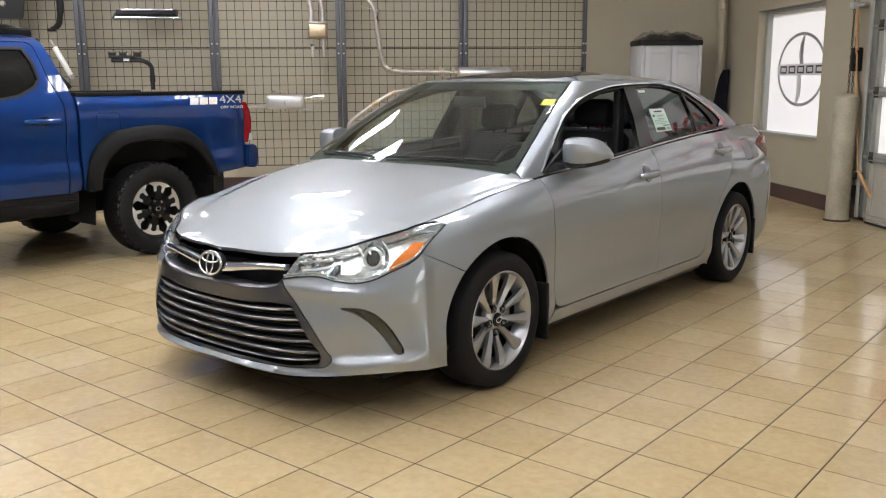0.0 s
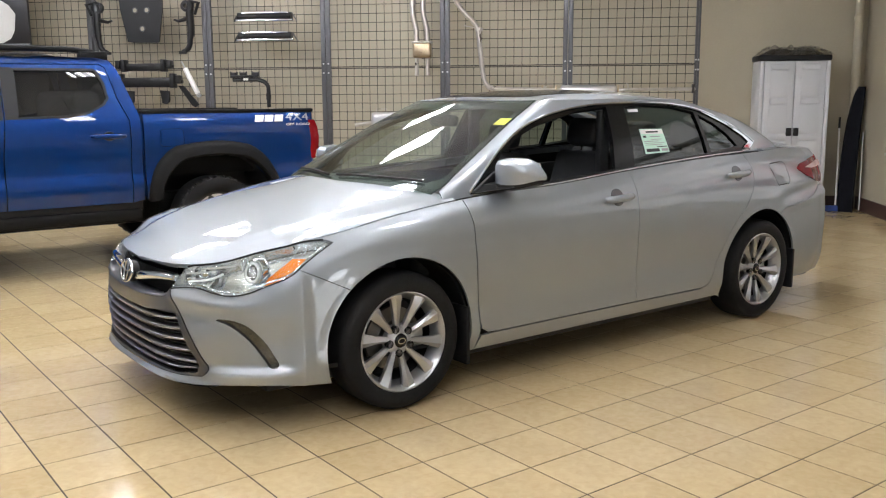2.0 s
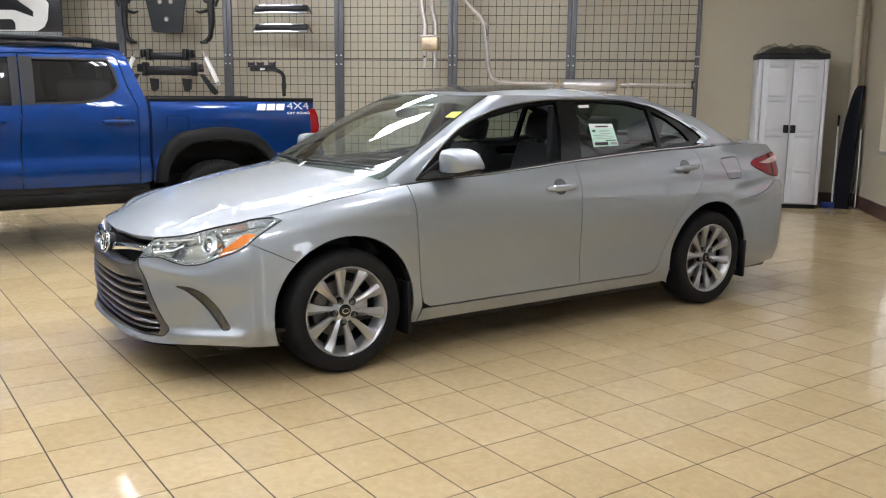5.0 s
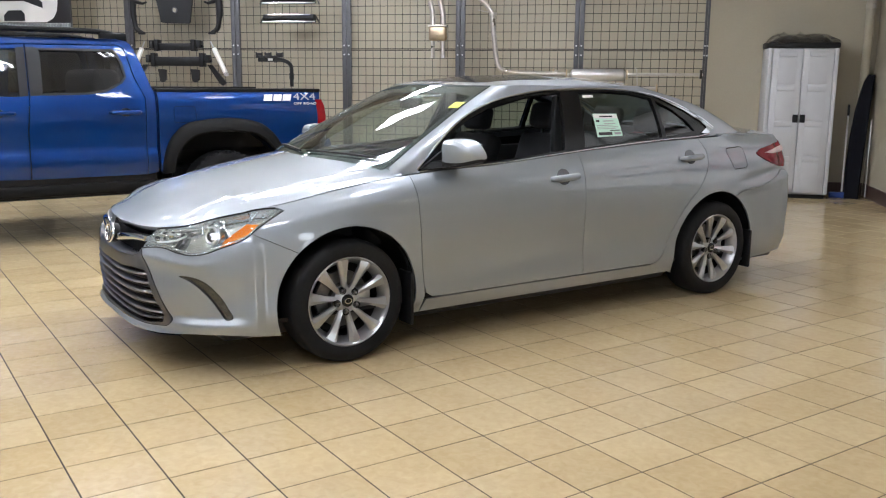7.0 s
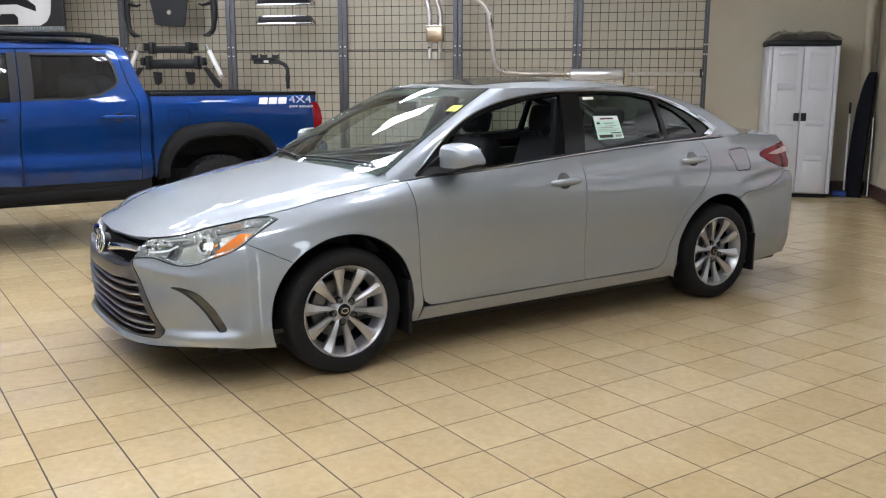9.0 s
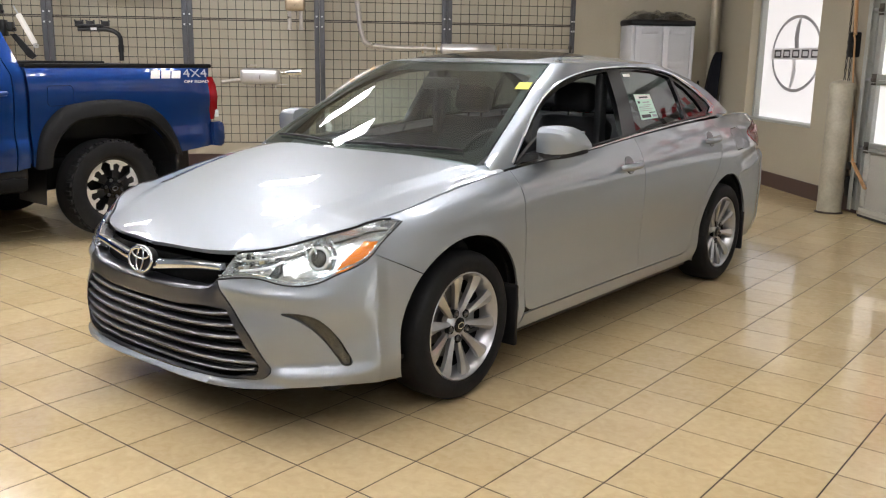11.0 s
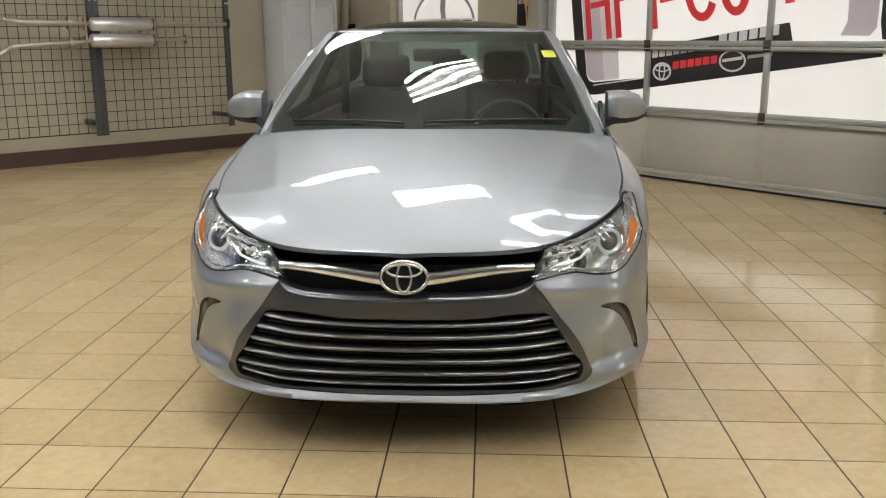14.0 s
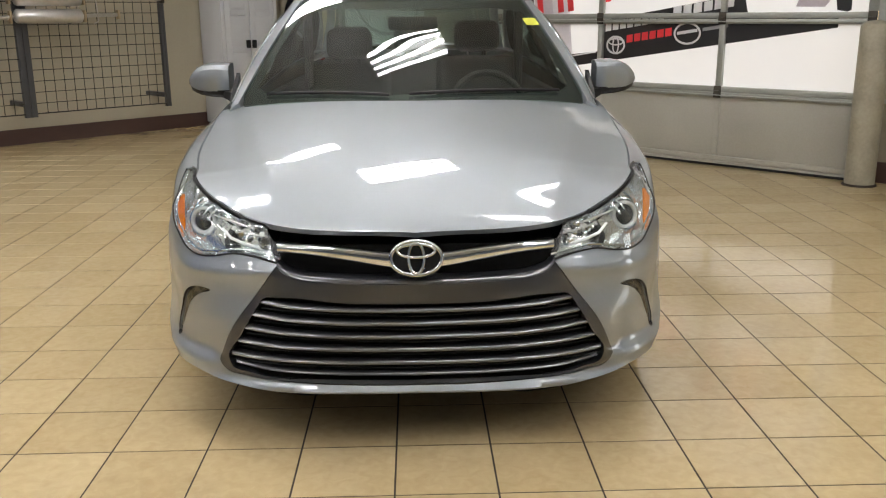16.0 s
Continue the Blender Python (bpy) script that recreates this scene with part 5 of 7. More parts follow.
# wheels
def sedan_wheel(parent, x, s):
    m = Matrix.Translation((x, s * (0.798 if x > -1 else 0.790), 0.3245)) @ pose(0, 0, 0, -90 * s, 0, 0)
    w = part("wheel", lathe(bmesh.new(), [(0.205, -0.10), (0.198, -0.06), (0.196, 0.04), (0.214, 0.072), (0.224, 0.096), (0.231, 0.103), (0.236, 0.100), (0.234, 0.094)], 60, m), ALLOY, parent, "ten-spoke machined alloy wheel")
    part("tyre", lathe(bmesh.new(), [(0.205, -0.10), (0.235, -0.106), (0.290, -0.110), (0.311, -0.098), (0.320, -0.080), (0.3240, -0.05), (0.3245, 0.0), (0.3240, 0.05), (0.320, 0.080), (0.312, 0.097), (0.298, 0.106), (0.276, 0.111), (0.255, 0.109), (0.240, 0.104), (0.234, 0.095)], 72, m), RUBBER, w, "black tyre")
    part("wheel_barrel", lathe(bmesh.new(), [(0.1945, 0.030), (0.194, -0.05), (0.19, -0.06), (0.12, -0.062), (0.001, -0.062)], 40, m), DARK, w)
    part("brake_disc", lathe(bmesh.new(), [(0.150, -0.02), (0.150, 0.004), (0.085, 0.006), (0.08, 0.03), (0.001, 0.032)], 40, m), DISC, w)
    cal = boxed(-0.155, -0.075, -0.055, 0.055, -0.03, 0.035, 0.012)
    cal.transform(m)
    part("brake_caliper", cal, GALV, w)
    for i in range(10):
        a = 2 * math.pi * i / 10 + 0.46
        bm = bmesh.new()
        rows = []
        for r, hw, h in ((0.040, 0.012, 0.063), (0.075, 0.012, 0.068), (0.12, 0.0155, 0.077), (0.17, 0.0225, 0.088), (0.205, 0.030, 0.094), (0.226, 0.034, 0.094)):
            off = 0.30 * hw * (1 if i % 2 else -1)
            rows.append([m @ (Matrix.Rotation(a, 4, "Z") @ Vector((r, y, z))) for y, z in ((-hw, h - 0.030), (-hw, h - 0.010), (off, h + 0.001), (hw, h - 0.010), (hw, h - 0.030))])
        skin(bm, rows, True, True)
        bmesh.ops.recalc_face_normals(bm, faces=bm.faces)
        part("spoke", bm, ALLOY, w, smooth=12)
    part("hub", lathe(bmesh.new(), [(0.078, 0.03), (0.070, 0.050), (0.048, 0.064), (0.034, 0.068), (0.033, 0.060)], 30, m), ALLOY, w)
    cap = part("hub_cap", lathe(bmesh.new(), [(0.034, 0.060), (0.033, 0.072), (0.026, 0.076), (0.001, 0.077)], 26, m), GLOSS_BLACK, w, "dark hub cap")
    em = oval_ring(bmesh.new(), (0, 0, 0), (1, 0, 0), (0, 1, 0), (0, 0, 1), 0.021, 0.015, 0.004, 0.076, 0.079, 24)
    em.transform(m)
    part("hub_emblem", em, CHROME, w)
    for i in range(5):
        a = 2 * math.pi * i / 5 + 0.14
        at = m @ Matrix.Translation((0.060 * math.cos(a), 0.060 * math.sin(a), 0))
        part("lug_pocket", lathe(bmesh.new(), [(0.0185, 0.050), (0.0185, 0.0715), (0.0165, 0.0715), (0.016, 0.062), (0.001, 0.062)], 18, at), DARK, w)
        part("lug_nut", lathe(bmesh.new(), [(0.0105, 0.060), (0.0105, 0.074), (0.007, 0.078), (0.001, 0.079)], 6, at), DISC, w)


for wx in (0.003, -2.822):
    for s in (1, -1):
        sedan_wheel(sedan, wx, s)

# cabin
# second slab, added to stop far-side light passing under the car
part("underbody", box(box(box(bmesh.new(), -3.55, 0.62, -0.64, 0.64, 0.175, 0.26, 0.02), -2.40, -0.44, -0.84, 0.84, 0.185, 0.25, 0.02), 0.40, 0.80, -0.56, 0.56, 0.20, 0.26, 0.02), DARK, sedan, "black unseen underbody that blocks light")
part("cabin_floor", boxed(-2.75, -0.15, -0.70, 0.70, 0.25, 0.40, 0.03), CABIN_TRIM, sedan)
part("dashboard", box(box(bmesh.new(), -0.72, -0.22, -0.68, 0.68, 0.55, 0.955, 0.06, 3), -0.50, -0.30, 0.18, 0.52, 0.93, 0.995, 0.03, 3), CABIN_TRIM, sedan, "charcoal dashboard", 60)
bm = bmesh.new()
tube(bm, [Vector((-0.86 - 0.07 * math.sin(a), 0.36 + 0.18 * math.cos(a), 0.90 + 0.165 * math.sin(a))) for a in np.linspace(0, 2 * math.pi, 33)], 0.016, 8, False)
box(bm, -0.88, -0.70, 0.30, 0.42, 0.86, 0.94, 0.02)
box(bm, -0.875, -0.855, 0.19, 0.53, 0.885, 0.915, 0.008)
part("steering_wheel", bm, CABIN_TRIM, sedan, "black steering wheel")


def seat(y0, y1, x, rear=False, lift=0.0):
    c = (y0 + y1) / 2
    bm = bmesh.new()
    box(bm, x - 0.50, x, y0, y1, 0.40, 0.60, 0.06, 3)
    part("seat_cushion", bm, CABIN, sedan, "dark grey seat cushion", 60)
    bm = bmesh.new()
    box(bm, -0.07, 0.07, y0 + 0.02, y1 - 0.02, 0.0, 0.58 + lift, 0.06, 3, Matrix.Translation((x - 0.46, 0, 0.52)) @ pose(0, 0, 0, 0, -18, 0))
    part("seat_back", bm, CABIN, sedan, "dark grey seat back", 60)
    for hc in ((c,) if not rear else (y0 + 0.22, c, y1 - 0.22)):
        bm = bmesh.new()
        box(bm, -0.055, 0.055, hc - 0.13, hc + 0.13, 0.60, 0.77, 0.045, 3, Matrix.Translation((x - 0.46, 0, 0.52 + lift)) @ pose(0, 0, 0, 0, -14, 0))
        tube(bm, [Vector((x - 0.63, hc - 0.05, 1.05)), Vector((x - 0.64, hc - 0.05, 1.14))], 0.007, 6)
        tube(bm, [Vector((x - 0.63, hc + 0.05, 1.05)), Vector((x - 0.64, hc + 0.05, 1.14))], 0.007, 6)
        part("headrest", bm, CABIN, sedan, "dark grey headrest", 60)


seat(0.11, 0.62, -1.10, lift=0.04)
seat(-0.62, -0.11, -1.08)
seat(-0.64, 0.64, -2.0, True)
part("parcel_shelf", boxed(-3.10, -2.55, -0.62, 0.62, 0.98, 1.03, 0.01), CABIN_TRIM, sedan)
for s in (1, -1):
    part("door_lining", boxed(-2.70, -0.42, s * 0.745 - 0.03, s * 0.745 + 0.03, 0.36, 0.955, 0.02), CABIN_TRIM, sedan)
    part("pillar_lining", boxed(-1.66, -1.58, s * 0.59 - 0.02, s * 0.59 + 0.025, 0.95, 1.36, 0.015, 2), CABIN_TRIM, sedan)
roof_lin = both(lambda s: sheet(ROOF, [(-1.06, 0.0)] + [(x, y - 0.03) for x, y in roof_edge[2:-2]] + [(-2.33, 0.0)], (), 0.08, 0, 0, -0.035, side=s))
panel("roof_lining", roof_lin, CABIN, sedan)
part("inner_mirror", boxed(-0.93, -0.90, -0.12, 0.12, 1.27, 1.335, 0.012), CABIN_TRIM, sedan)

# ---- the blue pickup, in metres from its rear axle ----
pickup = thing("pickup_truck", pose(-7.015, 4.50, 0, 0, 0, -90), "blue double-cab pickup truck with black wheel flares", "truck")
t_side = spline([0.45, 0.55, 0.64, 0.72, 0.76, 0.84, 0.95, 1.05, 1.13, 1.22, 1.28, 1.33], [0.86, 0.90, 0.918, 0.925, 0.923, 0.912, 0.915, 0.926, 0.928, 0.918, 0.903, 0.875])
t_cab = spline([0.45, 0.55, 0.64, 0.72, 0.765, 0.81, 0.86, 0.95, 1.05, 1.13, 1.22, 1.28, 1.34, 1.50, 1.62, 1.70, 1.75, 1.79], [0.86, 0.90, 0.920, 0.929, 0.926, 0.910, 0.908, 0.914, 0.926, 0.928, 0.918, 0.905, 0.888, 0.838, 0.795, 0.755, 0.715, 0.64])


def BED(x, z):
    x, z = np.asarray(x, float), np.asarray(z, float)
    return np.stack([x, t_side(z) - 0.05 * np.clip((-0.85 - x) / 0.2, 0, 1) ** 2, z], 1)


def CAB(x, z):
    x, z = np.asarray(x, float), np.asarray(z, float)
    nose = 0.10 * np.clip((x - 3.3) / 0.8, 0, 1) ** 2
    return np.stack([x, t_cab(z) - nose, z], 1)


def T_OUT(P):
    return np.stack([0 * P[:, 0], P[:, 1], 0.3 * (P[:, 2] - 0.9)], 1)


CAR_OUT, OUTWARD = OUTWARD, T_OUT
flare_in = [(0.50, 0.60), (0.485, 0.70), (0.42, 0.82), (0.30, 0.915), (0.15, 0.945), (-0.15, 0.945), (-0.30, 0.915), (-0.42, 0.83), (-0.51, 0.72), (-0.56, 0.62)]
flare_out = [(0.60, 0.58), (0.585, 0.72), (0.51, 0.90), (0.38, 1.025), (0.20, 1.065), (-0.20, 1.065), (-0.36, 1.025), (-0.50, 0.92), (-0.60, 0.76), (-0.655, 0.60)]


def moved(poly, dx):
    return [(a + dx, b) for a, b in poly]


bed_outline = [(0.612, 0.60)] + [(0.50, 0.60)] + curve2(flare_in, 0.04)[1:] + [(-0.60, 0.62), (-0.98, 0.66), (-1.00, 0.86), (-0.985, 0.90), (-0.975, 1.10), (-0.955, 1.24), (-0.99, 1.265), (-1.02, 1.325), (0.612, 1.328)]
fuel = [(0.285, 1.045), (0.46, 1.04), (0.478, 1.06), (0.472, 1.175), (0.455, 1.19), (0.29, 1.192), (0.272, 1.172), (0.270, 1.06)]
rear_win = [(1.585, 1.290), (1.20, 1.298), (1.04, 1.325), (0.905, 1.395), (0.865, 1.45), (0.885, 1.58), (0.925, 1.672), (0.95, 1.69), (1.57, 1.686)]
front_win = [(1.745, 1.280), (1.735, 1.68), (2.05, 1.665), (2.30, 1.59), (2.60, 1.42), (2.70, 1.29)]
for s in (1, -1):
    bs = panel("bed_side", [sheet(BED, bed_outline, [fuel] if s > 0 else (), 0.05, 0.001, 0.03, side=s)], BLUE, pickup)
    if s > 0:
        panel("fuel_flap", [sheet(BED, fuel, (), 0.05, 0.003, 0.012, side=s)], BLUE, pickup)
    door_r = [(0.735, 0.58), (0.725, 1.27), (0.80, 1.45), (0.855, 1.70), (0.90, 1.725), (1.66, 1.715), (1.672, 1.29), (1.70, 1.0), (1.705, 0.58)]
    panel("rear_door", [sheet(CAB, door_r, [rear_win], 0.05, 0.002, 0.02, side=s)], BLUE, pickup)
    door_f = [(1.71, 0.58), (1.706, 1.0), (1.676, 1.29), (1.665, 1.715), (2.06, 1.70), (2.34, 1.62), (2.68, 1.42), (2.82, 1.26), (2.84, 0.62)]
    panel("front_door", [sheet(CAB, door_f, [front_win], 0.06, 0.002, 0.02, side=s)], BLUE, pickup)
    panel("cab_corner", [sheet(CAB, [(0.635, 0.60), (0.730, 0.58), (0.720, 1.27), (0.795, 1.45), (0.850, 1.70), (0.89, 1.73), (1.66, 1.722), (2.06, 1.706), (2.36, 1.622), (2.42, 1.66), (2.1, 1.775), (0.90, 1.785), (0.80, 1.765), (0.765, 1.70), (0.70, 1.50), (0.635, 1.30)], (), 0.04, 0.001, 0.02, side=s)], BLUE, pickup)
    arch2 = moved(flare_in, 3.236)
    panel("front_fender", [sheet(CAB, [(2.845, 0.62), (2.825, 1.25), (3.4, 1.20), (4.05, 1.05), (4.08, 0.60), (3.236 + 0.50, 0.60)] + curve2(arch2, 0.05)[1:] + [(2.70 + 0.03, 0.62)], (), 0.06, 0.002, 0.02, side=s)], BLUE, pickup)
    rw = panel("rear_window", [sheet(CAB, rear_win, (), 0.06, -0.004, 0, -0.014, side=s)], PRIVACY_GLASS, pickup, "dark privacy glass")
    rw.visible_shadow = False
    panel("window_seal", [sheet(CAB, shrink(dense(rear_win, 0.04), -0.002), [shrink(dense(rear_win, 0.04), 0.018)], 0.03, 0, 0.012, 0.001, side=s)], DARK, pickup)
    panel("front_window", [sheet(CAB, front_win, (), 0.06, -0.004, 0, -0.014, side=s)], TINT_GLASS, pickup).visible_shadow = False
    panel("pillar_trim", [sheet(CAB, [(1.580, 1.288), (1.668, 1.285), (1.660, 1.692), (1.567, 1.69)], (), 0.05, 0.001, 0.006, 0.003, side=s)], DARK, pickup)
    panel("pillar_trim", [sheet(CAB, [(1.680, 1.285), (1.752, 1.280), (1.740, 1.685), (1.670, 1.692)], (), 0.05, 0.001, 0.006, 0.003, side=s)], DARK, pickup)
    for dx in (0.0, 3.236):
        bm = bmesh.new()
        fi, fo = curve2(moved(flare_in, dx), 0.04), curve2(moved(flare_out, dx), 0.04)
        n = min(len(fi), len(fo))
        ii, oo = np.linspace(0, len(fi) - 1, 40).astype(int), np.linspace(0, len(fo) - 1, 40).astype(int)
        rows = []
        for i, o in zip(ii, oo):
            a, b = np.array(fi[i]), np.array(fo[o])
            row = []
            for k, yy in ((0.0, 0.86), (0.0, 0.985), (0.12, 1.0), (0.55, 0.99), (0.92, 0.955), (1.0, 0.925), (1.0, 0.88)):
                p = a + (b - a) * k
                row.append(Vector((p[0], s * yy, p[1])))
            rows.append(row)
        skin(bm, rows, False)
        bmesh.ops.recalc_face_normals(bm, faces=bm.faces)
        part("wheel_flare", bm, FLARE, pickup, "black plastic wheel flare")
        bm = bmesh.new()
        skin(bm, [[Vector((p[0], s * y, p[1])) for p in ([(dx + 0.52, 0.3)] + moved(flare_in, dx) + [(dx - 0.58, 0.3)])] for y in (0.45, 0.88)], False)
        skin(bm, [[Vector((p[0], s * 0.45, p[1])) for p in ([(dx + 0.52, 0.3)] + moved(flare_in, dx) + [(dx - 0.58, 0.3)])], [Vector((dx, s * 0.45, 0.4))] * 12], False)
        part("wheel_well", bm, DARK, pickup)
    part("mud_flap", boxed(-0.60, -0.565, s * 0.84 - 0.13, s * 0.84 + 0.13, 0.27, 0.66, 0.008), BLACK_PLASTIC, pickup, "black mud flap")
    bm = bmesh.new()
    rows = []
    for z, x0, x1, y1 in ((0.88, -0.985, -1.055, 0.87), (0.96, -0.975, -1.08, 0.885), (1.08, -0.968, -1.085, 0.893), (1.18, -0.955, -1.07, 0.89), (1.245, -0.952, -1.045, 0.875)):
        rows.append([Vector((x, s * y, z)) for x, y in ((x0, 0.80), (x0, y1 + 0.012), (x0 - 0.04, y1 + 0.016), (x1, y1 - 0.02), (x1 - 0.015, 0.80))])
    skin(bm, rows, True, True)
    bmesh.ops.recalc_face_normals(bm, faces=bm.faces)
    tl = part("tail_lamp", bm, RED_LAMP, pickup, "red tail lamp")
    part("lamp_insert", boxed(-1.085, -1.0, s * 0.87 - 0.03, s * 0.87 + 0.012, 0.895, 0.965, 0.008), CLEAR_LAMP, tl)
    for x0 in (0.77, 1.80):
        bm = tube(bmesh.new(), [Vector((x0 + a, s * (0.926 + o), 1.142)) for a, o in ((0, 0.0), (0.02, 0.028), (0.07, 0.04), (0.135, 0.042), (0.20, 0.04), (0.25, 0.028), (0.27, 0.0))], [0.013, 0.018, 0.02, 0.02, 0.02, 0.018, 0.013], 10)
        part("door_handle", bm, BLUE, pickup)
        # black disc on the door paints the shade behind the handle
        part("handle_cup_shade", lathe(bmesh.new(), [(0.001, 0.0), (0.034, 0.001), (0.039, 0.003), (0.041, -0.006)], 24, Matrix.Translation((x0 + 0.13, s * 0.931, 1.142)) @ pose(0, 0, 0, -90 * s, 0, 0) @ Matrix.Diagonal((1.3, 0.9, 1, 1))), DARK, pickup)
    bm = boxed(0.66, 2.70, s * 0.87 - 0.05, s * 0.87 + 0.05, 0.425, 0.53, 0.025)
    part("side_step", bm, FLARE, pickup, "black side step")
    part("sill", boxed(0.64, 2.75, s * 0.84 - 0.05, s * 0.84 + 0.05, 0.50, 0.60, 0.02), DARK, pickup)
    bm = tube(bmesh.new(), rounded([(0.80, s * 0.60, 1.745), (0.88, s * 0.60, 1.825), (1.05, s * 0.60, 1.85), (2.0, s * 0.60, 1.85), (2.25, s * 0.59, 1.80)], 0.12), 0.024, 8)
    rack = part("roof_rail", bm, FLARE, pickup, "black roof rail")
    part("rail_foot", boxed(0.78, 1.02, s * 0.60 - 0.035, s * 0.60 + 0.035, 1.755, 1.84, 0.02), FLARE, rack)
OUTWARD = CAR_OUT

# cab roof, glass ends, bed, tailgate, nose
bm = bmesh.new()
rows = []
for x, z, w in ((0.77, 1.70, 0.70), (0.80, 1.755, 0.68), (0.88, 1.785, 0.66), (1.2, 1.80, 0.655), (1.7, 1.798, 0.655), (2.1, 1.775, 0.65), (2.4, 1.70, 0.66)):
    rows.append([Vector((x, w * t, z + 0.012 * (1 - t * t) - 0.012)) for t in np.linspace(-1.04, 1.04, 15)])
skin(bm, rows, False)
part("cab_roof", bm, BLUE, pickup, smooth=60)
part("cab_back", boxed(0.66, 0.74, -0.86, 0.86, 0.60, 1.32, 0.02), BLUE, pickup)
bm = bmesh.new()
skin(bm, [[Vector((0.69, -0.84, 1.31)), Vector((0.69, 0.84, 1.31))], [Vector((0.765, -0.72, 1.70)), Vector((0.765, 0.72, 1.70))]], False)
part("rear_glass", bm, PRIVACY_GLASS, pickup)
bm = bmesh.new()
skin(bm, [[Vector((2.95, -0.80, 1.24)), Vector((2.95, 0.80, 1.24))], [Vector((2.38, -0.68, 1.72)), Vector((2.38, 0.68, 1.72))]], False)
part("windscreen", bm, TINT_GLASS, pickup).visible_shadow = False
bm = bmesh.new()
rows = []
for x, z in ((2.90, 1.25), (3.2, 1.235), (3.6, 1.20), (3.95, 1.14), (4.1, 1.05)):
    rows.append([Vector((x, 0.86 * t, z - 0.07 * t * t + 0.02)) for t in np.linspace(-1, 1, 13)])
skin(bm, rows, False)
part("hood", bm, BLUE, pickup, smooth=60)
part("grille", boxed(4.02, 4.12, -0.62, 0.62, 0.62, 1.05, 0.04), DARK, pickup, "black grille")
part("front_bumper", boxed(3.98, 4.20, -0.86, 0.86, 0.42, 0.66, 0.06), BLUE, pickup)
for s in (1, -1):
    part("bed_rail", boxed(-1.02, 0.615, s * 0.845 - 0.045, s * 0.845 + 0.045, 1.318, 1.352, 0.012), FLARE, pickup, "black bed rail cap")
    part("bed_inner", boxed(-0.98, 0.60, s * 0.76 - 0.015, s * 0.76 + 0.015, 0.80, 1.318), FLARE, pickup)
part("bed_floor", boxed(-0.98, 0.60, -0.75, 0.75, 0.78, 0.82), FLARE, pickup, "black bed liner")
part("bed_front", boxed(0.585, 0.615, -0.86, 0.86, 0.62, 1.33, 0.01), BLUE, pickup)
part("tailgate", boxed(-1.06, -0.99, -0.80, 0.80, 0.72, 1.335, 0.02), BLUE, pickup)
bm = bmesh.new()
rows = []
for y, x0, x1 in ((-0.93, -0.98, -1.07), (-0.90, -0.97, -1.13), (-0.75, -1.0, -1.16), (0.75, -1.0, -1.16), (0.90, -0.97, -1.13), (0.93, -0.98, -1.07)):
    rows.append([Vector((x0, y, 0.66)), Vector((x1 + 0.02, y, 0.645)), Vector((x1, y, 0.70)), Vector((x1, y, 0.82)), Vector((x1 + 0.03, y, 0.862)), Vector((x0, y, 0.862))])
skin(bm, rows, True, True)
bmesh.ops.recalc_face_normals(bm, faces=bm.faces)
bmesh.ops.bevel(bm, geom=[e for e in bm.edges], offset=0.012, segments=2, affect="EDGES", clamp_overlap=True)
part("rear_bumper", bm, BLUE, pickup)
part("chassis", box(box(bmesh.new(), -1.0, 3.9, -0.55, 0.55, 0.36, 0.62, 0.03), 0.65, 2.8, -0.80, 0.80, 0.50, 0.60, 0.02), DARK, pickup, "black chassis")
part("axle", tube(bmesh.new(), [(0, -0.7, 0.385), (0, 0.7, 0.385)], 0.06, 12), DARK, pickup)
part("cab_inner", box(box(bmesh.new(), 0.75, 2.75, -0.84, 0.84, 0.60, 1.15, 0.05), 0.85, 1.1, -0.65, 0.65, 1.1, 1.52, 0.08, 3), CABIN_TRIM, pickup)

# decal by the tailgate: a plain emblem bar, and the drive lettering
for x, w, z0, h in ((-0.398, 0.086, 1.234, 0.060), (-0.496, 0.086, 1.234, 0.060), (-0.594, 0.086, 1.234, 0.060)):
    panel("decal_bar", [sheet(BED, [(x, z0), (x - w, z0), (x - w - 0.3 * h, z0 + h), (x - 0.3 * h, z0 + h)], (), 0.02, 0, 0, 0.004, side=1)], PAPER_WHITE, pickup, "white decal bar")


def lettering(name, text, size, m, material, parent, depth=0.0008, wide=1.0):
    """Raised printed letters as a mesh, in Blender's own font."""
    cu = bpy.data.curves.new(name, "FONT")
    cu.body, cu.size, cu.extrude, cu.align_x, cu.align_y = text, size, depth, "CENTER", "CENTER"
    tmp = new(name, cu)
    me = bpy.data.meshes.new_from_object(tmp.evaluated_get(bpy.context.evaluated_depsgraph_get()))
    bpy.data.objects.remove(tmp)
    me.transform(m @ Matrix.Diagonal((wide, 1, 1, 1)))
    me.materials.clear()
    me.materials.append(material)
    ob = new(name, me)
    ob.parent = parent
    return ob


lettering("decal_text", "4X4", 0.098, Matrix.Translation((-0.835, 0.9085, 1.272)) @ pose(0, 0, 0, 75, 0, 180), PALE_GREY, pickup, 0.001, 1.45)
lettering("decal_text", "OFF ROAD", 0.032, Matrix.Translation((-0.835, 0.9245, 1.206)) @ pose(0, 0, 0, 84, 0, 180), PAPER_WHITE, pickup, 0.001, 1.6)


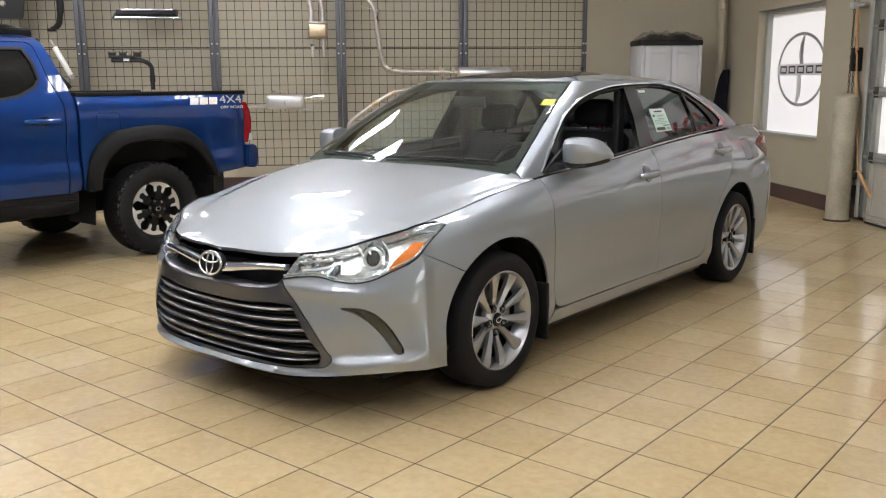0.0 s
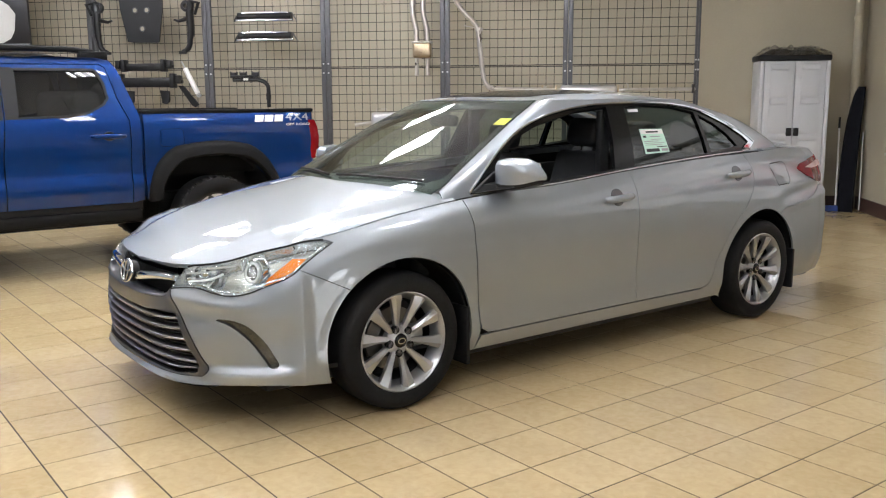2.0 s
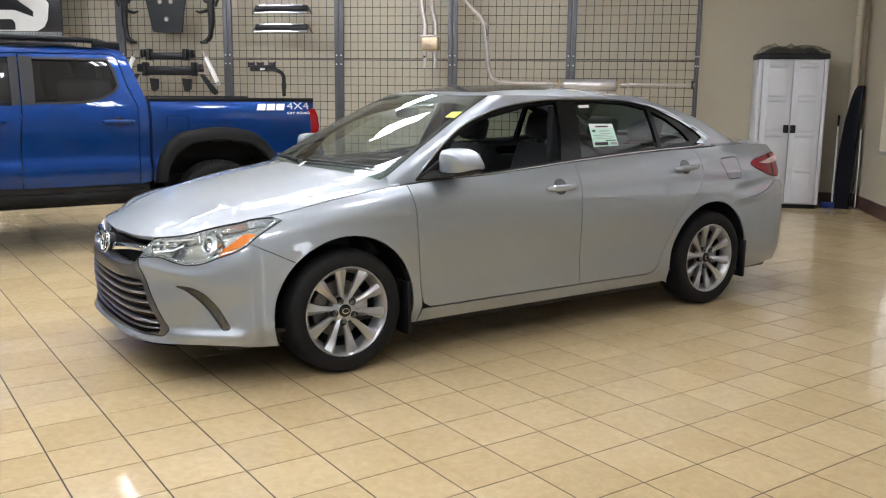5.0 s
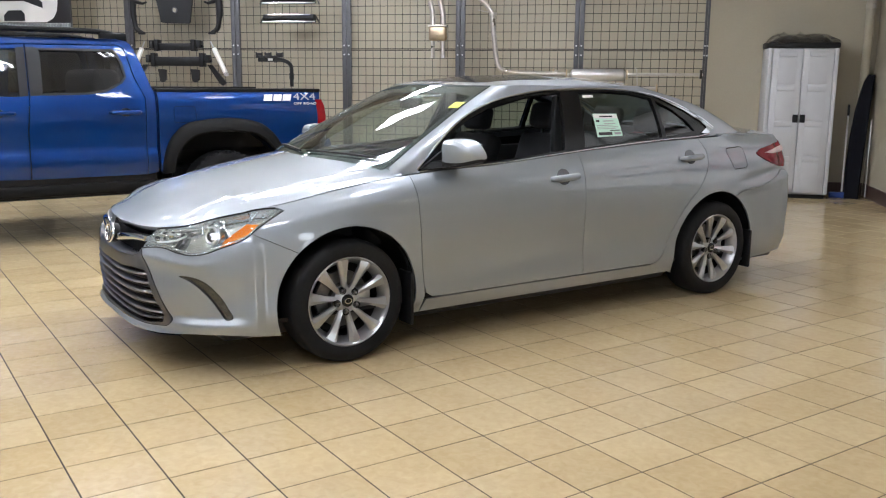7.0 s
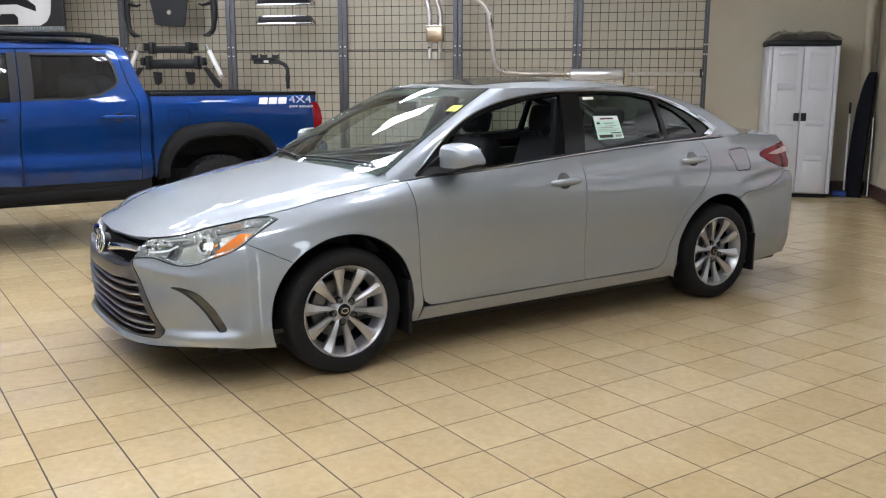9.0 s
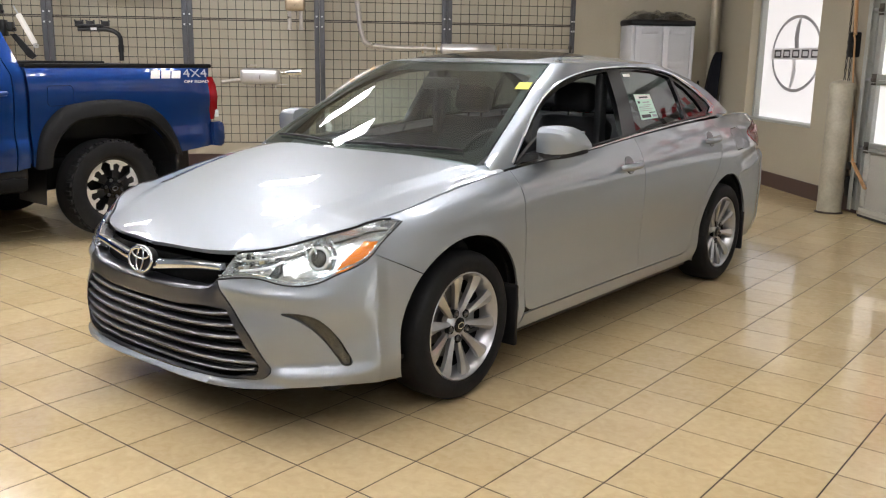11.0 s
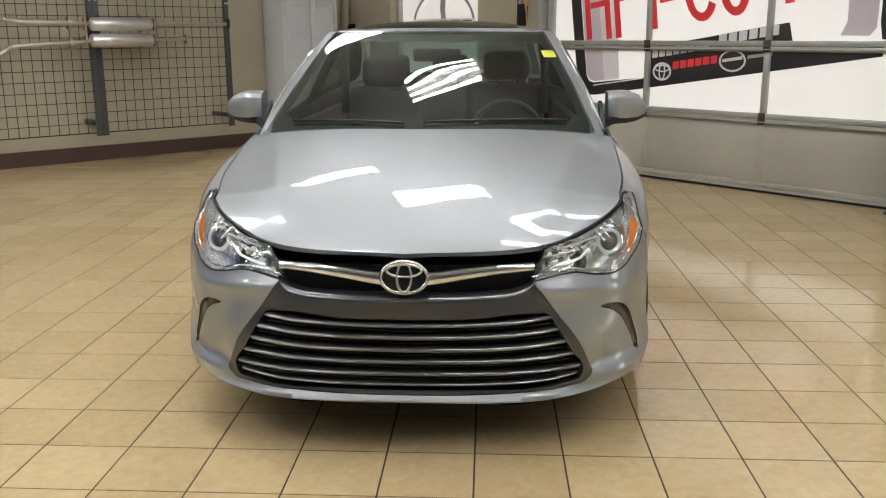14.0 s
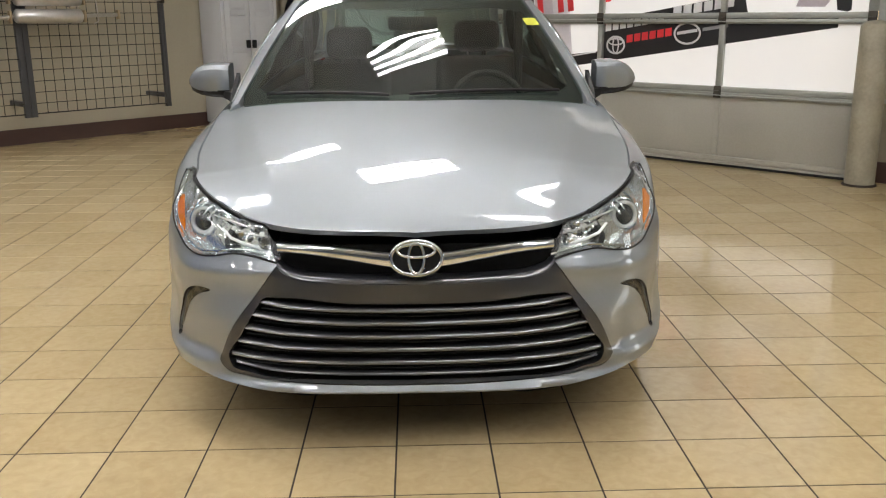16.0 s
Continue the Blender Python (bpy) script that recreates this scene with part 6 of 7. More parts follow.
def pickup_wheel(x, s):
    mt = Matrix.Translation((x, s * 0.86, 0.385)) @ pose(0, 0, 0, -90 * s, 0, 0)
    m = mt @ Matrix.Diagonal((1.1, 1.1, 1.0, 1.0))
    w = part("wheel", lathe(bmesh.new(), [(0.19, -0.10), (0.185, 0.04), (0.203, 0.075), (0.214, 0.082), (0.216, 0.075)], 48, m), BLACK_IRON, pickup, "black alloy wheel with machined edges")
    part("tyre", lathe(bmesh.new(), [(0.21, -0.12), (0.25, -0.135), (0.33, -0.135), (0.365, -0.125), (0.380, -0.105), (0.385, -0.06), (0.386, 0.0), (0.385, 0.06), (0.380, 0.105), (0.367, 0.124), (0.335, 0.134), (0.28, 0.136), (0.255, 0.122), (0.237, 0.09), (0.235, 0.075)], 64, mt), RUBBER, w, "black all-terrain tyre")
    for i in range(36):
        a = 2 * math.pi * i / 36
        bm = boxed(0.362, 0.388, -0.018, 0.018, 0.055, 0.118, 0.004, 1)
        bm.transform(mt @ Matrix.Rotation(a, 4, "Z"))
        part("tread_block", bm, RUBBER, w)
    part("wheel_disc", lathe(bmesh.new(), [(0.19, 0.0), (0.12, -0.01), (0.001, -0.01)], 32, m), DARK, w)
    for i in range(6):
        a = 2 * math.pi * i / 6 + 0.3
        bm = bmesh.new()
        rows = []
        for r, hw, h in ((0.03, 0.026, 0.075), (0.08, 0.026, 0.078), (0.13, 0.034, 0.074), (0.175, 0.046, 0.07), (0.205, 0.052, 0.07)):
            rows.append([m @ (Matrix.Rotation(a, 4, "Z") @ Vector((r, y, z))) for y, z in ((-hw, h - 0.05), (-hw * 0.9, h), (hw * 0.9, h), (hw, h - 0.05))])
        skin(bm, rows, True, True)
        bmesh.ops.recalc_face_normals(bm, faces=bm.faces)
        part("spoke", bm, BLACK_IRON, w, smooth=20)
        # machined faces: two tongues and a bridge on the rim
        tongue = [(0.120, -0.037), (0.165, -0.050), (0.180, -0.090), (0.198, -0.085), (0.208, -0.045), (0.2125, 0.0), (0.208, 0.045), (0.198, 0.085), (0.180, 0.090), (0.165, 0.050), (0.125, 0.037), (0.130, 0.020), (0.168, 0.026), (0.180, 0.0), (0.168, -0.026), (0.130, -0.020)]
        pb = prism(bmesh.new(), tongue, 0.066, 0.0755, ((1, 0, 0), (0, 1, 0), (0, 0, 1)))
        pb.transform(m @ Matrix.Rotation(a, 4, "Z"))
        part("machined_face", pb, MACHINED, w, smooth=10)
        part("lug_nut", lathe(bmesh.new(), [(0.012, 0.06), (0.012, 0.088), (0.006, 0.092), (0.001, 0.092)], 8, m @ Matrix.Rotation(a + 0.52, 4, "Z") @ Matrix.Translation((0.062, 0, 0))), GUNMETAL, w)
    part("hub_cap", lathe(bmesh.new(), [(0.085, 0.05), (0.075, 0.078), (0.042, 0.084), (0.038, 0.098), (0.03, 0.102), (0.001, 0.103)], 28, m), GLOSS_BLACK, w)
    em = oval_ring(bmesh.new(), (0, 0, 0), (1, 0, 0), (0, 1, 0), (0, 0, 1), 0.022, 0.016, 0.004, 0.101, 0.104, 20)
    em.transform(m)
    part("hub_emblem", em, ALLOY, w)


for tx in (0.0, 3.236):
    for s in (1, -1):
        pickup_wheel(tx, s)

# ---- overhead door, poster window and their wall ----
def at_room(x=0, y=0, z=0, turn=0):
    return ROOM @ pose(x, y, z, 0, 0, turn)


V, UP, IN = (0, -1, 0), (0, 0, 1), (-1, 0, 0)  # along the wall to the viewer's right, up, and out into the room


def print_shape(name, outline, d, material, parent, label="", thick=0.0015):
    """A flat printed shape, d in front of its panes. Outline in (along the wall, height)."""
    return part(name, prism(bmesh.new(), outline, d, d + thick, (V, UP, IN)), material, parent, label, smooth=None)


def slanted(v0, z0, w, h, tilt=0.15):
    return [(v0, z0), (v0 + w, z0 + w * tilt), (v0 + w, z0 + h + w * tilt), (v0, z0 + h)]


def film_pane(x, y0, y1, z0, z1):
    bm = bmesh.new()
    bm.faces.new([bm.verts.new(p) for p in ((x, y0, z0), (x, y0, z1), (x, y1, z1), (x, y1, z0))])
    return bm


def stroke(cv, cz, rv, rz, a0, a1, w, n=18):
    """A curved stroke of width w round an oval."""
    an = [radians(a0 + (a1 - a0) * i / n) for i in range(n + 1)]
    return [(cv + rv * math.cos(a), cz + rz * math.sin(a)) for a in an] + [(cv + (rv - w) * math.cos(a), cz + (rz - w) * math.sin(a)) for a in reversed(an)]


overhead_door = tagged(new("door_1"), "closed sectional overhead door with white film in its panes", "door", kind="structure")
overhead_door.matrix_world = at_room(5.66, 0, 0)
RAILS, STILES = [0.045, 0.66, 1.295, 1.93, 2.565, 3.17], [-8.22, -6.96, -5.70, -4.45]
for i, (z0, z1) in enumerate(zip(RAILS, RAILS[1:])):
    for v0, v1 in zip(STILES, STILES[1:]):
        if i == 0:
            part("door_panel", boxed(-0.004, 0.03, -v1 + 0.01, -v0 - 0.01, z0, z1, 0.004), DOOR_PANEL, overhead_door)
        else:
            part("door_pane", film_pane(0.014, -v1 + 0.01, -v0 - 0.01, z0, z1), FILM, overhead_door, "white film on glass")
for k, z in enumerate(RAILS):
    low, high = (0.045, 0.05) if 0 < k < 5 else (0.045, 0.045)
    bm = bmesh.new()
    box(bm, -0.03, 0.035, -STILES[-1] - 0.02, -STILES[0] + 0.02, z - low, z - 0.004, 0.004)
    box(bm, -0.03, 0.035, -STILES[-1] - 0.02, -STILES[0] + 0.02, z + 0.001, z + high, 0.004)
    if 0 < k < 5:
        box(bm, -0.055, -0.02, -STILES[-1] - 0.02, -STILES[0] + 0.02, z - 0.030, z - 0.022, 0.002)
    part("door_rail", bm, DOOR_ALU if k else DOOR_PANEL, overhead_door)
for j, v in enumerate(STILES):
    w = 0.026 if 0 < j < 3 else 0.04
    for i, (z0, z1) in enumerate(zip(RAILS, RAILS[1:])):
        part("door_stile", boxed(-0.026 if i else -0.012, 0.033, -v - w, -v + w, z0 + 0.052, z1 - 0.047, 0.003), DOOR_ALU if i else DOOR_PANEL, overhead_door)
    for z in RAILS[1:5]:
        hb = box(box(bmesh.new(), -0.036, -0.028, -v - 0.035, -v + 0.035, z - 0.05, z + 0.055, 0.002), -0.052, -0.034, -v - 0.028, -v + 0.028, z - 0.014, z + 0.014, 0.006)
        part("hinge", hb, HINGE_BROWN, overhead_door, "bronzed hinge")
part("bottom_seal", boxed(-0.035, 0.035, 4.43, 8.24, 0.0, 0.022, 0.004), BLACK_PLASTIC, overhead_door)
for y in (8.33, 4.36):
    bm = box(box(bmesh.new(), -0.03, 0.05, y - 0.045, y - 0.038, 0.05, 3.25, 0.001), -0.03, -0.022, y - 0.045, y + 0.05, 0.05, 3.25, 0.001)
    box(bm, -0.075, -0.068, y - 0.03, y + 0.03, 0.05, 3.25, 0.001)
    part("door_track", bm, DOOR_ALU, overhead_door)
    for z in RAILS[1:5]:
        part("track_roller", tube(bmesh.new(), [(-0.045, y - 0.09, z), (-0.045, y + 0.02, z)], 0.017, 10), GALV, overhead_door)

# glazed door further along the same wall
glass_door = tagged(new("door_2"), "closed glazed door with a frosted daylit pane", "door", kind="structure")
glass_door.matrix_world = at_room(X1, 0, 0)
for y0, y1 in ((GLASS_Y0 + 0.003, GLASS_Y1 - 0.003),):
    for b in ((y0, y0 + 0.07, 0.01, GLASS_TOP - 0.005), (y1 - 0.07, y1, 0.01, GLASS_TOP - 0.005), (y0 + 0.07, y1 - 0.07, 0.01, 0.16), (y0 + 0.07, y1 - 0.07, GLASS_TOP - 0.09, GLASS_TOP - 0.005)):
        part("door_frame", boxed(0.14, 0.19, *b, 0.004), DOOR_ALU, glass_door)
    part("pane", film_pane(0.165, y0 + 0.06, y1 - 0.06, 0.15, GLASS_TOP - 0.08), FILM, glass_door, "frosted pane")
    part("pull_handle", tube(bmesh.new(), rounded([(0.14, y1 - 0.035, 0.95), (0.09, y1 - 0.035, 0.95), (0.09, y1 - 0.035, 1.2), (0.14, y1 - 0.035, 1.2)], 0.03), 0.012, 8), GALV, glass_door)

# the printed key tag across the panes: black rim, pale face, red strokes, dark dealer strip
poster = thing("door_poster", at_room(5.66, 0, 0), "white door poster with red strokes and a black strip", "poster")
FRONT = -0.0105
tag_rim = [(-8.075, 2.51), (-7.845, 0.86), (-7.80, 0.80), (-7.74, 0.785), (-7.60, 0.79), (-4.72, 1.222), (-4.72, 1.345), (-5.49, 1.345), (-5.53, 1.50), (-7.0, 1.272), (-7.0, 0.985), (-7.64, 0.915), (-7.70, 0.93), (-7.735, 0.99), (-7.943, 2.51)]
print_shape("tag_rim", tag_rim, FRONT, BLACK_PRINT, poster, "black tag rim")
print_shape("tag_rim", [(-4.77, 2.2), (-4.765, 1.50), (-4.74, 1.36), (-4.66, 1.345), (-4.63, 1.36), (-4.645, 2.2)], FRONT, BLACK_PRINT, poster)
print_shape("tag_shade", [(-7.93, 2.51), (-7.728, 1.00), (-7.69, 0.945), (-7.62, 0.93), (-7.50, 0.945), (-7.56, 1.4), (-7.70, 2.51)], FRONT, MAUVE_PRINT, poster, "pale mauve shading")
print_shape("tag_shade", [(-7.70, 2.51), (-7.56, 1.4), (-7.50, 0.945), (-7.31, 0.97), (-7.35, 1.4), (-7.47, 2.51)], FRONT, SHADE_PRINT, poster, "paler mauve shading")
print_shape("tag_shade", [(-5.05, 2.18), (-5.03, 1.50), (-5.08, 1.39), (-4.84, 1.385), (-4.79, 1.45), (-4.785, 2.18)], FRONT, MAUVE_PRINT, poster)
print_shape("tag_line", slanted(-7.64, 0.88, 0.62, 0.012), FRONT + 0.002, PALE_PRINT, poster)
def leaning(outline):
    return [(v - 0.135 * (z - 1.38), z) for v, z in outline]


for v0, z0, w, h in ((-7.745, 1.345, 0.07, 0.76), (-7.49, 1.355, 0.07, 0.77), (-7.37, 1.365, 0.07, 0.75), (-7.67, 1.66, 0.18, 0.06), (-6.92, 1.45, 0.06, 0.42), (-6.82, 1.695, 0.20, 0.075), (-6.54, 1.78, 0.075, 0.42), (-5.545, 1.655, 0.085, 0.62), (-5.275, 1.69, 0.08, 0.6), (-5.12, 1.72, 0.08, 0.6)):
    print_shape("red_bar", leaning(slanted(v0, z0, w, h)), FRONT + 0.001, RED_PRINT, poster)
print_shape("red_bar", leaning(stroke(-7.30, 1.925, 0.19, 0.20, -90, 90, 0.065)), FRONT + 0.001, RED_PRINT, poster)
for arm in ([(-7.09, 2.14), (-7.01, 2.15), (-6.86, 1.86), (-6.92, 1.85)], [(-6.82, 2.18), (-6.74, 2.19), (-6.86, 1.87), (-6.91, 1.85)]):
    print_shape("red_bar", leaning(arm), FRONT + 0.003, RED_PRINT, poster)
print_shape("red_bar", leaning(stroke(-6.37, 1.78, 0.17, 0.26, 180, 335, 0.078)), FRONT + 0.001, RED_PRINT, poster)
print_shape("red_bar", leaning(stroke(-6.02, 1.80, 0.15, 0.235, 205, 385, 0.078)), FRONT + 0.001, RED_PRINT, poster)
# the dealer's lines on the strip: a row of plain blocks for each word
for v0, z0, w, h, n, material, name in ((-6.92, 1.175, 0.64, 0.078, 8, PALE_PRINT, "white_bar"), (-6.20, 1.31, 0.60, 0.085, 6, PALE_PRINT, "white_bar"), (-6.68, 1.072, 0.49, 0.072, 6, RED_PRINT, "red_bar")):
    step = w / n
    for i in range(n):
        print_shape(name, slanted(v0 + i * step, z0 + i * step * 0.15, step * 0.80, h), FRONT + 0.002, material, poster)
print_shape("white_bar", slanted(-5.90, 1.185, 0.24, 0.03), FRONT + 0.002, GREY_PRINT, poster)
for v, z, rx, rz in ((-6.80, 1.05, 0.105, 0.088), (-6.05, 1.165, 0.135, 0.10)):
    part("emblem_ring", oval_ring(bmesh.new(), Vector(V) * v + Vector(UP) * z, V, UP, IN, rx, rz, 0.018, FRONT + 0.001, FRONT + 0.004), PALE_PRINT, poster)
part("emblem_ring", oval_ring(bmesh.new(), Vector(V) * -6.80 + Vector(UP) * 1.05, V, UP, IN, 0.038, 0.082, 0.014, FRONT + 0.001, FRONT + 0.0035), PALE_PRINT, poster)
part("emblem_ring", oval_ring(bmesh.new(), Vector(V) * -6.80 + Vector(UP) * 1.08, V, UP, IN, 0.085, 0.035, 0.013, FRONT + 0.001, FRONT + 0.0030), PALE_PRINT, poster)
print_shape("emblem_bar", slanted(-6.15, 1.15, 0.20, 0.028), FRONT + 0.004, PALE_PRINT, poster)

# window with the round emblem poster
window = tagged(new("window_1"), "recessed window filled with a white poster", "window", kind="structure")
window.matrix_world = at_room(X1, 0, 0)
WY0, WY1 = WIN_Y0, WIN_Y1
for name, b in (("window_frame", (0.10, 0.24, WY1 - 0.05, WY1 - 0.001, WIN_Z0, WIN_Z1)), ("window_frame", (0.10, 0.24, WY0 + 0.001, WY0 + 0.05, WIN_Z0, WIN_Z1)), ("window_frame", (0.10, 0.24, WY0 + 0.05, WY1 - 0.05, WIN_Z1 - 0.05, WIN_Z1 - 0.001)), ("window_sill", (-0.01, 0.24, WY0 + 0.002, WY1 - 0.002, WIN_Z0 + 0.001, WIN_Z0 + 0.03))):
    part(name, boxed(*b, 0.004), DOOR_ALU, window)
part("pane", film_pane(0.172, WY0 + 0.04, WY1 - 0.04, WIN_Z0 + 0.02, WIN_Z1 - 0.04), FILM, window, "white poster film")
emblem = thing("window_poster", at_room(X1 + 0.166, 0, 0), "white window poster with a grey round emblem", "poster")
EC = Vector(V) * -10.21 + Vector(UP) * 1.54
part("emblem_ring", oval_ring(bmesh.new(), EC, V, UP, IN, 0.575, 0.435, 0.036, 0.0005, 0.003, 64), GREY_PRINT, emblem)
blade = [(-0.018, 0.03), (-0.05, 0.16), (-0.035, 0.27), (0.03, 0.37), (0.075, 0.375), (0.055, 0.27), (0.045, 0.15), (0.07, 0.03)]
for sg in (1, -1):
    part("emblem_blade", prism(bmesh.new(), [(-10.22 + a * sg, 1.54 + (b + 0.02) * sg) for a, b in blade], 0.0005, 0.002, (V, UP, IN)), PALE_PRINT if sg < 0 else GREY_PRINT, emblem, smooth=None)
print_shape("emblem_band", [(-10.79, 1.475), (-9.62, 1.475), (-9.62, 1.605), (-10.79, 1.605)], 0.0035, PALE_PRINT, emblem)
for i in range(5):
    a = -10.71 + 0.215 * i
    bar = bmesh.new()
    for v0, v1, z0, z1 in ((a, a + 0.16, 1.566, 1.585), (a, a + 0.16, 1.495, 1.514), (a, a + 0.022, 1.514, 1.566), (a + 0.138, a + 0.16, 1.514, 1.566)):
        box(bar, -0.007, -0.0055, -v1, -v0, z0, z1)
    part("emblem_bar", bar, BLACK_PRINT, emblem, smooth=None)


def bollard(x, y, h):
    b = thing("bollard", at_room(x, y, 0), "khaki painted steel bollard with chipped paint", "bollard", "bollards")
    part("post", lathe(bmesh.new(), [(0.114, 0.0), (0.114, h - 0.05), (0.106, h - 0.027), (0.078, h - 0.008), (0.001, h + 0.004)], 40), BOLLARD_PAINT, b)
    part("foot_seal", lathe(bmesh.new(), [(0.132, 0.0), (0.128, 0.010), (0.115, 0.016)], 40), GROUT, b)


bollard(5.46, 8.46, 1.28)
bollard(5.50, 4.37, 1.28)

# hoist chain, its box, and the coiled air line by the door
hoist = thing("chain_hoist", at_room(X1, 8.655, 0), "black chain hoist box with hanging chains on the wall", "hoist")
part("box", boxed(-0.10, -0.002, -0.042, 0.042, 1.50, 1.74, 0.015), BLACK_IRON, hoist)
part("pipe", tube(bmesh.new(), [(-0.05, -0.10, 0.30), (-0.05, -0.09, 1.20), (-0.05, -0.02, 1.36), (-0.05, 0.0, 1.49)], 0.026, 12), BOLLARD_PAINT, hoist, "khaki painted conduit")
part("pipe_end", lathe(bmesh.new(), [(0.001, 0.23), (0.034, 0.23), (0.034, 0.31), (0.027, 0.315)], 14, Matrix.Translation((-0.05, -0.10, 0))), BLACK_IRON, hoist)
for dy in (-0.035, 0.035):
    bm = bmesh.new()
    for i in range(46):
        zc = 1.24 + i * 0.045
        a = Vector((1, 0, 0)) if i % 2 else Vector((0, 1, 0))
        pts = [Vector((-0.09, dy, zc)) + a * (0.009 * math.cos(t)) + Vector((0, 0, 0.026 * math.sin(t))) for t in np.linspace(0, 2 * math.pi, 9)]
        tube(bm, pts, 0.0035, 5, False)
    part("chain", bm, BLACK_IRON, hoist)
air = thing("air_hose", at_room(X1, 8.62, 0), "tan air hose hanging by the door, coiled low down", "hose")
path = []
for i in range(150):
    a, k = i * 0.9, i / 149
    path.append((-0.12 + 0.011 * math.cos(a), -0.035 - 0.05 * k + 0.011 * math.sin(a), 2.13 - 0.42 * k))
path += [(-0.12, -0.09, 1.66), (-0.12, -0.118, 1.368), (-0.12, -0.171, 1.035), (-0.125, -0.246, 0.758), (-0.13, -0.290, 0.54)]
for i in range(80):
    a, k = i * 0.9, i / 79
    path.append((-0.13 + 0.014 * math.cos(a), -0.296 - 0.26 * k + 0.010 * math.sin(a), 0.52 - 0.23 * k + 0.012 * math.sin(a)))
part("hose", tube(bmesh.new(), path, 0.0085, 6), ORANGE, air, smooth=60)
part("reel_bracket", box(box(bmesh.new(), -0.16, -0.002, -0.05, 0.05, 2.12, 2.18, 0.01), -0.13, -0.09, -0.16, 0.02, 2.13, 2.16, 0.006), GALV, air)
sensor = thing("door_sensor", at_room(X1, 8.40, 0), "small black switch boxes low on the wall", "switch")
part("box", boxed(-0.09, -0.002, -0.06, 0.08, 0.42, 0.50, 0.01), BLACK_IRON, sensor)
part("box", boxed(-0.10, -0.016, -0.05, 0.07, 0.16, 0.36, 0.01), BLACK_IRON, sensor)

# ---- wire display in front of the long wall, with the parts hung on it ----
FOIL = mat("crumpled foil", (0.80, 0.80, 0.79), 0.3, 0.55, var=0.25, scale=30, fine=70, bump=1.0)
MY = 11.55  # plane of the wire
POSTS = [-9.25, -7.64, -6.03, -4.43, -2.80, -1.18, 0.40, 1.97, 3.565]
LOW, JOINT, HIGH = 0.36, 1.845, 3.33


def steel_post(x, w):
    p = thing("steel_post", at_room(x, MY, 0), "dark grey steel channel post on wall brackets", "post", "display posts")
    bm = bmesh.new()
    for sx in (-1, 1):
        box(bm, sx * w * 0.5 - w * 0.46, sx * w * 0.5 + w * 0.46, -0.025, 0.025, LOW - 0.03, HIGH + 0.1, 0.003)
    part("channel", bm, STEEL_GREY, p)
    for z in (LOW + 0.1, HIGH - 0.2):
        part("bracket", boxed(-0.03, 0.03, 0.026, Y1 - MY - 0.001, z - 0.025, z + 0.025, 0.003), STEEL_GREY, p)
    for z in (1.90, 1.78):
        for sx in (-0.5, 0.5):
            part("bolt", lathe(bmesh.new(), [(0.011, 0.0), (0.011, 0.008), (0.001, 0.010)], 8, pose(sx * w, -0.025, z, 90, 0, 0)), GALV, p)


for i, x in enumerate(POSTS):
    steel_post(x, 0.065 if i < len(POSTS) - 1 else 0.03)


def wire_mesh(path):
    bm = tube(bmesh.new(), path, 0.0041, 5, False)
    me = bpy.data.meshes.new("wire")
    bm.to_mesh(me)
    bm.free()
    me.materials.append(WIRE)
    return me


def wire_panel(x0, x1, z0, z1):
    w = thing("wire_panel", at_room((x0 + x1) / 2, MY - 0.02, z0), "dark welded wire mesh panel between steel posts", "mesh panel", "wire panels")
    h, W = z1 - z0, (x1 - x0) / 2
    n, m = 14, round(h / 0.112)
    up = wire_mesh([(0, 0, 0), (0, 0, h)])
    across = wire_mesh([(-W, -0.007, 0), (W, -0.007, 0)])
    for me, places in ((up, [(-W + 2 * W * i / n, 0, 0) for i in range(1, n)]), (across, [(0, 0, h * j / m) for j in range(1, m)])):
        for p in places:
            ob = new("wire", me)
            ob.parent, ob.location = w, p
    for z in (0.007, h - 0.007):
        part("edge_bar", boxed(-W, W, -0.010, 0.006, z - 0.006, z + 0.006, 0.001), WIRE, w)


for a, b in zip(POSTS, POSTS[1:]):
    wire_panel(a + 0.064, b - (0.064 if b < 3 else 0.03), LOW, JOINT)
    wire_panel(a + 0.064, b - (0.064 if b < 3 else 0.03), JOINT + 0.004, HIGH)

HY = MY - 0.035  # where things hang


def hung(name, label, category, group=""):
    return thing(name, at_room(0, HY, 0), label, category, group)


def strap(parent, x, z, r, y=-0.06):
    """A wire hook that carries a pipe."""
    part("hook", tube(bmesh.new(), [(x, 0.03, z + r + 0.03), (x, y, z + r + 0.03), (x, y - r, z), (x, y, z - r - 0.004), (x, 0.02, z - r)], 0.004, 5), WIRE, parent)


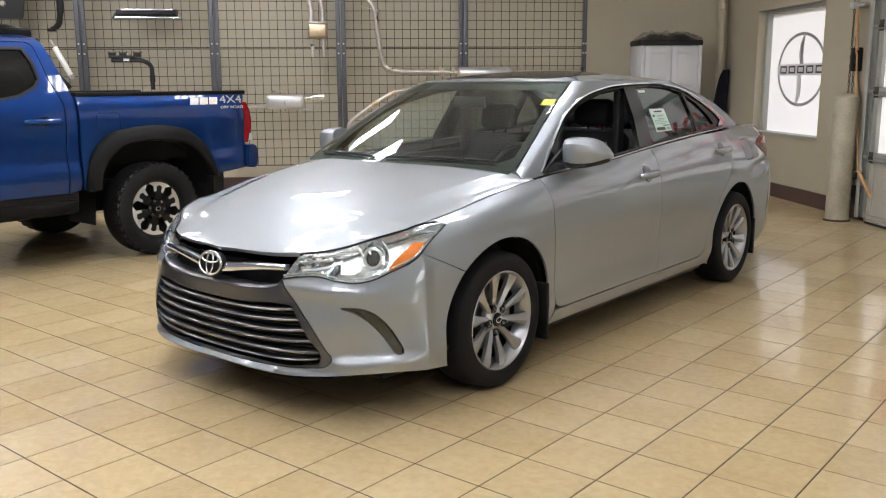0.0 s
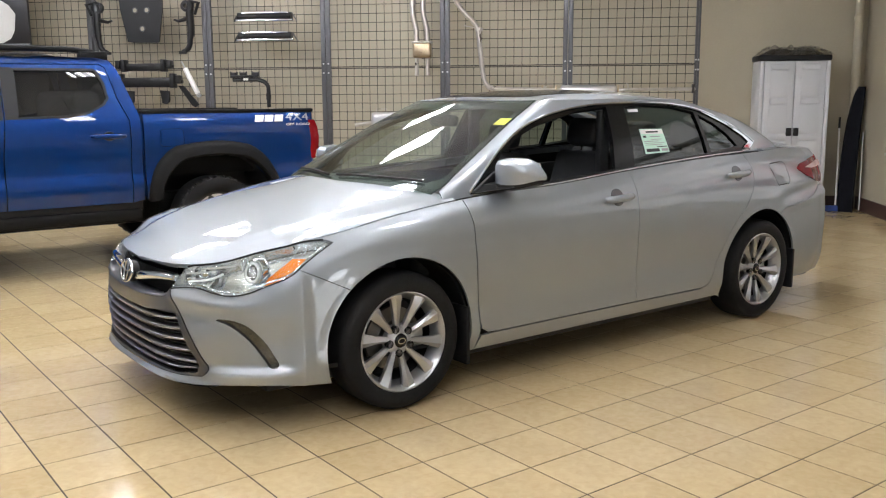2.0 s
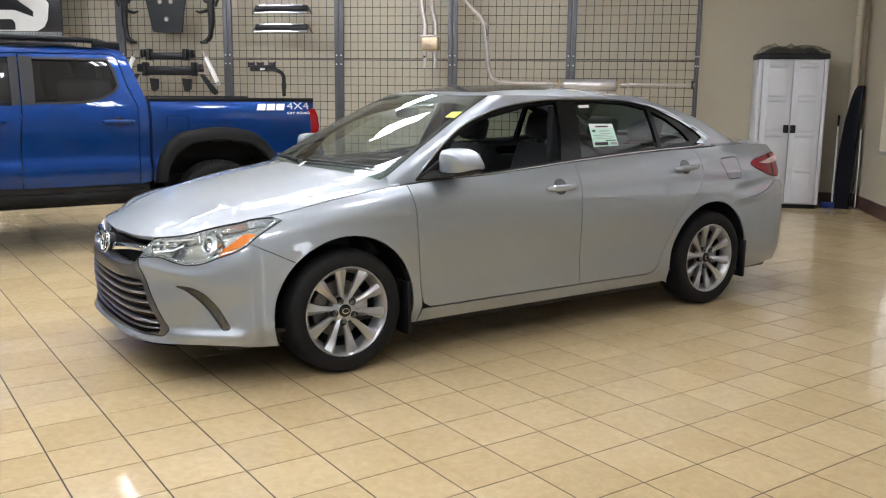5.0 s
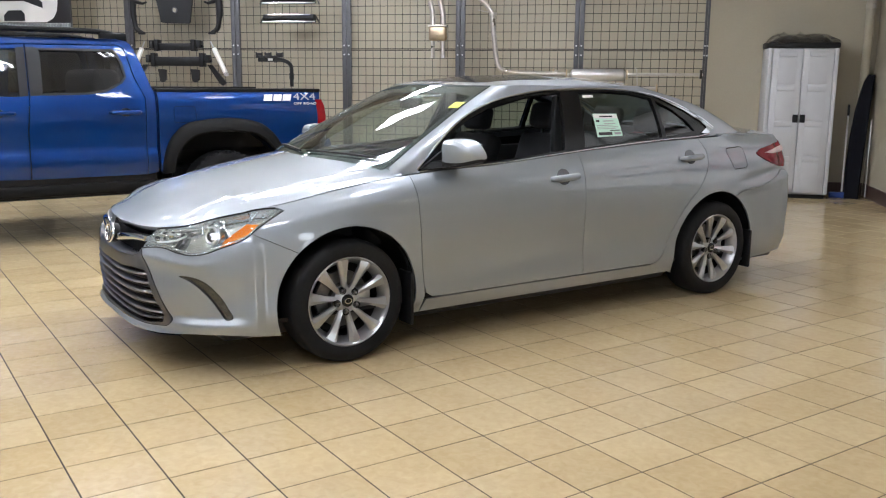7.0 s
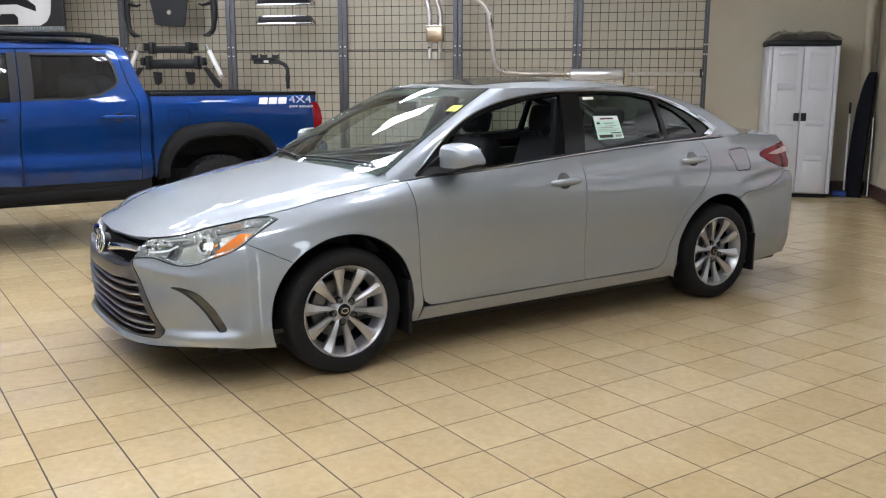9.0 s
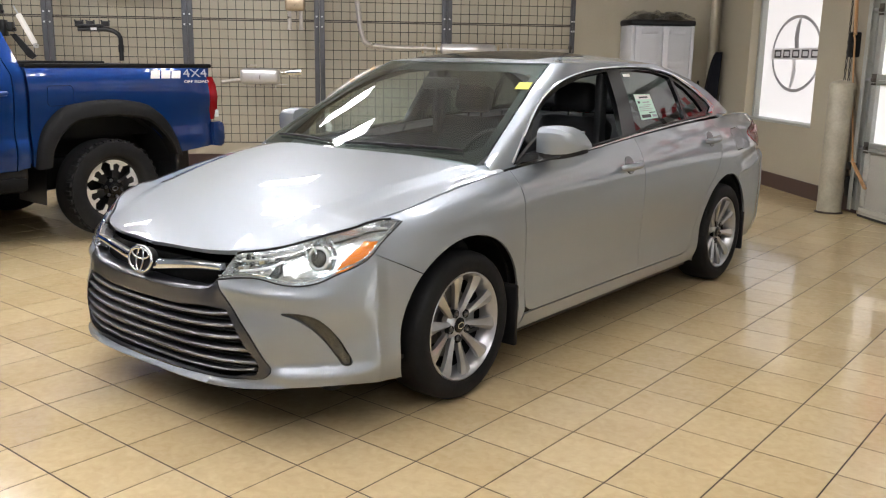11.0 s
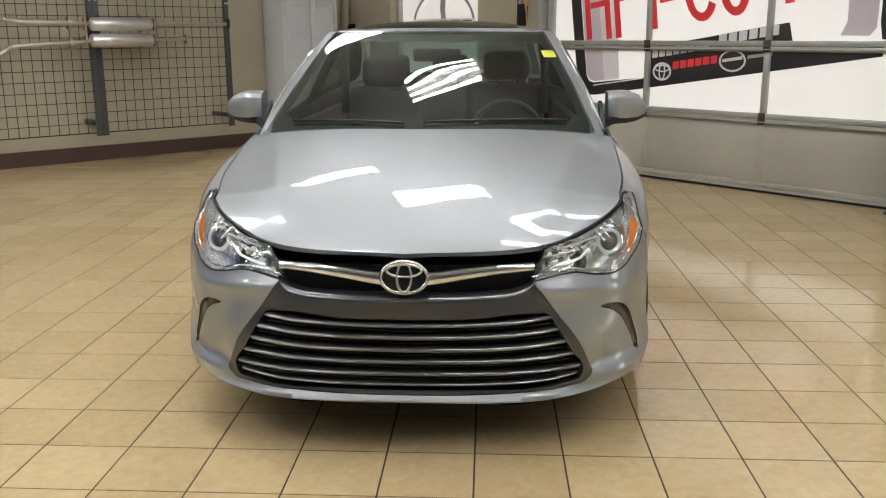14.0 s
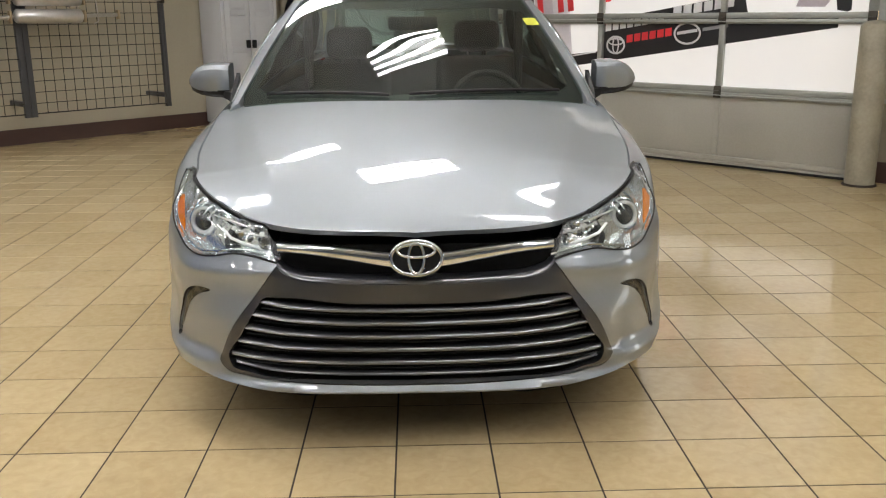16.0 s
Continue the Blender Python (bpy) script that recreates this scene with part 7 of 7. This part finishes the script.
# twin-pipe converter
cat = hung("converter", "tan twin-pipe exhaust converter hung on the wire", "exhaust part")
part("body", boxed(-0.005, 0.235, -0.13, -0.02, 1.955, 2.15, 0.035, 4), EXHAUST_TAN, cat, smooth=50)
part("flange", boxed(-0.015, 0.245, -0.135, -0.015, 2.14, 2.165, 0.01), EXHAUST, cat)
for x0, x1 in ((0.045, 0.02), (0.185, 0.155)):
    part("inlet_pipe", tube(bmesh.new(), rounded([(x0, -0.075, 2.16), (x0, -0.075, 2.32), (x1 - 0.03, -0.075, 2.52), (x1, -0.075, 3.0)], 0.1), 0.033, 12), EXHAUST, cat)
    part("outlet_pipe", tube(bmesh.new(), [(x0, -0.075, 1.96), (x0, -0.075, 1.78), (x0, -0.075, 1.735)], [0.024, 0.024, 0.028], 12), EXHAUST, cat)
strap(cat, 0.115, 2.02, 0.07)


def muffler(name, label, x0, x1, z, r, pipes, thin=None):
    m = hung(name, label, "exhaust part")
    bm = bmesh.new()
    prof = [(0.03, x0 - 0.02), (r * 0.9, x0), (r, x0 + 0.012), (r, x1 - 0.012), (r * 0.9, x1), (0.03, x1 + 0.02)]
    lathe(bm, prof, 28, Matrix.Translation((0, -0.09, z)) @ pose(0, 0, 0, 0, 90, 0), True)
    part("can", bm, CAN_STEEL, m, "bright steel muffler can")
    for pts, pr in pipes:
        part("pipe", tube(bmesh.new(), rounded(pts, 0.12, 7), pr, 12), EXHAUST, m)
    for xx in (x0 + 0.1, x1 - 0.1):
        strap(m, xx, z, r)
    return m


long_a = muffler("muffler", "long stainless exhaust with a can muffler", 1.90, 2.56, 1.53, 0.072, [
    ([(0.50, -0.09, 2.95), (0.52, -0.09, 2.72), (0.64, -0.09, 2.52), (0.83, -0.09, 2.36), (0.90, -0.09, 1.74), (0.95, -0.09, 1.58), (1.20, -0.09, 1.545), (1.68, -0.09, 1.54)], 0.032),
    ([(1.66, -0.09, 1.54), (1.80, -0.09, 1.535), (1.92, -0.09, 1.53)], 0.024), ([(2.54, -0.09, 1.53), (2.75, -0.09, 1.54), (3.54, -0.09, 1.54)], 0.021)])
part("clamp", lathe(bmesh.new(), [(0.045, -0.03), (0.05, 0.0), (0.045, 0.03)], 12, Matrix.Translation((1.68, -0.09, 1.54)) @ pose(0, 0, 0, 0, 90, 0)), EXHAUST, long_a)
part("end_flange", boxed(3.50, 3.53, -0.13, -0.05, 1.49, 1.60, 0.006), WIRE, long_a)
part("hanger", tube(bmesh.new(), rounded([(0.88, -0.09, 2.30), (0.75, -0.11, 2.33), (0.66, -0.12, 2.35)], 0.05), 0.006, 6), EXHAUST, long_a)
part("clamp", lathe(bmesh.new(), [(0.036, -0.02), (0.04, 0.0), (0.036, 0.02)], 12, Matrix.Translation((0.86, -0.09, 2.30))), EXHAUST, long_a)
long_b = muffler("muffler", "stainless exhaust with can muffler and dropped tail", 1.89, 2.56, 1.358, 0.072, [
    ([(0.49, -0.09, 0.70), (0.465, -0.09, 0.90), (0.78, -0.09, 1.13), (1.08, -0.09, 1.305), (1.40, -0.09, 1.325), (1.68, -0.09, 1.335)], 0.029),
    ([(1.66, -0.09, 1.335), (1.80, -0.09, 1.345), (1.92, -0.09, 1.358)], 0.022), ([(2.54, -0.09, 1.358), (2.75, -0.09, 1.365), (2.98, -0.09, 1.37)], 0.02)])
part("clamp", lathe(bmesh.new(), [(0.042, -0.03), (0.047, 0.0), (0.042, 0.03)], 12, Matrix.Translation((1.68, -0.09, 1.335)) @ pose(0, 0, 0, 0, 90, 0)), EXHAUST, long_b)
part("end_flange", boxed(2.965, 2.99, -0.125, -0.055, 1.32, 1.42, 0.006), EXHAUST_TAN, long_b)
for cx_, cz_, cm_ in ((1.66, 1.54, long_a), (1.66, 1.335, long_b), (1.83, 1.535, long_a), (1.83, 1.35, long_b), (2.60, 1.53, long_a), (2.60, 1.358, long_b)):
    part("joint_flange", boxed(cx_ - 0.012, cx_ + 0.012, -0.125, -0.055, cz_ - 0.062, cz_ + 0.062, 0.006), EXHAUST_TAN, cm_)
for cx_, cz_ in ((1.05, 1.290), (0.80, 1.143)):
    part("pipe_band", tube(bmesh.new(), [(cx_ - 0.03, -0.09, cz_ - 0.017), (cx_ + 0.03, -0.09, cz_ + 0.017)], 0.033, 12), EXHAUST_TAN, long_b)
part("tail_tip", tube(bmesh.new(), [(0.485, -0.09, 0.74), (0.50, -0.09, 0.68), (0.488, -0.085, 0.62), (0.505, -0.09, 0.57), (0.495, -0.09, 0.52)], [0.034, 0.044, 0.038, 0.044, 0.036], 10), FOIL, long_b, "foil-wrapped pipe end", smooth=20)
part("hanger", tube(bmesh.new(), rounded([(2.70, -0.09, 1.62), (2.72, -0.12, 1.60), (2.74, -0.12, 1.30), (2.70, -0.09, 1.28)], 0.03), 0.006, 6), EXHAUST, long_b)
box_m = hung("muffler", "bright oval box muffler with a flared tip", "exhaust part")
part("can", boxed(-0.56, -0.09, -0.15, -0.02, 1.085, 1.27, 0.05, 4), CAN_STEEL, box_m, smooth=50)
part("pipe", tube(bmesh.new(), [(-0.78, -0.09, 1.105), (-0.66, -0.09, 1.12), (-0.55, -0.09, 1.13)], [0.024, 0.024, 0.03], 12), EXHAUST, box_m)
part("pipe", tube(bmesh.new(), [(-0.10, -0.09, 1.225), (-0.02, -0.09, 1.225), (0.0, -0.09, 1.225)], 0.024, 12), EXHAUST, box_m)
part("tail_tip", tube(bmesh.new(), [(-0.01, -0.09, 1.225), (0.03, -0.09, 1.23), (0.17, -0.09, 1.235)], [0.028, 0.036, 0.042], 16, False), CHROME, box_m)
for xx, zz_ in ((-0.50, 1.29), (-0.14, 1.06)):
    part("hanger", tube(bmesh.new(), rounded([(xx, -0.05, zz_ - 0.03), (xx, -0.05, zz_ + 0.02), (xx + 0.14, -0.05, zz_ + 0.02)], 0.02), 0.005, 6), EXHAUST, box_m)
strap(box_m, -0.32, 1.16, 0.09, -0.08)

# side-step bars
for z in (2.505, 2.255):
    sb = hung("step_bar", "black step bar with bright edges on the wire", "step bar", "step bars")
    bm = bmesh.new()
    skin(bm, [[Vector((x, y, z + dz)) for y, dz in ((-0.02, -0.05), (-0.12, -0.045), (-0.14, 0.0), (-0.12, 0.05), (-0.02, 0.05))] for x in (-2.32, -1.60)], True, True)
    bmesh.ops.recalc_face_normals(bm, faces=bm.faces)
    part("tread", bm, BLACK_PLASTIC, sb)
    part("bright_edge", boxed(-2.34, -1.57, -0.135, -0.09, z - 0.062, z - 0.034, 0.006), CHROME, sb)
    part("bright_edge", boxed(-2.26, -1.64, -0.135, -0.10, z + 0.036, z + 0.058, 0.005), CHROME, sb)
    for sx, x in ((1, -2.36), (-1, -1.55)):
        bm = bmesh.new()
        skin(bm, [[Vector((x - sx * 0.02, y, z - 0.06)) for y in (-0.03, -0.12)], [Vector((x + sx * 0.05, y, z + 0.055)) for y in (-0.03, -0.12)], [Vector((x + sx * 0.10, y, z + 0.055)) for y in (-0.03, -0.12)], [Vector((x + sx * 0.06, y, z - 0.06)) for y in (-0.03, -0.12)], [Vector((x - sx * 0.02, y, z - 0.06)) for y in (-0.03, -0.12)]], False)
        part("end_cap", bm, BLACK_PLASTIC, sb)

# hitch bike rack
hr = hung("bike_rack", "black folded hitch bike rack on the wire", "bike rack")
part("mast", tube(bmesh.new(), rounded([(-2.42, -0.10, 1.70), (-2.05, -0.10, 1.70), (-1.94, -0.10, 1.64), (-1.94, -0.10, 1.34)], 0.09), 0.027, 10), BLACK_IRON, hr)
part("arm", boxed(-2.44, -2.12, -0.16, -0.05, 1.725, 1.755, 0.008), BLACK_IRON, hr)
for x in (-2.40, -2.27, -2.10):
    bm = tube(bmesh.new(), rounded([(x - 0.05, -0.12, 1.80), (x, -0.12, 1.765), (x + 0.05, -0.12, 1.80)], 0.03), 0.010, 8)
    part("cradle", box(bm, x - 0.045, x + 0.045, -0.15, -0.08, 1.735, 1.795, 0.012), BLACK_IRON, hr)
part("tag", boxed(-2.27, -2.20, -0.131, -0.128, 1.69, 1.72), PAPER_WHITE, hr)
part("collar", tube(bmesh.new(), [(-1.94, -0.10, 1.52), (-1.94, -0.10, 1.44)], 0.034, 10), BLACK_IRON, hr)
strap(hr, -2.2, 1.70, 0.03)

# skid plate, control arms, crossmembers, brackets, shocks
sp = hung("skid_plate", "black pressed-steel skid plate with round holes", "skid plate")
part("plate", prism(bmesh.new(), [(-3.975, 2.79), (-3.96, 2.62), (-3.875, 2.215), (-3.80, 2.20), (-3.46, 2.195), (-3.44, 2.21), (-3.375, 2.62), (-3.365, 2.80)], -0.075, -0.04, ((1, 0, 0), (0, 0, 1), (0, 1, 0))), BLACK_IRON, sp, smooth=None)
for x, z in ((-3.75, 2.62), (-3.585, 2.62), (-3.66, 2.38)):
    part("hole_rim", oval_ring(bmesh.new(), (x, 0, z), (1, 0, 0), (0, 0, 1), (0, -1, 0), 0.04, 0.04, 0.012, 0.075, 0.084, 20), STEEL_GREY, sp)
    part("hole", lathe(bmesh.new(), [(0.028, 0.0765), (0.001, 0.0765)], 18, Matrix.Translation((x, 0, z)) @ pose(0, 0, 0, 90, 0, 0)), WALL_PAINT, sp)
for sg, xc in ((1, -4.27), (-1, -3.02)):
    ca = hung("control_arm", "black cast control arm on the wire", "car part", "control arms")
    part("arm", tube(bmesh.new(), rounded([(xc - sg * 0.05, -0.07, 2.72), (xc - sg * 0.02, -0.07, 2.55), (xc - sg * 0.04, -0.07, 2.35), (xc + sg * 0.0, -0.07, 2.12), (xc + sg * 0.09, -0.07, 2.07)], 0.12), [0.05] * 8 + [0.045] * 4 + [0.036] * 6 + [0.03] * 2, 12), BLACK_IRON, ca)
    part("knuckle", lathe(bmesh.new(), [(0.04, -0.03), (0.075, -0.03), (0.075, 0.03), (0.04, 0.03), (0.04, -0.03)], 22, Matrix.Translation((xc, -0.085, 2.66)) @ pose(0, 0, 0, 90, 0, 0)), BLACK_IRON, ca)
    part("link", tube(bmesh.new(), [(xc, -0.08, 2.50), (xc + sg * 0.13, -0.08, 2.47), (xc + sg * 0.19, -0.08, 2.49)], [0.03, 0.02, 0.012], 8), BLACK_IRON, ca)
    part("ear", tube(bmesh.new(), [(xc - sg * 0.02, -0.08, 2.73), (xc - sg * 0.16, -0.08, 2.70), (xc - sg * 0.10, -0.08, 2.55)], [0.02, 0.028, 0.02], 8), BLACK_IRON, ca)
    part("foot", boxed(xc + sg * 0.09 - 0.05, xc + sg * 0.09 + 0.05, -0.10, -0.05, 2.045, 2.085, 0.01), BLACK_IRON, ca)
    sh = hung("shock_absorber", "white shock absorber with steel eyes on the wire", "shock absorber", "shocks")
    top, bot = ((-3.14, 1.95), (-2.92, 1.50)) if sg < 0 else ((-4.15, 1.95), (-4.37, 1.50))
    d = Vector((bot[0] - top[0], 0, bot[1] - top[1])).normalized()
    a, b = Vector((top[0], -0.07, top[1])), Vector((bot[0], -0.07, bot[1]))
    part("rod", tube(bmesh.new(), [a, a + d * 0.12], 0.010, 8), GALV, sh)
    part("body", tube(bmesh.new(), [a + d * 0.10, a + d * 0.105, b - d * 0.03, b - d * 0.025], [0.02, 0.033, 0.033, 0.02], 14), WHITE_PAINT, sh)
    part("eye", lathe(bmesh.new(), [(0.012, -0.02), (0.028, -0.02), (0.028, 0.02), (0.012, 0.02), (0.012, -0.02)], 14, Matrix.Translation(b) @ pose(0, 0, 0, 90, 0, 0)), GALV, sh)
    st_ = hung("strap_arm", "black flat steel strap on the wire", "car part", "strap arms")
    x0, x1 = ((-3.21, -2.98) if sg < 0 else (-4.12, -4.35))
    part("strap", prism(bmesh.new(), [(x0, 1.63), (x0 - sg * 0.07, 1.63), (x1 - sg * 0.05, 1.38), (x1, 1.34), (x1 + sg * 0.05, 1.37)], -0.06, -0.03, ((1, 0, 0), (0, 0, 1), (0, 1, 0))), BLACK_IRON, st_, smooth=None)
for z, h, xa, xb in ((1.875, 0.10, -3.92, -3.40), (1.675, 0.13, -3.98, -3.28)):
    cm = hung("crossmember", "black steel crossmember with bracket ends on the wire", "car part", "crossmembers")
    part("beam", boxed(xa, xb, -0.12, -0.02, z - h / 2, z + h / 2, 0.012), BLACK_IRON, cm)
    for x, s_ in ((xa, -1), (xb, 1)):
        part("bracket", boxed(x - 0.03 + s_ * 0.10, x + 0.03 + s_ * 0.10, -0.14, -0.03, z - 0.02, z + 0.09, 0.008), BLACK_IRON, cm)
        part("bracket", boxed(x - 0.03 + s_ * 0.02, x + 0.03 + s_ * 0.02, -0.15, -0.03, z - h / 2 - 0.01, z + h / 2 + 0.05, 0.008), BLACK_IRON, cm)
        part("stub", tube(bmesh.new(), [(x, -0.08, z), (x + s_ * 0.15, -0.08, z + 0.01)], 0.022, 8), BLACK_IRON, cm)
for x in (-3.90, -3.40):
    fb = hung("flap_bracket", "small black plastic bracket on the wire", "car part", "flap brackets")
    part("plate", prism(bmesh.new(), [(x - 0.07, 1.57), (x + 0.06, 1.56), (x + 0.055, 1.42), (x + 0.01, 1.385), (x - 0.045, 1.40)], -0.06, -0.03, ((1, 0, 0), (0, 0, 1), (0, 1, 0))), BLACK_PLASTIC, fb, smooth=None)

# lettered sign board above the truck, only a corner of it in view
sign = hung("sign_board", "black and white sign board with tread-plate edge", "sign")
part("board", boxed(-7.6, -5.29, -0.075, -0.03, 2.15, 3.3, 0.004), BLACK_PRINT, sign)
white = [(-7.5, 2.22), (-5.68, 2.22), (-5.56, 2.28), (-5.50, 2.38), (-5.47, 2.60), (-5.56, 2.72), (-5.70, 2.80), (-7.5, 2.80)]
AX = ((1, 0, 0), (0, 0, 1), (0, -1, 0))
part("white_field", prism(bmesh.new(), white, 0.076, 0.085, AX), WHITE_PAINT, sign, smooth=None)
part("black_shape", prism(bmesh.new(), [(-7.4, 2.52), (-6.02, 2.52), (-5.72, 2.42), (-5.72, 2.50), (-5.98, 2.67), (-7.4, 2.67)], 0.0855, 0.089, AX), BLACK_PRINT, sign, smooth=None)
part("black_shape", prism(bmesh.new(), [(-6.36, 2.24), (-6.02, 2.24), (-6.02, 2.34), (-6.07, 2.39), (-6.28, 2.39), (-6.36, 2.32)], 0.0855, 0.089, AX), BLACK_PRINT, sign, smooth=None)
for i in range(26):
    for j in range(3):
        part("tread_lug", boxed(-6.6 + i * 0.05, -6.572 + i * 0.05, -0.080, -0.0745, 2.158 + j * 0.018, 2.168 + j * 0.018), GALV, sign)
part("edge_strip", boxed(-7.6, -5.29, -0.0755, -0.0751, 2.15, 2.212), SATIN, sign)

# locker in the corner, with what stands on and beside it
lk = thing("storage_locker", at_room(4.735, 11.50, 0), "light grey plastic two-door locker with black top", "locker")
W_ = 0.415
part("body", boxed(-W_, W_, 0.02, 0.46, 0.05, 1.875, 0.015), LOCKER_GREY, lk)
part("base", boxed(-W_ + 0.02, W_ - 0.02, 0.03, 0.45, 0.0, 0.06, 0.01), BLACK_PLASTIC, lk, "black base")
part("top", boxed(-W_ - 0.012, W_ + 0.012, -0.01, 0.47, 1.875, 1.945, 0.018), BLACK_PLASTIC, lk, "black top")
for s in (-1, 1):
    x0, x1 = (-W_ + 0.055, -0.004) if s < 0 else (0.004, W_ - 0.055)
    dr = part("door", boxed(x0, x1, -0.012, 0.02, 0.07, 1.865, 0.008), LOCKER_GREY, lk)
    for z0, z1 in ((0.14, 0.46), (0.56, 0.90), (1.00, 1.34), (1.44, 1.76)):
        part("door_panel", boxed(x0 + 0.07, x1 - 0.07, -0.016, -0.010, z0, z1, 0.003), LOCKER_GREY, dr)
        part("door_rib", boxed(x0 + 0.07, x1 - 0.07, -0.030, -0.014, z1 + 0.012, z1 + 0.075, 0.006), LOCKER_GREY, dr)
    hx = -0.075 if s < 0 else 0.012
    part("handle", boxed(hx, hx + 0.063, -0.028, -0.010, 0.96, 1.06, 0.006), BLACK_PLASTIC, dr, "black recessed handle")
    part("corner_post", boxed(s * W_ - 0.05 if s > 0 else s * W_, s * W_ if s > 0 else s * W_ + 0.05, -0.012, 0.03, 0.06, 1.875, 0.012), LOCKER_GREY, lk)
bag = thing("plastic_bag", at_room(4.735, 11.50, 1.946), "black folded goods in crinkled clear plastic on the locker", "bag")


def lump(x0, x1, y0, y1, z1, seed, k):
    bm = bmesh.new()
    nx, ny = 26, 10
    g = []
    for i in range(nx + 1):
        row = []
        for j in range(ny + 1):
            u, v = i / nx, j / ny
            e = min(1, min(u, 1 - u) * 7) * min(1, min(v, 1 - v) * 4)
            z = z1 * e ** 0.5 * (0.75 + 0.5 * noise.noise((u * 9 + seed, v * 4, seed))) + k * noise.noise((u * 40, v * 16, seed + 3)) * e
            row.append(bm.verts.new((x0 + (x1 - x0) * u, y0 + (y1 - y0) * v + 0.012 * noise.noise((u * 20, v, 7)), max(0, z))))
        g.append(row)
    for i in range(nx):
        for j in range(ny):
            bm.faces.new((g[i][j], g[i + 1][j], g[i + 1][j + 1], g[i][j + 1]))
    return bm


part("contents", lump(-0.36, 0.36, 0.03, 0.42, 0.085, 1.3, 0.01), BLACK_PLASTIC, bag, smooth=60)
part("wrap", lump(-0.42, 0.45, 0.0, 0.45, 0.12, 4.1, 0.05), glass("crinkled clear film", (0.90, 0.92, 0.94), 0.20, 0.10), bag, "crinkled clear film", smooth=25)
broom = thing("broom", at_room(5.40, 11.80, 0), "broom with white handle and blue head against the wall", "broom")
part("handle", tube(bmesh.new(), [(-0.02, -0.06, 0.08), (0.02, 0.13, 1.10)], 0.011, 8), WHITE_PAINT, broom)
part("grip", tube(bmesh.new(), [(0.018, 0.12, 1.04), (0.023, 0.145, 1.18)], 0.014, 8), BLACK_PLASTIC, broom)
part("head", boxed(-0.17, 0.13, -0.10, -0.02, 0.0, 0.07, 0.012), mat("blue bristles", (0.02, 0.05, 0.22), 0.7, var=0.3, fine=200, bump=0.5), broom)
fold = thing("folded_board", at_room(5.52, 11.66, 0), "dark blue folded board standing in the corner", "board")
bm = bmesh.new()
rows = []
for z, xl, xr, y in ((0.0, -0.12, 0.02, 0.0), (0.35, -0.125, 0.035, 0.02), (0.75, -0.10, 0.06, 0.05), (1.1, -0.06, 0.08, 0.08), (1.35, -0.01, 0.10, 0.10), (1.50, 0.035, 0.115, 0.12), (1.56, 0.07, 0.12, 0.125)):
    rows.append([Vector((xl, y, z)), Vector((xr, y - 0.03, z)), Vector((xr + 0.025, y, z)), Vector((xr, y + 0.06, z)), Vector((xl, y + 0.06, z))])
skin(bm, rows, True, True)
bmesh.ops.recalc_face_normals(bm, faces=bm.faces)
part("cover", bm, BLUE_BLACK, fold, smooth=40)
part("leg", tube(bmesh.new(), [(0.13, 0.03, 0.02), (0.14, 0.10, 1.0)], 0.009, 6), GALV, fold)
drain = thing("drain_pipe", at_room(5.56, 11.88, 0), "khaki painted drain pipe in the corner", "pipe")
part("pipe", tube(bmesh.new(), [(0, 0, 0.0), (0, 0, TOP)], 0.055, 20), WALL_PAINT, drain)
for z in (0.9, 2.4):
    part("collar", lathe(bmesh.new(), [(0.056, -0.03), (0.064, -0.025), (0.064, 0.025), (0.056, 0.03)], 20, Matrix.Translation((0, 0, z))), WALL_PAINT, drain)
    part("bracket", boxed(-0.015, 0.015, 0.05, 0.119, z - 0.01, z + 0.01), GALV, drain)

# ---- floor tiles, last ----
one = bmesh.new()
tile_mesh(one, 0, 0)
tile_me = bpy.data.meshes.new("tile")
one.to_mesh(tile_me)
one.free()
tile_me.materials.append(TILE)
rest = bmesh.new()
rng = random.Random(5)
near = {(i, j) for i in range(-13, 4) for j in range(-11, 7)}
for i in range(-45, 24):
    for j in range(-38, 34):
        cx, cy = GX + PITCH * (i + 0.5), GY + PITCH * (j + 0.5)
        rx, ry = (cx + cy) * 0.7071, (cy - cx) * 0.7071
        if not (X0 - 0.2 < rx < X1 + 0.25 and Y0 - 0.2 < ry < Y1 + 0.15):
            continue
        dz = rng.uniform(-0.0003, 0.0003)
        if (i, j) in near and not (-11 < i < -4 and -5 < j < 9):
            t = new("tile", tile_me)
            t.location = (cx, cy, dz)
            t.parent = floor
        else:
            tile_mesh(rest, cx, cy, dz)
field = solid("tile_field", rest, TILE_REST)
field.parent = floor
tagged(field, kind="stuff")
